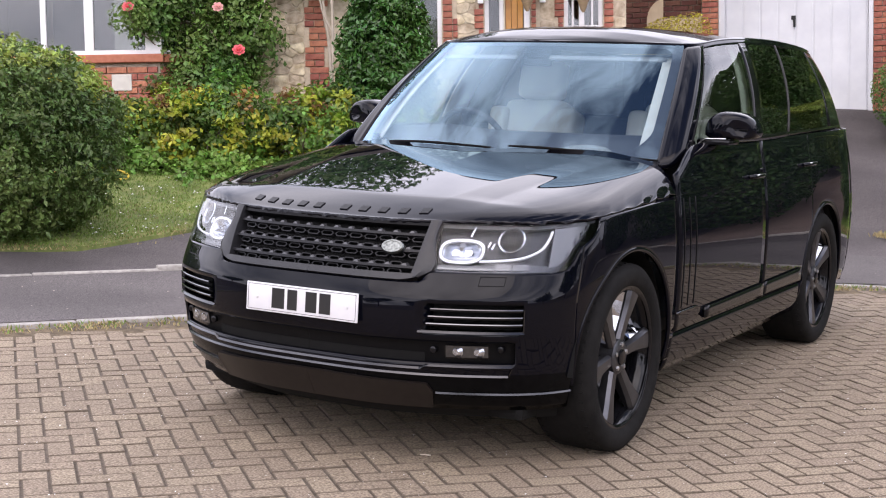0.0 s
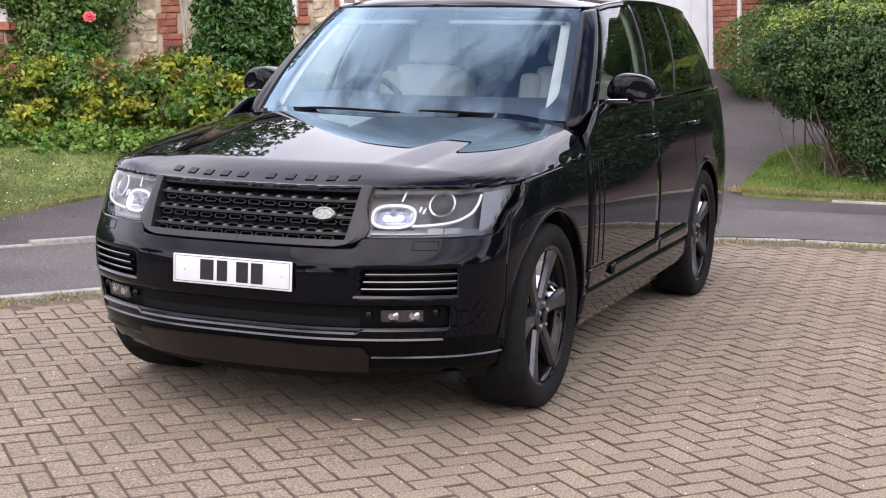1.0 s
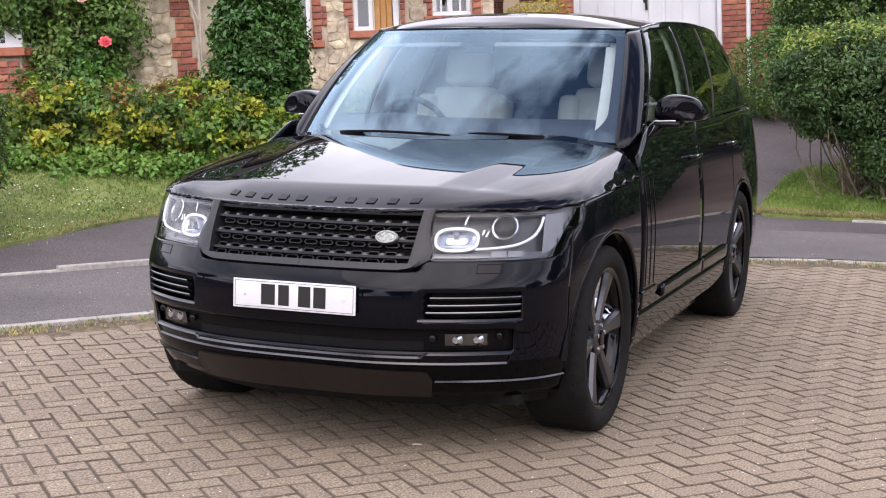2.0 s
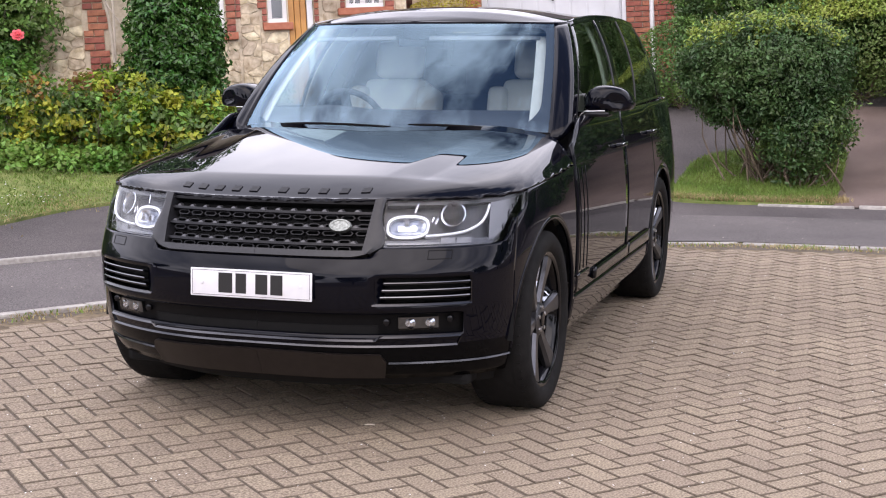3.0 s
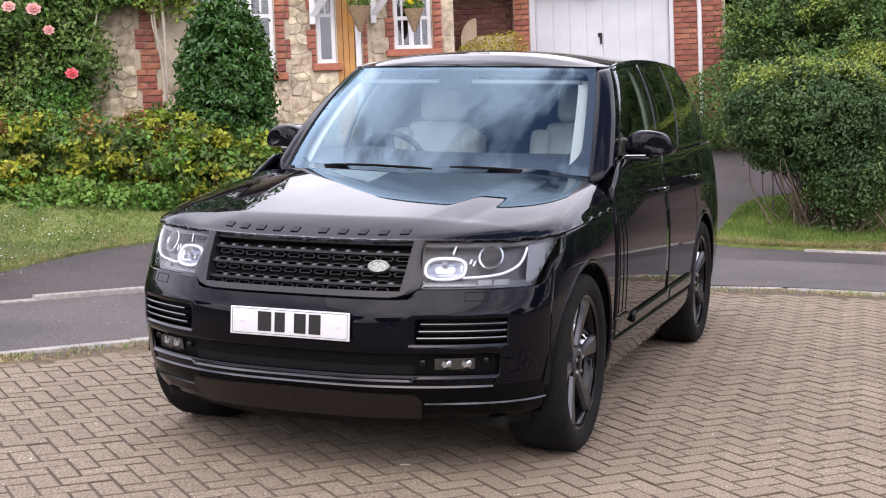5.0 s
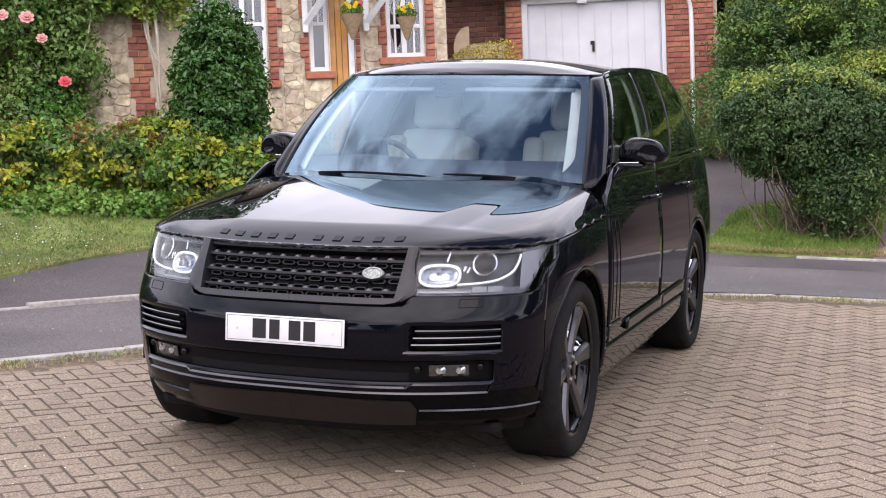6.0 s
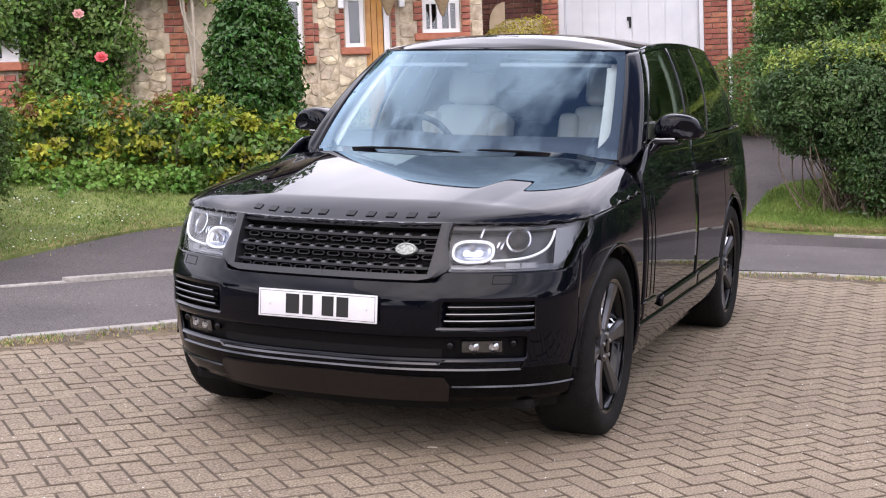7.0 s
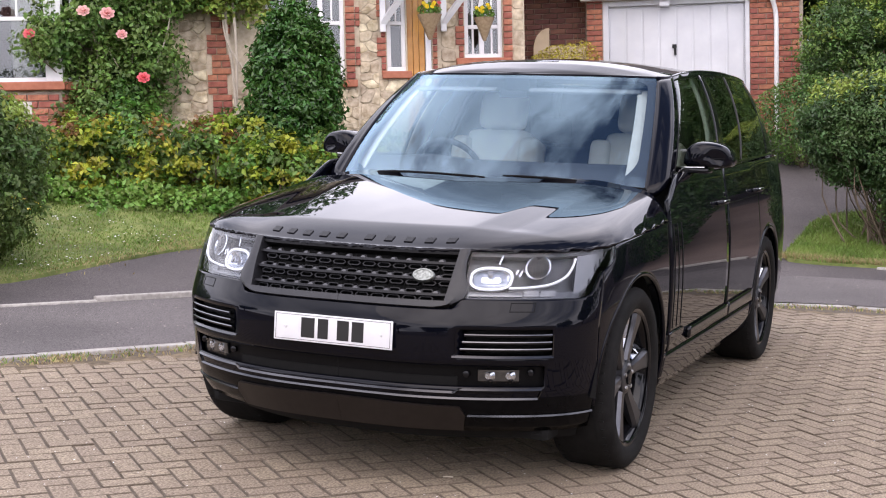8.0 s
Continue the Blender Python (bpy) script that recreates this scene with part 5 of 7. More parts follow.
# wheels: built once, then set at the four corners
def wheel_parts(parent):
    """Tyre, rim, six broad spokes, hub and brake, in wheel space: x outward from the car, axle along x."""
    prof = [(-0.115, 0.285), (-0.130, 0.300), (-0.138, 0.330), (-0.134, 0.360), (-0.118, 0.379), (-0.085, 0.3855), (0.0, 0.386), (0.085, 0.3855), (0.118, 0.379), (0.134, 0.360),
            (0.138, 0.330), (0.130, 0.300), (0.112, 0.286)]
    n = 72
    v, f = [], []
    for i in range(n):
        w = 2 * math.pi * i / n
        for x, r in prof:
            v.append((x, r * math.cos(w), r * math.sin(w)))
    m = len(prof)
    for i in range(n):
        for k in range(m - 1):
            a, b = i * m + k, ((i + 1) % n) * m + k
            f.append((a, b, b + 1, a + 1))
    tyre = link_mesh("tyre", v, f, RUBBER, parent, "black low-profile tyre", smooth=True, auto=50)
    # grooves drawn as near-black strips on the tread, their shade in the colour
    bm = bmesh.new()
    for x in (-0.07, -0.025, 0.025, 0.07):
        ring = [[bm.verts.new((x + dx, r * math.cos(w), r * math.sin(w))) for dx, r in ((-0.005, 0.3868), (0.005, 0.3868))] for w in np.linspace(0, 2 * math.pi, 73)[:-1]]
        for i in range(72):
            p, q = ring[i], ring[(i + 1) % 72]
            bm.faces.new((p[0], p[1], q[1], q[0]))
    part("painted_tread_groove", bm, DARK, tyre)
    bm = bmesh.new()
    for i in range(60):
        w = 2 * math.pi * i / 60
        for sx in (-1, 1):
            mt = Matrix.Rotation(w, 4, "X")
            add_box(bm, min(sx * 0.084, sx * 0.106), max(sx * 0.084, sx * 0.106), -0.0025, 0.0025, 0.372, 0.3851, 0, mt)
    tagged(part("painted_shoulder_groove", bm, DARK, tyre), kind="stuff")
    # rim barrel and lip
    prof = [(-0.10, 0.270), (0.02, 0.262), (0.085, 0.268), (0.102, 0.280), (0.114, 0.292), (0.120, 0.292), (0.120, 0.284), (0.112, 0.274)]
    v, f = [], []
    for i in range(n):
        w = 2 * math.pi * i / n
        v += [(x, r * math.cos(w), r * math.sin(w)) for x, r in prof]
    m = len(prof)
    for i in range(n):
        for k in range(m - 1):
            a, b = i * m + k, ((i + 1) % n) * m + k
            f.append((a, b, b + 1, a + 1))
    rim = link_mesh("rim", v, f, GLOSS_TRIM, parent, "dark gunmetal alloy rim", smooth=True, auto=40)
    for s in range(6):
        bm = bmesh.new()
        w0 = 2 * math.pi * s / 6 + 0.13
        rows = []
        for r, half, face, back in ((0.045, 0.028, 0.090, 0.05), (0.085, 0.026, 0.090, 0.045), (0.16, 0.029, 0.096, 0.045), (0.22, 0.039, 0.104, 0.06), (0.262, 0.050, 0.109, 0.075), (0.276, 0.052, 0.109, 0.085)):
            row = []
            for px, hw in ((back, half * 0.85), (face - 0.016, half), (face, half * 0.70), (face + 0.002, 0.0), (face, -half * 0.70), (face - 0.016, -half), (back, -half * 0.85)):
                y, z = r, hw
                row.append(bm.verts.new((px, y * math.cos(w0) - z * math.sin(w0), y * math.sin(w0) + z * math.cos(w0))))
            rows.append(row)
        for p, q in zip(rows, rows[1:]):
            for j in range(6):
                bm.faces.new((p[j], p[j + 1], q[j + 1], q[j]))
        bm.faces.new(rows[-1])
        spoke = part("spoke", bm, ALLOY, rim, smooth=True, auto=28)
        # deep polished flank on one side of the spoke
        bm = bmesh.new()
        rows = []
        for r, half, face in ((0.095, 0.025, 0.088), (0.16, 0.0285, 0.094), (0.22, 0.038, 0.100), (0.258, 0.047, 0.104)):
            row = []
            for px, hw in ((face - 0.020, half - 0.002), (face - 0.080, half + 0.050 * r / 0.2), (face - 0.085, half - 0.004)):
                row.append(bm.verts.new((px, r * math.cos(w0) - hw * math.sin(w0), r * math.sin(w0) + hw * math.cos(w0))))
            rows.append(row)
        for p, q in zip(rows, rows[1:]):
            for j in range(3):
                bm.faces.new((p[j], p[(j + 1) % 3], q[(j + 1) % 3], q[j]))
        bm.faces.new(rows[0])
        bm.faces.new(rows[-1])
        part("spoke_flank", bm, POLISHED, spoke)
    v, f = tube_data([(0.03, 0, 0), (0.092, 0, 0), (0.100, 0, 0), (0.101, 0, 0)], [0.075, 0.072, 0.060, 0.034], 36)
    hub = link_mesh("hub", v, f, ALLOY, rim, smooth=True, auto=40)
    v, f = tube_data([(0.098, 0, 0), (0.108, 0, 0), (0.111, 0, 0)], [0.033, 0.032, 0.022], 28)
    link_mesh("hub_cap", v, f, GLOSS_TRIM, rim, smooth=True, auto=40)
    for s in range(5):
        w = 2 * math.pi * s / 5 + 0.3
        c = np.array((0, 0.052 * math.cos(w), 0.052 * math.sin(w)))
        v, f = tube_data([c + (0.085, 0, 0), c + (0.106, 0, 0), c + (0.108, 0, 0)], [0.011, 0.010, 0.006], 6)
        link_mesh("wheel_nut", v, f, SATIN, rim, smooth=True, auto=40)
    v, f = tube_data([(-0.01, 0, 0), (0.012, 0, 0)], [0.185, 0.185], 48)
    link_mesh("brake_disc", v, f, DISC, parent, smooth=True, auto=40)
    bm = bmesh.new()
    for w in np.linspace(0.3, 1.2, 5):
        add_box(bm, -0.02, 0.04, -0.04, 0.04, 0.13, 0.205, 0.01, Matrix.Rotation(w + 1.2, 4, "X"))
    part("brake_calliper", bm, TRIM, parent, smooth=True)


first = new("wheel")
first.parent = car
first["label"] = "dark six-spoke alloy wheel with tyre"
wheel_parts(first)
first.matrix_basis = pose(0.838, 0, WHEEL_R)
for m in (pose(0.838, WHEELBASE, WHEEL_R, 22), pose(-0.838, 0, WHEEL_R, 0, 0, 180), pose(-0.838, WHEELBASE, WHEEL_R, 40, 0, 180)):
    copy_thing(first, m)

# cabin
tub = box("cabin_floor", -0.80, 0.80, 0.55, 3.7, 0.36, 0.42, CABIN, car)
box("bulkhead", -0.82, 0.82, 0.50, 0.56, 0.36, 1.02, CABIN, tub)
for side in (1, -1):
    box("door_lining", min(side * 0.86, side * 0.90), max(side * 0.86, side * 0.90), 0.8, 3.5, 0.42, 1.18, CABIN, tub)
    house_panel("pillar_lining", 2.50, 3.8, 0.03, 0.93, CABIN_LIGHT, tub, (side,), off=-0.05, nk=3, nv=8, thick=0.008)
    house_panel("centre_pillar_lining", 5.75, 6.25, 0.02, 0.95, CABIN_LIGHT, tub, (side,), off=-0.04, nk=3, nv=8, thick=0.008)
house_panel("rear_bulkhead", 9.0, 11, -0.3, 1.0, CABIN, tub, (1, -1), off=-0.06, nk=10, nv=6, thick=0.008)
box("headlining", -0.56, 0.56, 1.7, 3.3, 1.685, 1.695, CABIN, tub)
# dashboard with its hood
v, f = [], []
prof = [(0.50, 0.98), (0.50, 1.150), (0.62, 1.205), (0.84, 1.248), (0.98, 1.225), (1.05, 1.12), (1.03, 0.80)]
xs = np.linspace(-0.80, 0.80, 17)
for x in xs:
    lift = 0.020 * math.exp(-((x + 0.40) / 0.17) ** 2)
    for y, z in prof:
        v.append((x, y + 0.16 * (x / 0.8) ** 2, z + (lift if y > 0.8 and z > 1.0 else 0)))
for i in range(16):
    for k in range(6):
        f.append((i * 7 + k, i * 7 + k + 1, i * 7 + k + 8, i * 7 + k + 7))
link_mesh("dashboard", v, f, CABIN, tub, smooth=True, auto=50)
# steering wheel, before the driver on the car's right
mw = pose(-0.40, 1.13, 1.17, -62, 0, 0)
v, f = tube_data([mw @ Vector((0.187 * math.cos(w), 0.187 * math.sin(w), 0)) for w in np.linspace(0, 2 * math.pi, 41)], 0.016, 10)
wheel_rim = link_mesh("steering_wheel", v, f, CABIN, tub, smooth=True, auto=60)
bm = bmesh.new()
add_box(bm, -0.075, 0.075, -0.07, 0.06, -0.03, 0.02, 0.02, mw)
add_box(bm, -0.18, 0.18, -0.02, 0.025, -0.012, 0.006, 0.005, mw)
add_box(bm, -0.025, 0.025, -0.18, 0.0, -0.012, 0.006, 0.005, mw)
part("steering_boss", bm, CABIN, wheel_rim, smooth=True)


def cushion(bm, x0, x1, y0, y1, z0, z1, m, bevel=0.05):
    vs = add_box(bm, x0, x1, y0, y1, z0, z1, 0, m)
    es = list({e for v in vs for e in v.link_edges})
    bmesh.ops.bevel(bm, geom=es, offset=bevel, segments=4, profile=0.55, affect="EDGES")


for name, xc, yc in (("driver_seat", -0.435, 1.70), ("passenger_seat", 0.40, 1.74)):
    m = pose(xc, yc, 0.70)
    bm = bmesh.new()
    cushion(bm, -0.26, 0.26, -0.42, 0.12, -0.10, 0.08, m)
    seat = part(name, bm, LEATHER, car, "cream leather seat with a tall headrest", smooth=True)
    mb = m @ pose(0, 0.10, 0.05, -16)
    bm = bmesh.new()
    cushion(bm, -0.20, 0.20, -0.07, 0.10, 0.0, 0.655, mb, 0.06)
    part("backrest", bm, LEATHER, seat, smooth=True)
    for s in (-1, 1):
        bm = bmesh.new()
        cushion(bm, min(s * 0.15, s * 0.27), max(s * 0.15, s * 0.27), -0.11, 0.08, 0.02, 0.60, mb, 0.045)
        part("bolster", bm, LEATHER, seat, smooth=True)
    bm = bmesh.new()
    cushion(bm, -0.142, 0.142, -0.06, 0.06, 0.665, 0.885, mb, 0.05)
    part("headrest", bm, LEATHER, seat, smooth=True)
    for s in (-0.07, 0.07):
        tube("headrest_post", [mb @ Vector((s, 0, 0.55)), mb @ Vector((s, 0, 0.70))], 0.008, SATIN, seat)
for x in (-0.13, 0.13):
    bm = bmesh.new()
    add_box(bm, x - 0.028, x + 0.028, 1.62, 1.68, 0.80, 1.06, 0.012)
    part("armrest_end", bm, LEATHER, tub, smooth=True)
# rear bench with its headrests, the cabin's dimness put into their dark colour
bm = bmesh.new()
cushion(bm, -0.70, 0.70, 2.70, 2.88, 0.55, 1.28, Matrix.Identity(4), 0.06)
bench = part("rear_bench", bm, CABIN, car, "rear bench seat, darkened to stand for the dim cabin", smooth=True)
for x in (-0.42, 0.0, 0.42):
    bm = bmesh.new()
    cushion(bm, x - 0.13, x + 0.13, 2.76, 2.88, 1.30, 1.46, Matrix.Identity(4), 0.04)
    part("headrest", bm, CABIN, bench, smooth=True)
for side in (1, -1):
    house_panel("header_lining", 0.35, 2.6, 0.89, 0.925, CABIN_MID, tub, (side,), off=-0.045, nk=12, nv=2, thick=0.01)
# mirror and sensor housing behind the screen
bm = bmesh.new()
add_box(bm, -0.075, 0.075, 1.05, 1.17, 1.60, 1.69, 0.03)
sensor = part("sensor_housing", bm, CABIN, tub, smooth=True)
bm = bmesh.new()
cushion(bm, -0.075, 0.075, 1.16, 1.185, 1.565, 1.612, Matrix.Translation((0.02, 0, 0)) @ Matrix.Rotation(radians(4), 4, "Z"), 0.012)
part("rear_view_mirror", bm, LAMP_DARK, tub, smooth=True)
# underside, set lower than real so that the shadow beneath deepens
box("underbody", -0.78, 0.78, -0.55, 3.9, 0.20, 0.37, DARK, car, bevel=0.03)


# ---------------------------------------------------------------- house with stone front, bay window and porch
FM = pose(-5.85, 7.75, 0, 0, 0, 30)         # x along the front, y into the house, z up
GM = pose(-2.15, 13.35, 0, 0, 0, 14)        # the same for the garage


def wall_cells(bm, x0, x1, z0, z1, y0, y1, openings):
    """A thick wall with openings that go through it."""
    gx = sorted({x0, x1, *[v for o in openings for v in o[:2] if x0 < v < x1]})
    gzz = sorted({z0, z1, *[v for o in openings for v in o[2:] if z0 < v < z1]})
    for xa, xb in zip(gx, gx[1:]):
        for za, zb in zip(gzz, gzz[1:]):
            c = ((xa + xb) / 2, (za + zb) / 2)
            if not any(o[0] < c[0] < o[1] and o[2] < c[1] < o[3] for o in openings):
                add_box(bm, xa, xb, y0, y1, za, zb)
    bmesh.ops.remove_doubles(bm, verts=bm.verts[:], dist=0.0005)


def brick_mesh(length=0.215, height=0.065, depth=0.03):
    bm = bmesh.new()
    add_box(bm, -length / 2, length / 2, -depth, 0.004, -height / 2, height / 2)
    for v in bm.verts:
        if v.co.y < 0:
            v.co.x *= 0.975
            v.co.z *= 0.93
    me = bpy.data.meshes.new("brick")
    bm.to_mesh(me)
    bm.free()
    return me


BRICKS = {}


def lay_bricks(parent, x0, x1, z0, z1, y, mat, m=None, tooth=(0.0, 0.0), rng=random.Random(3)):
    """Courses of bricks on a wall face at depth y; tooth: how far every other three courses reach out at either end."""
    z, row = z0 + 0.037, 0
    while z < z1:
        out = (row // 3) % 2
        a, b = x0 - tooth[0] * out, x1 + tooth[1] * out
        x, first_len = a, (0.1025 if row % 2 else 0.215)
        while x < b - 0.03:
            ln = min(first_len if x == a else 0.215, b - x)
            ln = 0.215 if ln > 0.17 else (0.1025 if ln > 0.085 else 0.05)
            if x + ln > b + 0.02:
                ln = 0.05
            key = (mat.name, ln)
            if key not in BRICKS:
                BRICKS[key] = brick_mesh(ln)
                BRICKS[key].materials.append(mat)
            ob = new("brick", BRICKS[key])
            ob.parent = parent
            p = pose(x + ln / 2, y + rng.uniform(-0.004, 0.003), z + rng.uniform(-0.0015, 0.0015), 0, 0, 0)
            ob.matrix_basis = (m @ p) if m is not None else p
            x += ln + 0.010
        z += 0.075
        row += 1


def clip_cell(poly, px, pz, nx, nz):
    """The part of a polygon behind the line through (px, pz) with normal (nx, nz)."""
    out = []
    for (ax, az), (bx, bz) in zip(poly, poly[1:] + poly[:1]):
        da, db = (ax - px) * nx + (az - pz) * nz, (bx - px) * nx + (bz - pz) * nz
        if da <= 0:
            out.append((ax, az))
        if da * db < 0:
            t = da / (da - db)
            out.append((ax + (bx - ax) * t, az + (bz - az) * t))
    return out


def lay_stones(parent, x0, x1, z0, z1, y, rng):
    """Irregular rubble stones that fill a rectangle of wall: each takes the wall nearest to its heart."""
    k = 1.3                                  # stones lie flat: wider than high
    hearts = []
    cols = max(1, round((x1 - x0) / 0.145))
    rows = max(1, round((z1 - z0) / 0.115))
    for r in range(rows):
        for c in range(cols):
            if rng.random() < 0.12:
                continue
            hearts.append((x0 + (x1 - x0) * (c + 0.5 + 0.5 * (r % 2) * (cols > 1) - 0.25 * (cols > 1) + rng.uniform(-0.36, 0.36)) / cols, z0 + (z1 - z0) * (r + 0.5 + rng.uniform(-0.38, 0.38)) / rows))
    for hx, hz in hearts:
        cell = [(x0, z0), (x1, z0), (x1, z1), (x0, z1)]
        for ox, oz in hearts:
            if (ox, oz) != (hx, hz) and abs(ox - hx) < 0.7 and abs(oz - hz) < 0.6 and len(cell) > 2:
                nx, nz = ox - hx, (oz - hz) * k * k
                cell = clip_cell(cell, (hx + ox) / 2, (hz + oz) / 2, nx, nz)
        if len(cell) < 3:
            continue
        cx, cz = sum(p[0] for p in cell) / len(cell), sum(p[1] for p in cell) / len(cell)
        # round the corners: two points for each
        ring = []
        for a, b, c in zip(cell[-1:] + cell[:-1], cell, cell[1:] + cell[:1]):
            ring += [(b[0] + (a[0] - b[0]) * 0.16, b[1] + (a[1] - b[1]) * 0.16), (b[0] + (c[0] - b[0]) * 0.16, b[1] + (c[1] - b[1]) * 0.16)]
        n = len(ring)
        proud = rng.uniform(0.006, 0.022)
        low = [(cx + (px - cx) * 0.965, y + 0.01, cz + (pz - cz) * 0.955) for px, pz in ring]
        top = [(cx + (px - cx) * rng.uniform(0.88, 0.94), y - proud * rng.uniform(0.6, 1.3), cz + (pz - cz) * rng.uniform(0.86, 0.93)) for px, pz in ring]
        f = [(i, (i + 1) % n, n + (i + 1) % n, n + i) for i in range(n)] + [(n + i, n + (i + 1) % n, 2 * n) for i in range(n)]
        v = low + top + [(cx, y - proud * 1.25, cz)]
        link_mesh("stone", v, f, STONE, parent)


def window(parent, x0, x1, z0, z1, y, name="window", mullions=(), transom=None, bars=(), sill=None, label="white-framed casement window"):
    """Frame, bars, panes and sill of a window in the wall face at depth y."""
    root = new(name)
    root.parent = parent
    root["label"] = label
    bm = bmesh.new()
    w = 0.05
    for a, b, c, d in ((x0, x1, z0, z0 + w), (x0, x1, z1 - w, z1), (x0, x0 + w, z0 + w, z1 - w), (x1 - w, x1, z0 + w, z1 - w)):
        add_box(bm, a, b, y, y + 0.07, c, d, 0.006)
    for x in mullions:
        add_box(bm, x - 0.03, x + 0.03, y - 0.003, y + 0.068, z0 + w, z1 - w, 0.006)
    part("frame", bm, UPVC, root)
    if transom:
        bm = bmesh.new()
        add_box(bm, x0 + w, x1 - w, y + 0.003, y + 0.06, transom - 0.022, transom + 0.022, 0.005)
        part("transom", bm, UPVC, root)
    for x, za, zb in bars:
        bm = bmesh.new()
        add_box(bm, x - 0.011, x + 0.011, y + 0.012, y + 0.04, za, zb)
        part("glazing_bar", bm, UPVC, root)
    bm = bmesh.new()
    add_box(bm, x0 + w, x1 - w, y + 0.030, y + 0.036, z0 + w, z1 - w)
    pane = part("pane", bm, PANE, root)
    pane.visible_shadow = False
    if sill:
        bm = bmesh.new()
        add_box(bm, x0 - sill, x1 + sill, y - 0.10, y + 0.02, z0 - 0.085, z0 - 0.003, 0.012)
        part("sill", bm, TERRACOTTA, root, "terracotta brick sill")
    return root


home = thing("house", FM, "cream rubble-stone house with red brick dressings and white windows", "house")
OPEN = [(0.38, 1.27, 2.27, 3.75), (1.755, 1.975, 2.36, 3.55), (1.99, 2.275, 1.2, 3.45), (2.655, 3.10, 2.50, 3.75)]
bm = bmesh.new()
wall_cells(bm, -1.75, 3.36, 0.6, 4.2, 0.0, 0.25, OPEN)
front = part("front_wall", bm, CREAM_MORTAR, home)
bm = bmesh.new()
wall_cells(bm, 3.11, 3.36, 0.6, 4.2, 0.25, 5.0, [])
wall_cells(bm, -5.5, -5.25, 0.6, 4.2, -0.2, 5.0, [])
wall_cells(bm, -5.5, 3.36, 0.6, 4.2, 5.0, 5.25, [])
wall_cells(bm, -5.5, -3.9, 0.6, 4.2, -0.2, 0.05, [])
part("side_wall", bm, MORTAR, home)
rng = random.Random(11)
for x0, x1, za, zb in ((-1.15, -0.29, 1.0, 3.3), (-0.03, 0.26, 1.0, 2.2), (0.26, 1.42, 1.0, 2.17), (1.44, 1.66, 1.0, 3.6), (1.66, 1.98, 1.0, 2.26), (2.38, 2.56, 1.0, 3.6),
                       (2.30, 3.22, 1.0, 2.40), (3.225, 3.35, 1.0, 3.6)):
    lay_stones(front, x0, x1, za, zb, 0.0, rng)
lay_bricks(front, -0.235, -0.03, 1.0, 3.35, 0.0, BRICK, tooth=(0.05, 0))
lay_bricks(front, 1.285, 1.385, 2.2, 3.65, 0.0, BRICK, tooth=(0, 0.05))
lay_bricks(front, 1.69, 1.75, 2.3, 3.65, 0.0, BRICK, tooth=(0.05, 0))
lay_bricks(front, 2.285, 2.36, 1.3, 3.65, 0.0, BRICK)
lay_bricks(front, 2.59, 2.65, 2.42, 3.65, 0.0, BRICK, tooth=(0.04, 0))
lay_bricks(front, 3.11, 3.20, 2.42, 3.65, 0.0, BRICK, tooth=(0, 0.03))
window(home, 0.38, 1.27, 2.27, 3.75, 0.04, mullions=(1.0,), transom=2.92, bars=((0.86, 2.95, 3.7), (1.13, 2.95, 3.7), (0.55, 2.95, 3.7)), sill=0.14)
window(home, 1.755, 1.975, 2.36, 3.55, 0.04, transom=2.91, bars=((1.865, 2.93, 3.5),), sill=0.06, label="narrow white sidelight beside the door")
window(home, 2.655, 3.10, 2.50, 3.75, 0.04, mullions=(2.86,), transom=2.86, bars=((2.76, 2.55, 3.7), (2.98, 2.55, 3.7)), sill=0.10)
# door: oak boards in a white frame
door = new("door")
door.parent = home
door["label"] = "orange oak boarded front door"
for k in range(3):
    box("door_board", 1.995 + 0.068 * k, 2.059 + 0.068 * k, 0.05, 0.09, 1.25, 3.40, OAK, door, bevel=0.006)
box("door_post", 2.203, 2.272, 0.02, 0.12, 1.25, 3.45, UPVC, door, bevel=0.008)
box("latch", 2.17, 2.185, 0.02, 0.05, 2.05, 2.20, IRON, door, bevel=0.004)
box("curtain", 0.40, 0.68, 0.22, 0.24, 2.3, 3.7, CURTAIN, home)
box("curtain", 1.06, 1.25, 0.22, 0.24, 2.3, 3.7, CURTAIN, home)
box("curtain", 2.67, 2.80, 0.22, 0.24, 2.5, 3.7, CURTAIN, home)
# dark shell behind the panes; the unlit interior is put into its colour
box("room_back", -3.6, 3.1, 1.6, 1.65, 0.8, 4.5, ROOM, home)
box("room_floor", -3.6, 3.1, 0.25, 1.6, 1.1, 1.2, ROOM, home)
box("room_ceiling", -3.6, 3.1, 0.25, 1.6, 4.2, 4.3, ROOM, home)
# roof above the picture, unseen; added and kept low for reflections in the paintwork
bm = bmesh.new()
for a, b in (((-5.8, -0.55, 4.1), (3.7, -0.55, 4.1)),):
    v = [bm.verts.new(p) for p in (a, b, (3.7, 2.6, 5.2), (-5.8, 2.6, 5.2), (3.7, 5.9, 4.1), (-5.8, 5.9, 4.1))]
    bm.faces.new((v[0], v[1], v[2], v[3]))
    bm.faces.new((v[3], v[2], v[4], v[5]))
r = bmesh.ops.extrude_face_region(bm, geom=bm.faces[:])
for q in r["geom"]:
    if isinstance(q, bmesh.types.BMVert):
        q.co.z += 0.12
part("roof", bm, SLATE, home, "dark tiled roof out of view, its height set for reflections")

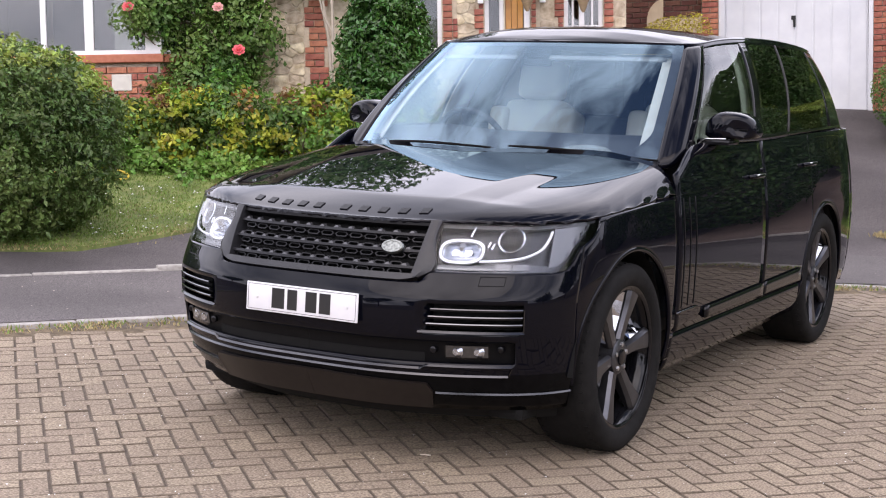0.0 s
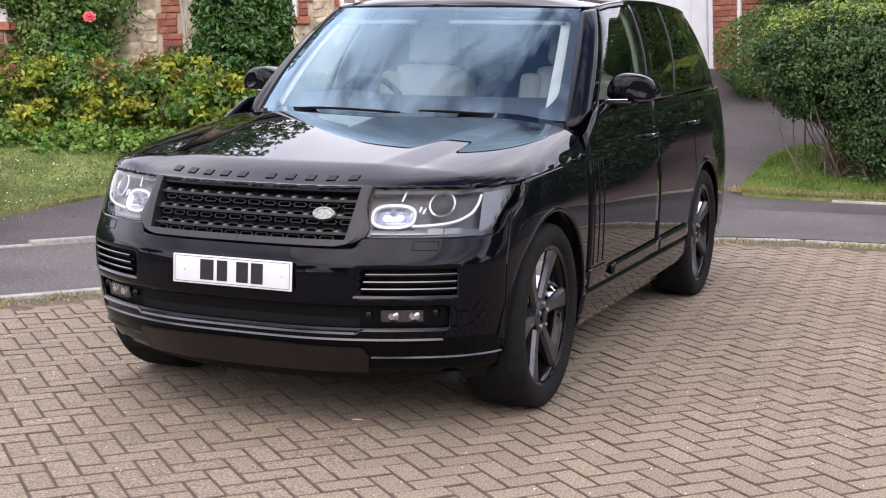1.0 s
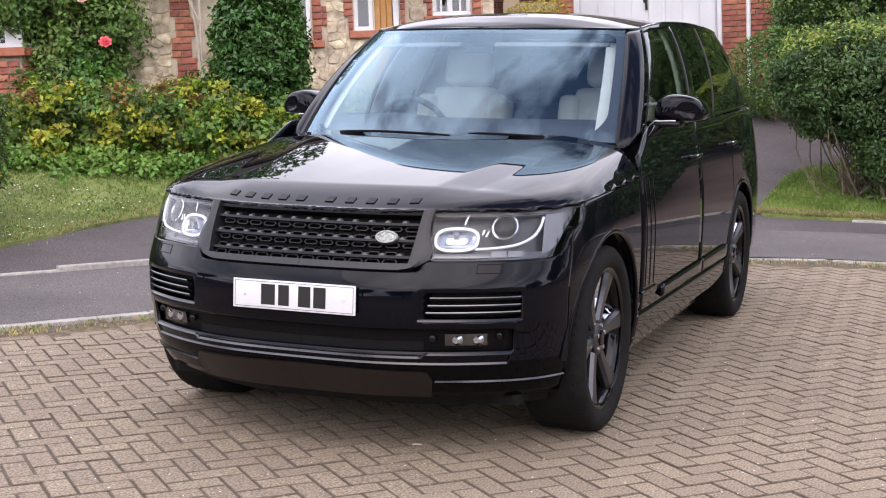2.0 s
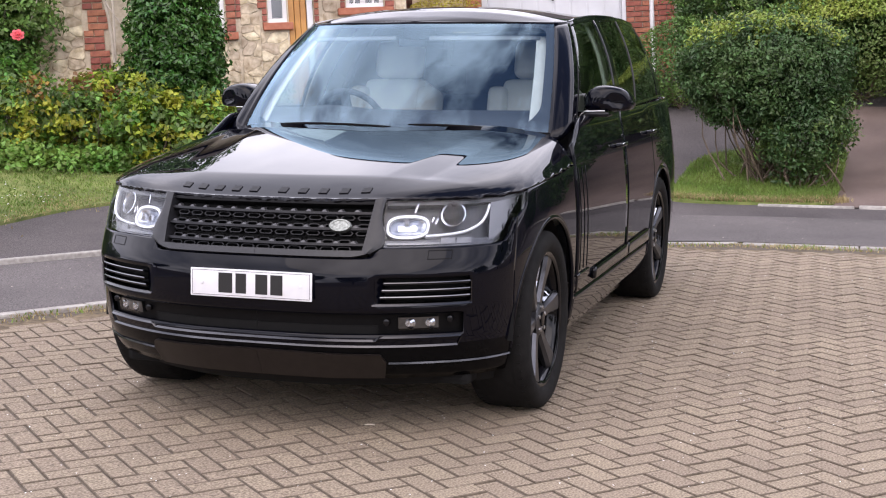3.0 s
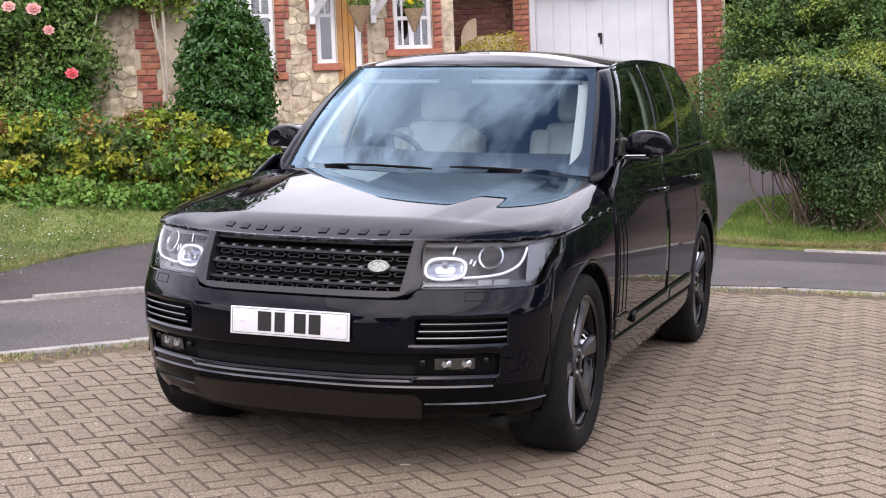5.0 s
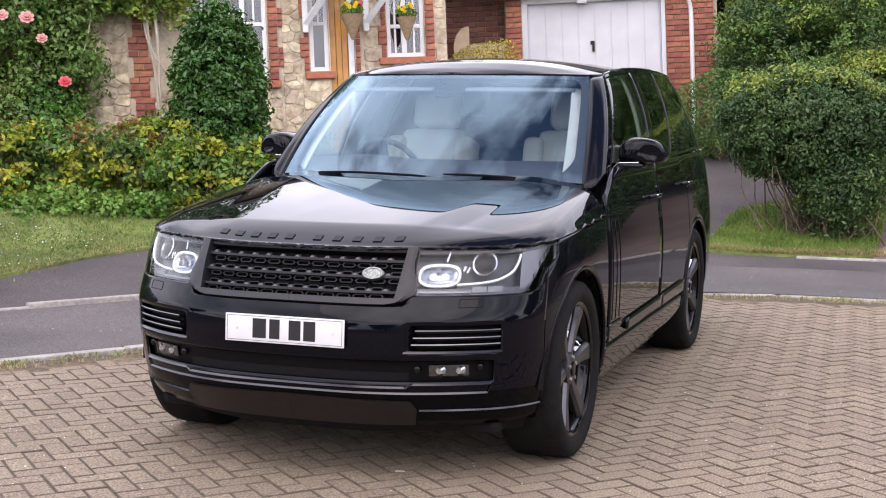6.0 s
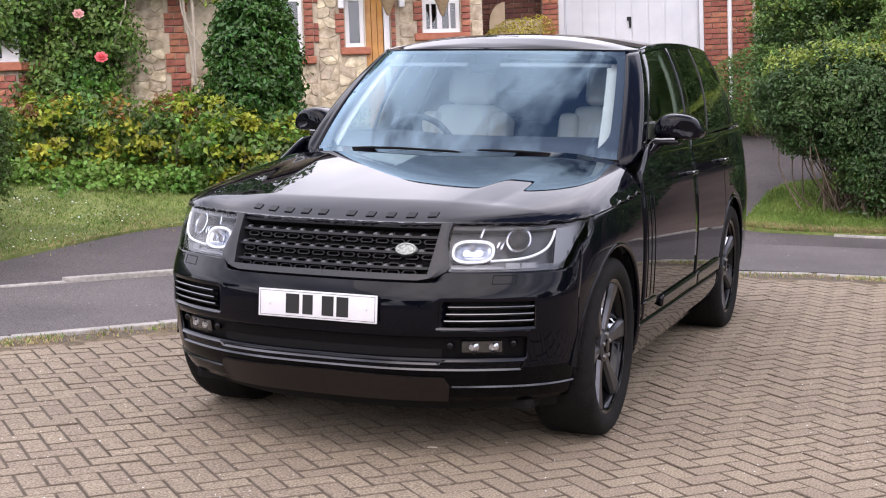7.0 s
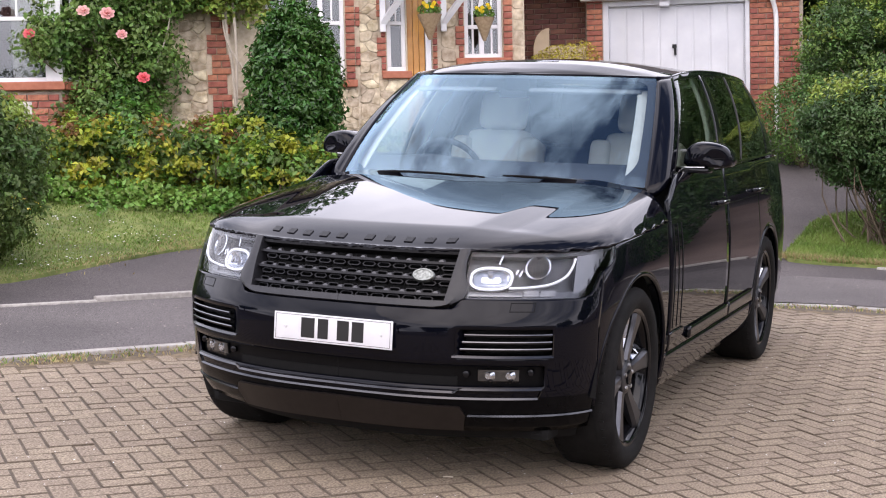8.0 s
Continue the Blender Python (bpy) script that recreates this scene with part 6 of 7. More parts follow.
# bay window
bay = new("bay")
bay.parent = home
bay["label"] = "white bay window over red brick"
S0, SX, SY = -3.75, -1.82, -0.60
bm = bmesh.new()
add_box(bm, S0, SX, SY + 0.03, 0.0, 0.7, 2.17)
part("bay_base", bm, MORTAR, bay)
lay_bricks(bay, S0, SX, 1.0, 2.15, SY + 0.03, BRICK)
side_m = pose(SX, SY + 0.03, 0, 0, 0, 58)
bm = bmesh.new()
add_box(bm, 0.0, 0.78, 0.0, 0.2, 0.7, 2.17, 0, side_m)
part("bay_flank", bm, MORTAR, bay)
lay_bricks(bay, 0.01, 0.76, 1.0, 2.15, 0.0, BRICK, side_m)
bm = bmesh.new()
add_box(bm, S0, SX + 0.05, SY - 0.06, SY + 0.16, 2.165, 2.255, 0.012)
part("bay_sill", bm, TERRACOTTA, bay)
bm = bmesh.new()
add_box(bm, 0.0, 0.80, -0.08, 0.12, 2.166, 2.254, 0.012, side_m)
part("bay_sill", bm, TERRACOTTA, bay)
window(bay, S0, -2.60, 2.257, 3.75, SY + 0.06, mullions=(-3.10,), transom=2.94, bars=((-3.4, 2.97, 3.7), (-2.83, 2.97, 3.7)))
window(bay, -2.60, -1.93, 2.257, 3.75, SY + 0.06, transom=2.94, bars=((-2.27, 2.97, 3.7),))
bm = bmesh.new()
add_box(bm, -1.98, -1.80, SY + 0.03, SY + 0.16, 2.258, 3.75, 0.01)
part("corner_post", bm, UPVC, bay)
side_window = window(bay, 0.04, 0.72, 2.257, 3.75, 0.02, transom=2.94, bars=((0.25, 2.97, 3.7), (0.5, 2.97, 3.7)))
side_window.matrix_basis = side_m
box("bay_ceiling", S0, -1.5, SY, 0.0, 3.75, 3.9, UPVC, bay)
box("curtain", -2.35, -2.05, SY + 0.2, SY + 0.22, 2.3, 3.7, CURTAIN, bay)
box("vent_cover", -2.35, -2.13, SY - 0.012, SY + 0.02, 1.86, 2.04, PLAQUE, bay, bevel=0.008)

# porch brackets and canopy, hanging baskets
porch = thing("porch", FM, "white painted timber porch brackets and canopy", "porch")
for x in (1.71, 2.41):
    br = new("bracket")
    br.parent = porch
    box("post", x - 0.033, x + 0.033, -0.10, -0.03, 2.80, 3.55, WHITE_TIMBER, br, bevel=0.008)
    pts = [(x, -0.07, 2.90), (x + 0.30, -0.30, 3.30)]
    v, f = tube_data(pts, 0.045, 4)
    link_mesh("strut", v, f, WHITE_TIMBER, br)
    box("arm", x - 0.03, x + 0.03, -0.62, -0.10, 3.42, 3.50, WHITE_TIMBER, br, bevel=0.006)
box("canopy", 1.5, 2.8, -0.75, 0.0, 3.52, 3.60, WHITE_TIMBER, porch, bevel=0.01)


def hanging_basket(x, z0, z1, r, label, seed):
    root = thing("hanging_basket", FM @ pose(x, -0.34, z0), label, "hanging basket", "hanging baskets by the door")
    prof = [(0.012, 0.0), (0.03, 0.03), (r * 0.55, (z1 - z0) * 0.52), (r, z1 - z0), (r * 1.04, z1 - z0 + 0.012), (r * 0.9, z1 - z0 + 0.012), (0.02, z1 - z0 - 0.02)]
    v, f = [], []
    n = 20
    for k in range(n):
        w = 2 * math.pi * k / n
        v += [(q * math.cos(w), q * math.sin(w), h) for q, h in prof]
    m = len(prof)
    for k in range(n):
        for i in range(m - 1):
            a, b = k * m + i, ((k + 1) % n) * m + i
            f.append((a, b, b + 1, a + 1))
    link_mesh("liner", v, f, COIR, root, "woven coir cone", smooth=True, auto=50)
    for k in range(3):
        w = 2 * math.pi * k / 3 + 0.4
        tube("chain", [(r * math.cos(w), r * math.sin(w), z1 - z0), (0, 0, 3.42 - z0)], 0.004, IRON, root, sides=5)
    return root, z1 - z0


BASKETS = [hanging_basket(2.22, 2.68, 2.95, 0.135, "cone basket of yellow and red flowers hanging by the door", 1),
           hanging_basket(2.84, 2.66, 2.91, 0.115, "cone basket of yellow flowers hanging before the window", 2)]

# ---------------------------------------------------------------- garage
garage = thing("garage", GM, "red brick garage with a white ribbed up-and-over door", "garage")
bm = bmesh.new()
wall_cells(bm, -1.22, 1.75, 0.9, 4.0, 0.0, 0.25, [(-0.99, 1.03, 0.9, 3.52)])
wall_cells(bm, 1.50, 1.75, 0.9, 4.0, 0.25, 5, [])
wall_cells(bm, -1.22, -0.97, 0.9, 4.0, 0.25, 5, [])
wall_cells(bm, -1.22, 1.75, 0.9, 4.0, 5.0, 5.25, [])
gw = part("front_wall", bm, MORTAR, garage)
lay_bricks(gw, 1.035, 1.74, 1.4, 3.95, 0.0, BRICK)
lay_bricks(gw, -1.215, -0.995, 1.4, 3.95, 0.0, BRICK)
bm = bmesh.new()
add_box(bm, -3.6, -1.22, 0.35, 0.6, 0.9, 4.0)
link_wall = part("link_wall", bm, MORTAR, garage)
lay_bricks(link_wall, -3.0, -1.24, 2.0, 3.95, 0.35, SHADOWED_BROWN_BRICK)
gd = new("garage_door")
gd.parent = garage
gd["label"] = "white ribbed up-and-over garage door"
bm = bmesh.new()
for a, b, c, d in ((-0.99, -0.91, 1.5, 3.52), (0.97, 1.03, 1.5, 3.52), (-0.91, 0.97, 3.45, 3.52)):
    add_box(bm, a, b, -0.01, 0.10, c, d, 0.006)
part("door_frame", bm, WHITE_DOOR, gd)
bm = bmesh.new()
add_box(bm, -0.908, 0.968, 0.075, 0.095, 1.545, 3.448)
panel = part("door_panel", bm, WHITE_DOOR, gd)
xs = np.linspace(-0.90, 0.96, 9)
for k, (a, b) in enumerate(zip(xs, xs[1:])):
    bm = bmesh.new()
    add_box(bm, a + 0.012, b - 0.012, 0.062, 0.076, 1.57, 3.42, 0.005)
    part("rib", bm, WHITE_DOOR, panel)
bm = bmesh.new()
add_box(bm, -0.03, 0.03, 0.045, 0.062, 2.845, 2.90, 0.006)
add_box(bm, -0.005, 0.028, 0.030, 0.062, 2.745, 2.85, 0.006)
part("door_handle", bm, IRON, gd, "black door handle")
bm = bmesh.new()
add_box(bm, -1.30, 1.85, -0.18, 0.02, 3.53, 3.70, 0.01)
part("fascia", bm, UPVC, garage, "white fascia board")
tube("gutter", [(-1.3, -0.22, 3.64), (1.85, -0.22, 3.64)], 0.05, UPVC, garage, sides=10)
tube("downpipe", catmull([(1.30, -0.20, 3.62), (1.31, -0.17, 3.50), (1.365, -0.07, 3.36), (1.385, -0.05, 3.22), (1.385, -0.05, 2.2), (1.385, -0.05, 1.35)], 20), 0.034, UPVC, garage, sides=10, label="white plastic downpipe")
# unseen roof, its ridge raised to keep bright sky off the car roof
bm = bmesh.new()
v = [bm.verts.new(p) for p in ((-3.9, -0.3, 3.72), (2.0, -0.3, 3.72), (2.0, 2.6, 5.6), (-3.9, 2.6, 5.6), (2.0, 5.5, 3.72), (-3.9, 5.5, 3.72))]
bm.faces.new(v[:4])
bm.faces.new((v[3], v[2], v[4], v[5]))
part("roof", bm, SLATE, garage, "dark tiled roof out of view, its height set for reflections")
# plain white box at the soffit, without a lamp
box("soffit_box", -0.20, -0.06, -0.10, 0.0, 3.42, 3.49, WHITE_DOOR, garage, bevel=0.01, label="small white soffit box over the door")
# plywood offcuts leaning by the link wall
ply = thing("plywood_sheet", GM, "pale plywood offcut with a rounded corner leaning on brick", "board")
bm = bmesh.new()
pts = [(-1.99, 2.3), (-1.76, 2.3), (-1.76, 3.20)] + [(-1.76 - 0.23 * math.sin(t), 2.90 + 0.30 * math.cos(t)) for t in np.linspace(0.2, 1.5, 8)]
lo, hi = [bm.verts.new((x, 0.10, z)) for x, z in pts], [bm.verts.new((x, 0.12, z)) for x, z in pts]
bm.faces.new(lo)
bm.faces.new(hi[::-1])
for i in range(len(pts)):
    j = (i + 1) % len(pts)
    bm.faces.new((lo[i], lo[j], hi[j], hi[i]))
part("sheet", bm, PLY, ply)
ply2 = thing("plywood_board", GM, "low pale plywood panel leaning on the brick wall", "board")
box("board", -1.75, -1.18, 0.06, 0.08, 2.0, 2.93, PLY, ply2, bevel=0.003)


# ---------------------------------------------------------------- planting
def leaf_cloud(name, pts, out, size, mat, parent, rng, aspect=0.5, up=0.35, jitter=0.8, fold=0.25):
    """One mesh of many folded leaves at the given points, facing roughly outwards."""
    n = len(pts)
    nor = out + rng.normal(0, jitter, (n, 3)) + np.array((0, 0, up))
    nor /= np.linalg.norm(nor, axis=1)[:, None] + 1e-9
    ref = rng.normal(0, 1, (n, 3))
    t = np.cross(nor, ref)
    t /= np.linalg.norm(t, axis=1)[:, None] + 1e-9
    b = np.cross(nor, t)
    s = (size * rng.uniform(0.6, 1.35, n))[:, None]
    base, tip = pts - t * s * 0.5, pts + t * s * 0.5 - nor * s * 0.12
    mid = pts - t * s * 0.06
    left, right = mid + b * s * aspect * 0.5 + nor * s * fold * 0.4, mid - b * s * aspect * 0.5 + nor * s * fold * 0.4
    v = np.stack([base, left, tip, right], 1).reshape(-1, 3)
    k = np.arange(n) * 4
    me = bpy.data.meshes.new(name)
    me.vertices.add(len(v))
    me.vertices.foreach_set("co", v.astype(np.float32).ravel())
    tri = np.stack([k, k + 2, k + 1, k, k + 3, k + 2], 1).reshape(-1)
    me.loops.add(len(tri))
    me.loops.foreach_set("vertex_index", tri.astype(np.int32))
    me.polygons.add(len(tri) // 3)
    me.polygons.foreach_set("loop_start", np.arange(0, len(tri), 3, dtype=np.int32))
    me.update(calc_edges=True)
    me.validate()
    me.materials.append(mat)
    ob = new(name, me)
    ob.parent = parent
    return ob


def crown_points(rng, n, centre, radii, power=2.0, lumps=14, lump_size=0.16, inner=0.55, low=-1.0, tuft=5.0, clump=None):
    """Points in a lumpy rounded volume, densest towards its skin, and the outward direction at each."""
    d = rng.normal(0, 1, (int(n * 1.6), 3))
    d /= np.linalg.norm(d, axis=1)[:, None]
    d = d[d[:, 2] > low][:n]
    n = len(d)
    e = (np.abs(d) ** power).sum(1) ** (-1 / power)
    r = 1 - (1 - inner) * rng.uniform(0, 1, n) ** 2.2
    bumps = rng.normal(0, 1, (lumps, 3))
    bumps /= np.linalg.norm(bumps, axis=1)[:, None]
    amp = rng.uniform(-0.6, 1.0, lumps) * lump_size
    swell = 1 + (np.exp(tuft * 2 * (d @ bumps.T - 1)) * amp).sum(1)
    small = rng.normal(0, 1, (90, 3))
    small /= np.linalg.norm(small, axis=1)[:, None]
    swell += (np.exp(60 * (d @ small.T - 1)) * rng.uniform(-0.08, 0.10, 90)).sum(1)
    p = d * (e * r * swell)[:, None] * np.array(radii)
    if clump:                                # gather the leaves round twig ends
        heads, spread = clump
        k = rng.integers(0, min(heads, n), n)
        p, d = p[k] + rng.normal(0, spread, (n, 3)) * (1, 1, 0.8), d[k]
    return p + np.array(centre), d


def branches(parent, base, tips, mat=BARK, r0=0.022, name="branch", rng=None, sag=0.12, spread=0.05):
    for tip in tips:
        b, t = np.array(base, float) + rng.normal(0, spread, 3) * (1, 1, 0), np.array(tip, float)
        mid = (b + t) / 2 + rng.normal(0, sag, 3)
        tube(name, catmull([b, mid, t], 8), np.linspace(r0, r0 * 0.3, 8), mat, parent, sides=5)


def bush(name, x, y, radii, height, n, size, mats, label, seed, category="bush", low_gap=0.1, power=2.2, stems=8, aspect=0.5, lump=0.16, inner=0.55, stem_r=0.018, up=0.35, clump=None, spread=0.05):
    """A bush on the ground: stems and a lumpy crown of leaves. mats: (material, share, where) with where 'top', 'skin' or ''."""
    rng = np.random.default_rng(seed)
    g = gz(x, y)
    root = thing(name, pose(x, y, g), label, category)
    h = (height - low_gap) / 2
    centre = (0, 0, low_gap + h)
    low = -0.98
    for mat, share, where in mats:
        p, d = crown_points(rng, int(n * share * (2.2 if where == "top" else 1)), centre, (radii[0], radii[1], h), power, lump_size=lump, inner=0.9 if where else inner, low=low, clump=clump and (int(clump[0] * share) + 3, clump[1]))
        if where == "top":
            keep = d[:, 2] > 0.45
            p, d = p[keep] + rng.normal(0, 0.02, (keep.sum(), 3)) + np.array((0, 0, 0.03)), d[keep]
        leaf_cloud("foliage", p, d, size, mat, root, rng, aspect, up)
    tips = [(rng.uniform(-0.7, 0.7) * radii[0], rng.uniform(-0.7, 0.7) * radii[1], low_gap + h * rng.uniform(0.6, 1.3)) for _ in range(stems)]
    branches(root, (0, 0, -0.05), tips, r0=stem_r, rng=rng, name="stem", spread=spread)
    return root


bush("hedge", -5.58, 2.52, (0.95, 1.0), 1.50, 60000, 0.050, ((LEAF_HEDGE, 0.85, ""), (LEAF_NEW, 0.08, "top")), "clipped green hedge bush beside the lawn", 21, "hedge", low_gap=0.0, power=2.5, stems=10, clump=(2600, 0.035), lump=0.12)
bush("hedge", -7.6, 0.9, (1.5, 1.3), 1.75, 26000, 0.07, ((LEAF_HEDGE, 1.0, ""),), "clipped green hedge beside the lawn", 22, "hedge", low_gap=0.02, power=2.8, stems=8)
bush("clipped_bush", 1.13, 9.35, (0.80, 0.74), 1.68, 44000, 0.050, ((LEAF_PRIVET, 0.92, ""), (LEAF_NEW, 0.20, "top")), "dense dark green clipped bush on many thin stems", 23, low_gap=0.62, power=2.7, stems=54, stem_r=0.012, clump=(1700, 0.045), spread=0.20, lump=0.12)
bush("low_bush", 1.56, 9.02, (0.40, 0.38), 0.95, 12000, 0.050, ((LEAF_PRIVET, 0.75, ""), (LEAF_HEDGE, 0.25, "")), "low green bush growing against the clipped bush", 36, low_gap=0.26, stems=26, stem_r=0.010, clump=(420, 0.055), spread=0.16, lump=0.4)
bush("laurel_bush", -4.63, 6.98, (0.45, 0.46), 2.08, 24000, 0.068, ((LEAF_LAUREL, 1.0, ""),), "tall rounded glossy dark evergreen by the house", 24, low_gap=0.0, power=2.1, clump=(1500, 0.04), lump=0.10, stems=6, aspect=0.48)
bush("golden_bush", -3.35, 11.9, (0.62, 0.45), 1.25, 9000, 0.04, ((LEAF_GOLD, 1.0, ""),), "rounded golden-yellow bush by the garage", 25, low_gap=0.0, stems=4)
bush("golden_shrub", -7.0, 4.75, (0.42, 0.4), 0.95, 2600, 0.05, ((LEAF_GOLD, 0.8, ""), (LEAF_IVY, 0.3, "")), "yellow variegated shrub below the bay window", 26, low_gap=0.0, stems=4)
bush("garage_shrub", -0.25, 12.35, (0.55, 0.5), 1.15, 7000, 0.045, ((LEAF_ROSE, 1.0, ""),), "leafy green shrub at the garage corner", 27, low_gap=0.0, stems=8)
bush("tall_shrub", 0.86, 12.9, (1.25, 0.6), 2.15, 26000, 0.055, ((LEAF_ROSE, 0.55, ""), (LEAF_PRIVET, 0.4, ""), (LEAF_NEW, 0.1, "top")), "loose pale green shrub beside the drive", 28, low_gap=0.0, stems=12, lump=0.45, power=2.8, clump=(700, 0.07))
bush("boundary_hedge", 2.0, 12.9, (1.8, 0.8), 1.30, 30000, 0.055, ((LEAF_HEDGE, 0.6, ""), (LEAF_NEW, 0.8, "top")), "tall hedge with yellow-green new shoots", 29, "hedge", low_gap=0.1, stems=8, lump=0.25)
# next two hedges are unseen, added to darken what the car doors mirror
bush("boundary_hedge", 4.35, 9.9, (1.4, 1.5), 2.4, 22000, 0.075, ((LEAF_PRIVET, 0.9, ""), (LEAF_NEW, 0.05, "top")), "tall dark hedge out of view, added to darken the door reflections", 30, "hedge", low_gap=0.1, stems=8, lump=0.25)
bush("boundary_hedge", 7.6, 9.4, (1.9, 1.4), 2.5, 16000, 0.09, ((LEAF_PRIVET, 0.9, ""), (LEAF_NEW, 0.05, "top")), "tall dark hedge out of view, added to darken the door reflections", 35, "hedge", low_gap=0.1, stems=6, lump=0.25)
bush("small_evergreen", -3.95, 9.7, (0.22, 0.2), 1.35, 1600, 0.045, ((LEAF_LAUREL, 1.0, ""),), "small dark evergreen by the end window", 31, low_gap=0.2, stems=3)


def tree(name, x, y, height, radius, n, size, seed, mat=LEAF_TREE, trunk=1.6, label="tall leafy green tree"):
    """Trunk with limbs and a crown of several leaf masses."""
    rng = np.random.default_rng(seed)
    root = thing(name, pose(x, y, gz(x, y)), label, "tree")
    tube("trunk", catmull([(0, 0, -0.1), (0.1, 0.05, height * 0.3), (0.0, 0.1, height * 0.75)], 10), np.linspace(0.20, 0.06, 10), BARK, root, sides=9)
    masses = 9
    pts, outs = [], []
    for k in range(masses):
        w = 2 * math.pi * k / masses + rng.uniform(-0.4, 0.4)
        h = trunk + (height - trunk) * (0.25 + 0.65 * rng.random())
        rr = radius * (0.65 if h < height * 0.75 else 0.4)
        c = (rr * math.cos(w), rr * math.sin(w), h)
        rad = radius * rng.uniform(0.42, 0.6)
        p, d = crown_points(rng, n // masses, c, (rad, rad, rad * 0.8), lump_size=0.3, inner=0.4)
        pts.append(p)
        outs.append(d)
        tube("limb", catmull([(0.05, 0.05, trunk * 0.8 + 0.1 * k), ((c[0]) * 0.5, c[1] * 0.5, h * 0.8), c], 7), np.linspace(0.07, 0.02, 7), BARK, root, sides=6)
    leaf_cloud("crown", np.concatenate(pts), np.concatenate(outs), size, mat, root, rng)
    return root


for k, (x, y, h, r) in enumerate(((0.4, 15.2, 5.2, 1.7), (3.4, 15.6, 5.5, 1.9), (5.8, 15.5, 5.4, 2.0), (1.6, 18.5, 6.5, 2.2), (9.0, 14.5, 6.5, 2.6), (12.5, 12.0, 7.0, 2.8), (15.0, 8.0, 6.5, 2.8))):
    tree("tree", x, y, h, r, 22000, 0.13, 40 + k, trunk=0.8, label="dark leafy tree behind the boundary hedge")

bush("thicket", 3.0, 17.8, (5.5, 1.0), 5.6, 42000, 0.20, ((LEAF_TREE, 1.0, ""),), "dark wall of trees behind the boundary hedge", 37, "thicket", low_gap=0.0, stems=6, lump=0.15, inner=0.8, power=4)
bush("thicket", 2.3, 14.2, (2.5, 0.8), 3.1, 34000, 0.10, ((LEAF_TREE, 1.0, ""),), "tall dark thicket behind the boundary hedge", 33, "thicket", low_gap=0.0, stems=6, lump=0.3)
bush("thicket", 0.75, 15.3, (1.0, 0.7), 4.3, 24000, 0.11, ((LEAF_TREE, 1.0, ""),), "dark leafy tree mass behind the garage", 38, "thicket", low_gap=0.0, stems=6, lump=0.2, inner=0.3)
bush("thicket", 1.3, 16.6, (2.0, 0.6), 3.4, 26000, 0.15, ((LEAF_TREE, 1.0, ""),), "dark leafy screen behind the garage", 39, "thicket", low_gap=-0.2, stems=4, lump=0.15, inner=0.4, power=5)
bush("thicket", 5.6, 16.0, (2.6, 1.2), 4.4, 22000, 0.13, ((LEAF_TREE, 1.0, ""),), "tall dark thicket behind the boundary hedge", 34, "thicket", low_gap=0.0, stems=6, lump=0.3)
for k, (x, y, h, r) in enumerate(((-14.0, 17.0, 9.0, 3.6), (-9.0, 20.0, 5.0, 2.8))):
    tree("tree", x, y, h, r, 12000, 0.25, 60 + k, trunk=1.5, label="tall dark tree behind the house")

# climbing roses between bay and stone pier
rng = np.random.default_rng(61)
roses = thing("climbing_rose", FM @ pose(-1.05, -0.45, 1.25), "climbing rose with pale pink and coral blooms on the house", "climbing rose")
masses = [((-0.45, 0.05, 1.75), (0.48, 0.30, 0.62)), ((0.05, 0.1, 1.95), (0.45, 0.28, 0.55)), ((-0.25, 0.05, 1.05), (0.50, 0.28, 0.50)), ((0.15, 0.12, 1.25), (0.40, 0.24, 0.55)),
          ((0.45, 0.15, 2.15), (0.5, 0.25, 0.35)), ((0.95, 0.2, 2.05), (0.42, 0.24, 0.30)), ((1.32, 0.22, 2.15), (0.32, 0.22, 0.42)), ((-0.2, 0.0, 0.6), (0.55, 0.25, 0.35)),
          ((-0.85, -0.1, 1.45), (0.25, 0.2, 0.30))]
for k, (c, r) in enumerate(masses):
    p, d = crown_points(rng, 2300, c, r, lump_size=0.45, inner=0.2, clump=(150, 0.06))
    mat = LEAF_NEW if k in (5, 6) else LEAF_ROSE
    leaf_cloud("foliage", p[:1900], d[:1900], 0.065, mat, roses, rng, aspect=0.62)
    leaf_cloud("foliage", p[1900:], d[1900:], 0.06, LEAF_IVY, roses, rng, aspect=0.62)
for pts, r in ((((1.02, 0.28, 2.1), (0.99, 0.22, 1.6), (1.05, 0.2, 1.2), (1.08, 0.18, 0.7)), 0.028), (((1.06, 0.24, 2.0), (1.1, 0.2, 1.5), (1.09, 0.2, 0.6)), 0.02),
               (((0.42, 0.05, 2.1), (0.38, 0.0, 1.6), (0.2, -0.05, 1.05)), 0.010), (((0.95, 0.2, 1.9), (1.0, 0.15, 1.45), (1.3, 0.05, 0.95)), 0.010),
               (((-0.5, 0.1, 0.1), (-0.35, 0.1, 0.9), (-0.5, 0.1, 1.8)), 0.018), (((-0.2, 0.1, 0.1), (-0.1, 0.1, 0.9), (0.1, 0.1, 1.9)), 0.018), (((0.1, 0.1, 0.1), (0.0, 0.05, 0.8), (-0.3, 0.0, 1.4)), 0.014)):
    tube("cane", catmull(pts, 14), np.linspace(r, r * 0.6, 14), PALE_CANE, roses, sides=6)


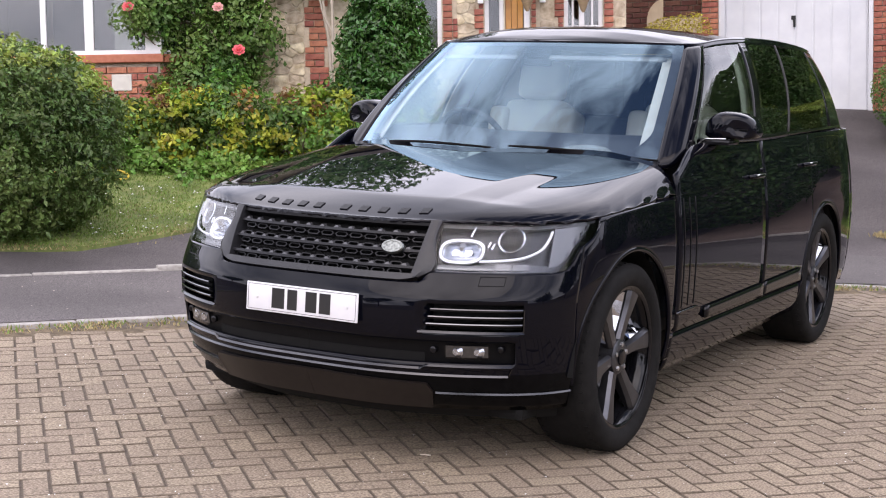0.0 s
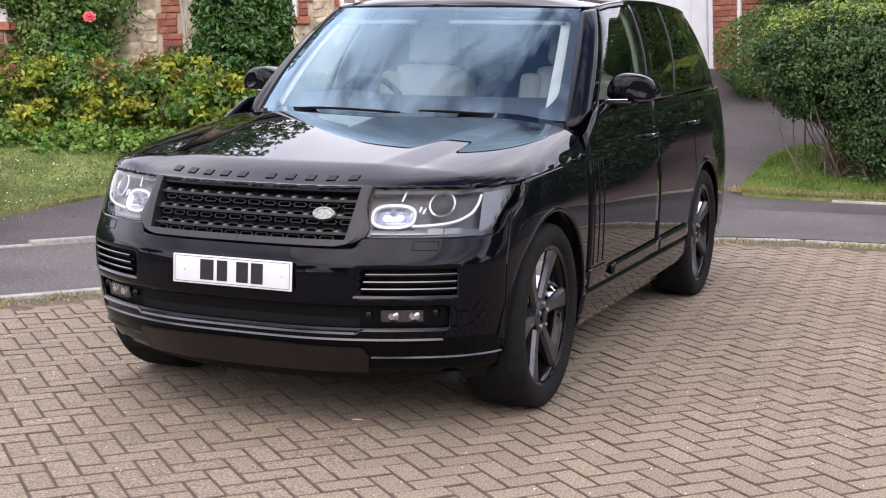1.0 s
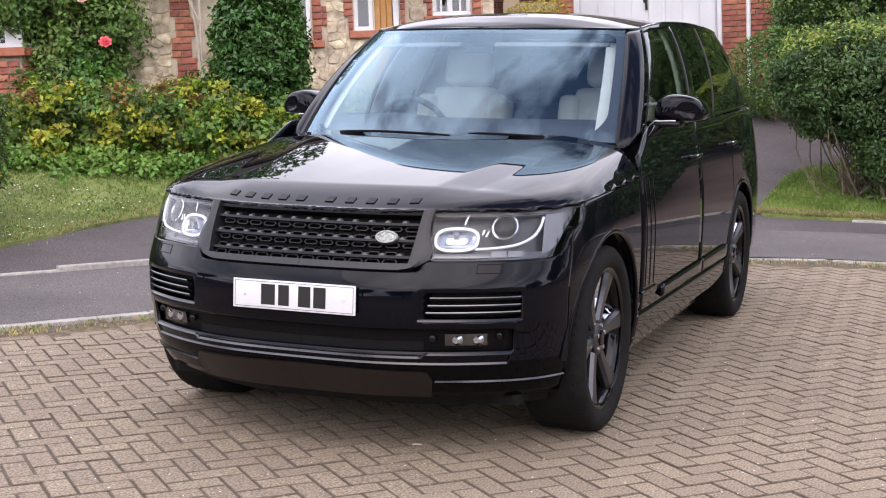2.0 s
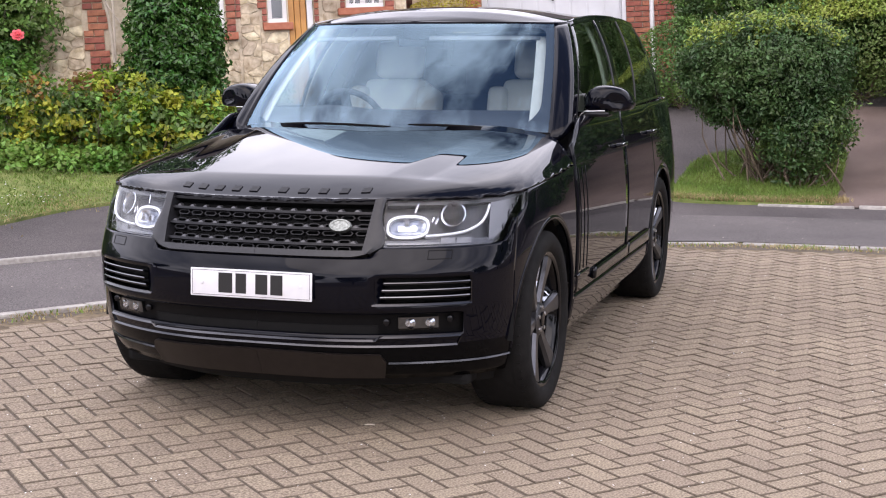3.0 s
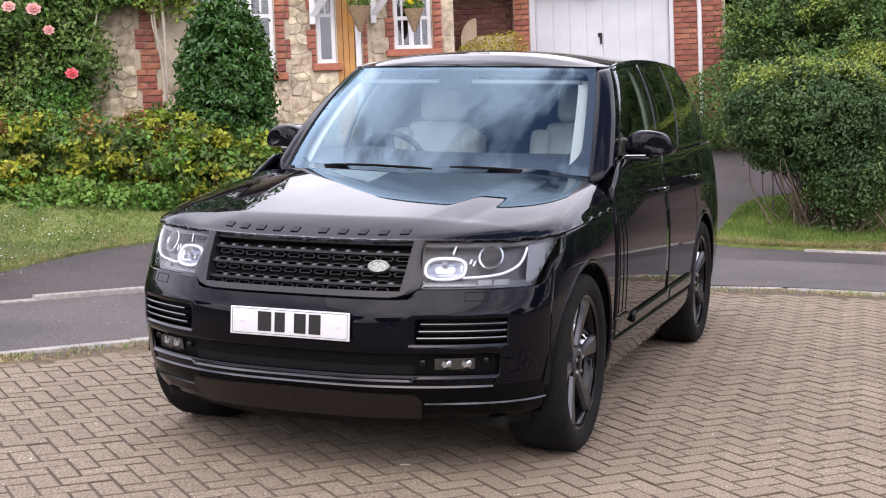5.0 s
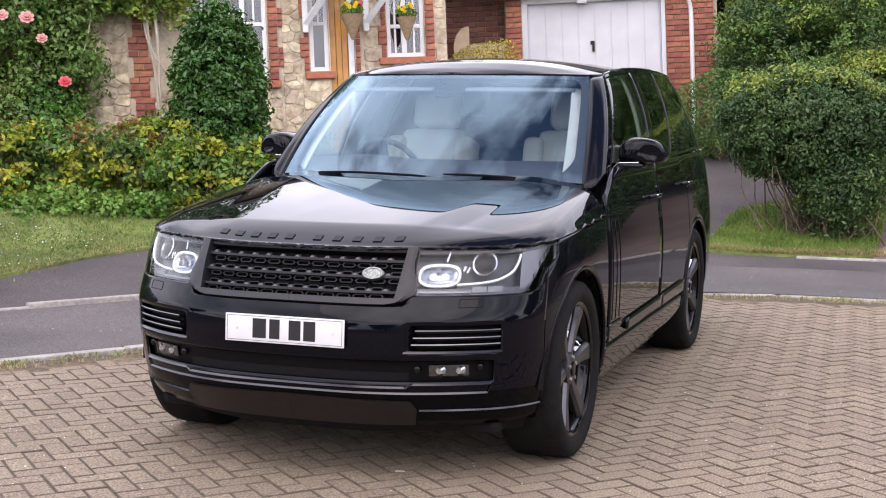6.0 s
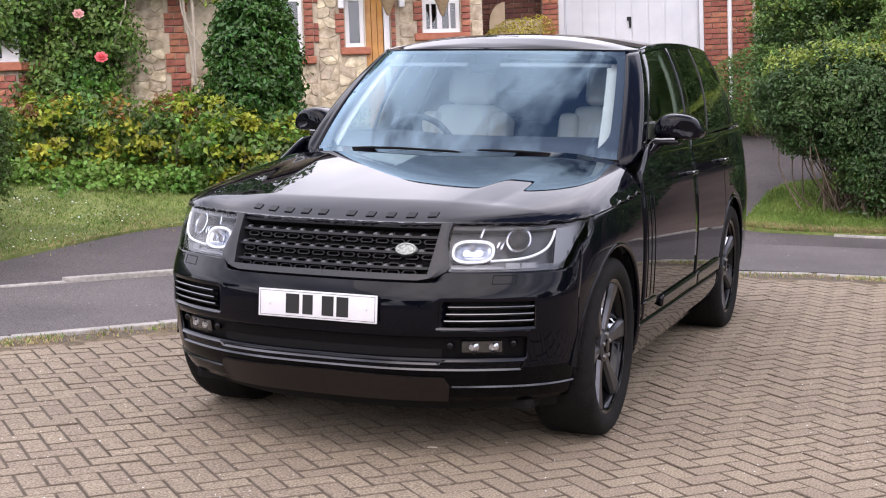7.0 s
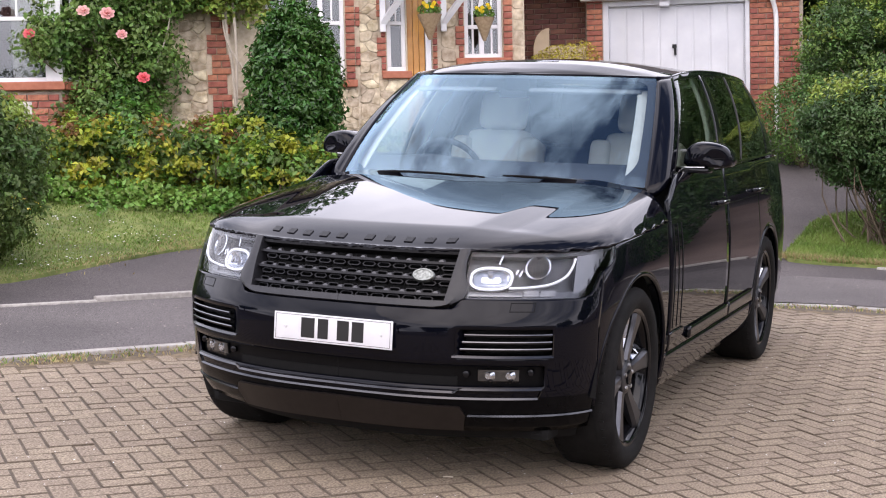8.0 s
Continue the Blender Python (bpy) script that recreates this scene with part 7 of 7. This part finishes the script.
def rose_bloom(parent, c, r, mat):
    """A full bloom: rings of cupped petals round a tight heart."""
    v, f = [], []
    c = np.array(c, float)
    face = np.array((0.1, -0.85, 0.5))
    face /= np.linalg.norm(face)
    a = np.cross(face, (0, 0, 1))
    a /= np.linalg.norm(a)
    b = np.cross(a, face)
    for ring, (n, rad, lift, wid) in enumerate(((5, 0.25, 0.55, 0.5), (6, 0.55, 0.42, 0.6), (7, 0.9, 0.1, 0.62))):
        for k in range(n):
            w = 2 * math.pi * k / n + ring * 0.5
            u = math.cos(w) * a + math.sin(w) * b
            t = -math.sin(w) * a + math.cos(w) * b
            o = len(v)
            v += [c + r * 0.1 * u, c + r * (rad * 0.75 * u + wid * 0.6 * t + lift * 0.7 * face), c + r * (rad * 1.05 * u + 0.18 * t + lift * face), c + r * (rad * 1.05 * u - 0.18 * t + lift * face),
                  c + r * (rad * 0.75 * u - wid * 0.6 * t + lift * 0.7 * face)]
            f += [(o, o + 1, o + 2), (o, o + 2, o + 3), (o, o + 3, o + 4)]
    ob = link_mesh("bloom", v, f, mat, parent, smooth=True)
    bm = bmesh.new()
    bm.from_mesh(ob.data)
    bmesh.ops.remove_doubles(bm, verts=bm.verts[:], dist=r * 0.16)
    bm.to_mesh(ob.data)
    bm.free()
    return ob


# blooms: place along the front, depth and height in house space
for s, y, z, r, mat in ((-0.92, -0.80, 2.27, 0.075, PETAL_RED), (-1.27, -0.85, 2.95, 0.085, PETAL_PINK), (-1.52, -0.85, 2.98, 0.075, PETAL_PINK), (-1.13, -0.82, 2.73, 0.065, PETAL_PINK),
                        (-2.08, -0.90, 2.74, 0.07, PETAL_RED), (-2.45, -0.95, 3.05, 0.09, PETAL_PINK), (-1.62, -0.82, 3.45, 0.07, PETAL_PINK), (-0.98, -0.8, 3.18, 0.07, PETAL_PINK)):
    rose_bloom(roses, (s + 1.05, y + 0.45, z - 1.25), r, mat)
p, d = crown_points(rng, 260, (-1.02, -0.42, 1.38), (0.22, 0.12, 0.22), inner=0.2)
leaf_cloud("foliage", p, d, 0.055, LEAF_ROSE, roses, rng, 0.6)
tube("cane", catmull([(-0.8, -0.2, 1.1), (-0.98, -0.38, 1.3), (-1.04, -0.43, 1.5)], 8), 0.007, BARK, roses, sides=5)

# planting bed before the house: golden shrubs with red tips and low ground cover
bed_line = catmull([(-7.2, 4.2), (-6.3, 4.95), (-5.55, 5.55), (-4.95, 5.98), (-4.3, 6.5), (-3.9, 6.9)], 30)
rng = np.random.default_rng(71)
for k in range(9):
    q = bed_line[int(k * 29 / 8)]
    x, y = q[0] - 0.22 + rng.uniform(-0.1, 0.1), q[1] + 0.45 + rng.uniform(-0.1, 0.1)
    bush("bed_shrub", x, y, (0.42, 0.36), (0.48, 0.50, 0.56, 0.72, 0.80, 0.84, 0.86, 0.82, 0.74)[k], 3800, 0.065, ((LEAF_SPIREA, 0.42, ""), (LEAF_HEDGE, 0.25, ""), (LEAF_IVY, 0.33, ""), (LEAF_RED, 0.03, "top")), "golden-leaved shrub with reddish tips in the bed", 80 + k, low_gap=0.0, stems=5,
         lump=0.45, aspect=0.6, clump=(95, 0.055))["group"] = "shrubs in the bed"
for x, y, h in ((-4.52, 6.32, 0.80), (-4.12, 6.62, 0.70), (-3.82, 6.98, 0.62)):
    bush("bed_shrub", x, y, (0.36, 0.30), h, 3000, 0.065, ((LEAF_SPIREA, 0.42, ""), (LEAF_HEDGE, 0.25, ""), (LEAF_IVY, 0.33, "")), "low golden-leaved shrub before the evergreen", int(900 - x * 10), low_gap=0.0, stems=5,
         lump=0.45, aspect=0.6, clump=(80, 0.055))["group"] = "shrubs in the bed"
cover = thing("ground_cover", label="bright leafy ground cover along the lawn edge", category="ground cover", kind="stuff")
pts, outs = [], []
for q in bed_line:
    n = 520
    c = q + rng.normal(0, 0.15, (n, 2)) + np.array((-0.06, 0.10))
    head = rng.integers(0, 40, n)
    c = c[head] + rng.normal(0, 0.035, (n, 2))
    z = ground_z(c[:, 0], c[:, 1]) + (rng.uniform(0.04, 0.34, 40) * (0.4 + 0.6 * rng.random()))[head] + rng.normal(0, 0.025, n)
    pts.append(np.column_stack([c, z]))
    o = np.tile(np.array((0.3, -0.6, 0.6)), (n, 1))
    outs.append(o)
leaf_cloud("foliage", np.concatenate(pts), np.concatenate(outs), 0.055, LEAF_IVY, cover, rng, 0.75)
q = np.array(bed_line)
soil = sheet("bed_soil", np.linspace(-9, -3.4, 24), np.linspace(3.4, 8.2, 22), lambda x, y, d: 0 * x + 0.045, SOIL, keep=lambda x, y: y > np.interp(x, q[:, 0], q[:, 1]) - 0.02 and
             (y - 7.75) * math.cos(radians(30)) - (x + 5.85) * math.sin(radians(30)) < 0, label="dark soil of the planting bed", category="soil")

# flowers in the baskets
for (root, h), reds in zip(BASKETS, (0.35, 0.1)):
    rng = np.random.default_rng(90 + int(reds * 10))
    p, d = crown_points(rng, 220, (0, 0, h + 0.06), (0.13, 0.13, 0.08), inner=0.3)
    leaf_cloud("foliage", p, d, 0.045, LEAF_IVY, root, rng, 0.6)
    for k in range(11):
        w = rng.uniform(0, 2 * math.pi)
        c = (0.12 * math.cos(w) * rng.uniform(0.3, 1), 0.12 * math.sin(w) - 0.03, h + rng.uniform(0.06, 0.14))
        rose_bloom(root, c, 0.026, PETAL_RED if c[0] > 0.02 and rng.random() < reds * 2 else PETAL_YELLOW)

# lawns, verge weeds
near_lawn = [(x, y) for x, y in LAWN_LEFT if x > -8.2]
grass("grass", 42000, scatter_in([(-7.6, 1.2)] + near_lawn[6:] + [(-7.2, 4.6)]), 0.032, BLADE, "short mown grass with worn patches", 3)
grass("grass", 22000, scatter_in(LAWN_RIGHT), 0.05, BLADE, "rough grass under the bush", 4)


def kerb_foot(u0, u1, d0, d1):
    def place(rng, n):
        u = rng.uniform(u0, u1, n)
        clump = np.abs(np.sin(u * 2.3) * np.sin(u * 5.1 + 1)) 
        u = u[rng.random(n) < 0.25 + 0.75 * clump]
        q = np.array([along(w, rng.uniform(d0, d1))[:2] for w in u])
        return q[:, 0], q[:, 1]
    return place


grass("weeds", 5200, kerb_foot(14, 42, -0.22, -0.01), 0.026, BLADE, "small green weeds along the kerb foot", 5)
grass("dry_weeds", 15000, kerb_foot(14, 42, -0.25, -0.01), 0.018, STRAW, "dry grass and litter along the kerb foot", 6)
front_edge = catmull([(1.85, 8.18), (1.7, 8.10), (1.5, 8.04), (0.62, 7.95), (0.28, 8.04)], 60)


def lawn_foot(rng, n):
    k = rng.integers(0, 60, n)
    return front_edge[k, 0] + rng.normal(0, 0.08, n), front_edge[k, 1] + np.abs(rng.normal(0.02, 0.12, n))


grass("dry_grass", 9000, lawn_foot, 0.04, STRAW, "dry straw-coloured grass at the lawn edge", 7)

# trees across the road, behind the camera, mirrored in the paintwork
for k, (x, y, h, r) in enumerate(((-14, -22, 5.5, 3.2), (-5, -27, 6.5, 3.6), (4, -29, 5.0, 3.4), (13, -25, 6.5, 3.8), (21, -15, 6.0, 3.6), (23, -4, 5.5, 3.4), (20, 4.5, 5.0, 2.8), (-20, -11, 5.5, 3.0))):
    tree("tree", x, y, h, r, 9000, 0.30, 140 + k, trunk=1.2, label="broad leafy tree across the road")

# worn straw along the lawns, daisies, a length of hose
def left_lawn_foot(rng, n):
    k = rng.integers(8, 39, n)
    q = np.array(LAWN_LEFT)[k] + (np.array(LAWN_LEFT)[k + 1] - np.array(LAWN_LEFT)[k]) * rng.random(n)[:, None]
    return q[:, 0] - np.abs(rng.normal(0.02, 0.12, n)), q[:, 1] + rng.normal(0.0, 0.05, n)


grass("dry_grass", 7000, left_lawn_foot, 0.022, STRAW, "dry straw-coloured grass at the worn lawn edge", 8)


def worn_patches(rng, n):
    heads = np.array([(-5.3, 4.4), (-4.9, 3.5), (-5.9, 4.3), (-4.75, 4.9), (-5.3, 3.9), (-6.2, 4.0)])
    q = heads[rng.integers(0, len(heads), n)] + rng.normal(0, 0.22, (n, 2))
    return q[:, 0], q[:, 1]


grass("dry_grass", 2500, worn_patches, 0.02, STRAW, "dry worn patches in the mown lawn", 9)
rng = np.random.default_rng(12)
daisies = thing("daisies", label="tiny white daisies scattered in the lawn", category="flowers", kind="stuff")
qs = np.column_stack([rng.uniform(-5.9, -4.65, 150), rng.uniform(2.9, 5.0, 150)])
qs = qs[qs[:, 1] < np.interp(qs[:, 0], bed_line[:, 0], bed_line[:, 1]) - 0.15]
pts = np.column_stack([qs, ground_z(qs[:, 0], qs[:, 1]) + 0.05])
leaf_cloud("petals", pts, np.tile((0.0, -0.3, 1.0), (len(pts), 1)), 0.018, UPVC, daisies, rng, aspect=1.0, jitter=0.2)
hose_line = [(-6.6, 4.2), (-6.35, 4.25), (-6.15, 4.42), (-6.06, 4.62), (-6.2, 4.75), (-6.45, 4.7)]
hose = thing("garden_hose", label="thin yellow garden hose lying on the lawn", category="hose")
tube("hose", [(x, y, gz(x, y) + 0.055) for x, y in catmull(hose_line, 40)], 0.011, HOSE, hose, sides=7)
rng = np.random.default_rng(14)
litter = thing("leaf_litter", label="pale blossom petals and grit on the pavement", category="litter", kind="stuff")
us = rng.uniform(15, 40, 420)
qs = np.array([along(u, d)[:2] for u, d in zip(us, rng.uniform(0.2, 1.7, 420))])
pts = np.column_stack([qs, ground_z(qs[:, 0], qs[:, 1]) + 0.008])
leaf_cloud("specks", pts, np.tile((0.0, 0.0, 1.0), (len(pts), 1)), 0.014, PALE_CANE, litter, rng, aspect=0.8, jitter=0.1)


# ---------------------------------------------------------------- block paving in herringbone
PW, TURN = 0.1, radians(48)


def paver_cells(i0, i1, j0, j1):
    """Centres and turns of the blocks of a 2:1 herringbone."""
    a, b = np.meshgrid(np.arange(i0, i1), np.arange(j0, j1))
    k = (a - b) % 4
    flat, tall = k == 0, k == 3
    x = np.concatenate([(a[flat] + 1.0), (a[tall] + 0.5)]) * PW
    y = np.concatenate([(b[flat] + 0.5), (b[tall] + 1.0)]) * PW
    w = np.concatenate([np.zeros(flat.sum()), np.full(tall.sum(), math.pi / 2)])
    return x * math.cos(TURN) - y * math.sin(TURN), x * math.sin(TURN) + y * math.cos(TURN), w + TURN


px, py, pw = paver_cells(-190, 190, -230, 190)
near_box = (px > -11) & (px < 15) & (py > -11) & (py < 6.4)
px, py, pw = px[near_box], py[near_box], pw[near_box]
pd = kerb_distance(px, py)
ok = pd < -0.20
px, py, pw = px[ok], py[ok], pw[ok]
pz = ground_z(px, py, np.full(len(px), -1.0))
single = (px > 0.55) & (px < 2.95) & (py > -2.55) & (py < -0.10)
prng = np.random.default_rng(9)
# outline of a block: chamfered top, sides down into the joint
HX, HY, CH, DEEP = 0.0958, 0.0458, 0.0035, 0.02
local = np.array([(sx * (HX - CH), sy * (HY - CH), 0.0) for sx, sy in ((-1, -1), (1, -1), (1, 1), (-1, 1))]
                 + [(sx * HX, sy * HY, -CH * 0.7) for sx, sy in ((-1, -1), (1, -1), (1, 1), (-1, 1))]
                 + [(sx * HX, sy * HY, -DEEP) for sx, sy in ((-1, -1), (1, -1), (1, 1), (-1, 1))])
quads = [(0, 1, 2, 3)] + [(k, k + 4, (k + 1) % 4 + 4, (k + 1) % 4) for k in range(4)] + [(k + 4, k + 8, (k + 1) % 4 + 8, (k + 1) % 4 + 4) for k in range(4)]
level3 = np.array(LEVEL.to_3x3())
road = thing("road", label="buff concrete block paving laid in herringbone", category="road", kind="structure")


def paver_rest(mask, name):
    n = int(mask.sum())
    c, s = np.cos(pw[mask]), np.sin(pw[mask])
    tip = prng.normal(0, 0.006, (n, 2))
    v = np.empty((n, 12, 3))
    v[:, :, 0] = c[:, None] * local[:, 0] - s[:, None] * local[:, 1]
    v[:, :, 1] = s[:, None] * local[:, 0] + c[:, None] * local[:, 1]
    v[:, :, 2] = local[:, 2] + v[:, :, 0] * tip[:, :1] + v[:, :, 1] * tip[:, 1:]
    v = v @ level3.T
    v += np.stack([px[mask], py[mask], pz[mask] + prng.normal(0, 0.0012, n)], 1)[:, None, :]
    me = bpy.data.meshes.new(name)
    me.vertices.add(n * 12)
    me.vertices.foreach_set("co", v.astype(np.float32).ravel())
    q = (np.array(quads)[None] + (np.arange(n) * 12)[:, None, None]).reshape(-1)
    me.loops.add(len(q))
    me.loops.foreach_set("vertex_index", q.astype(np.int32))
    me.polygons.add(len(q) // 4)
    me.polygons.foreach_set("loop_start", np.arange(0, len(q), 4, dtype=np.int32))
    me.update(calc_edges=True)
    me.shade_flat()
    me.materials.append(PAVER_JOINED)
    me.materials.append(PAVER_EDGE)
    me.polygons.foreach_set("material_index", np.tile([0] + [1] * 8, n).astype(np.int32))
    ob = new(name, me)
    ob.parent = road
    return tagged(ob, kind="stuff")


paver_rest(~single, "paver_field")
bm = bmesh.new()
vs = [bm.verts.new(p) for p in local]
for q in quads:
    bm.faces.new([vs[k] for k in q])
paver_me = bpy.data.meshes.new("paver")
bm.to_mesh(paver_me)
bm.free()
paver_me.materials.append(PAVER)
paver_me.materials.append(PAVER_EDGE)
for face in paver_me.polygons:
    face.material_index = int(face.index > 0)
lev = LEVEL.copy()
for k in np.nonzero(single)[0]:
    ob = new("paver", paver_me)
    ob.parent = road
    ob.matrix_basis = Matrix.Translation((px[k], py[k], pz[k] + prng.normal(0, 0.0012))) @ lev @ pose(0, 0, 0, prng.normal(0, 0.35), prng.normal(0, 0.35), math.degrees(pw[k]))
# pale grit and petals strewn over the blocks
grit = thing("grit", label="pale specks of grit and petals on the paving", category="litter", kind="stuff")
gx, gy = prng.uniform(-4, 7, 2600), prng.uniform(-4.2, 5.4, 2600)
near = kerb_distance(gx, gy) < -0.3
gx, gy = gx[near], gy[near]
leaf_cloud("specks", np.column_stack([gx, gy, ground_z(gx, gy, np.full(len(gx), -1.0)) + 0.004]), np.tile((0.0, 0.0, 1.0), (len(gx), 1)), 0.0085, UPVC, grit, prng, aspect=0.8, jitter=0.1)
# a short pale twig on the blocks
twig = thing("twig", LEVEL @ pose(0.346, -0.536, 0.004, 0, 0, 20), "short pale twig lying on the paving", "twig")
tube("stick", [(-0.02, 0, 0), (0.0, 0.001, 0.001), (0.022, -0.002, 0)], 0.0035, PALE_CANE, twig, sides=6)
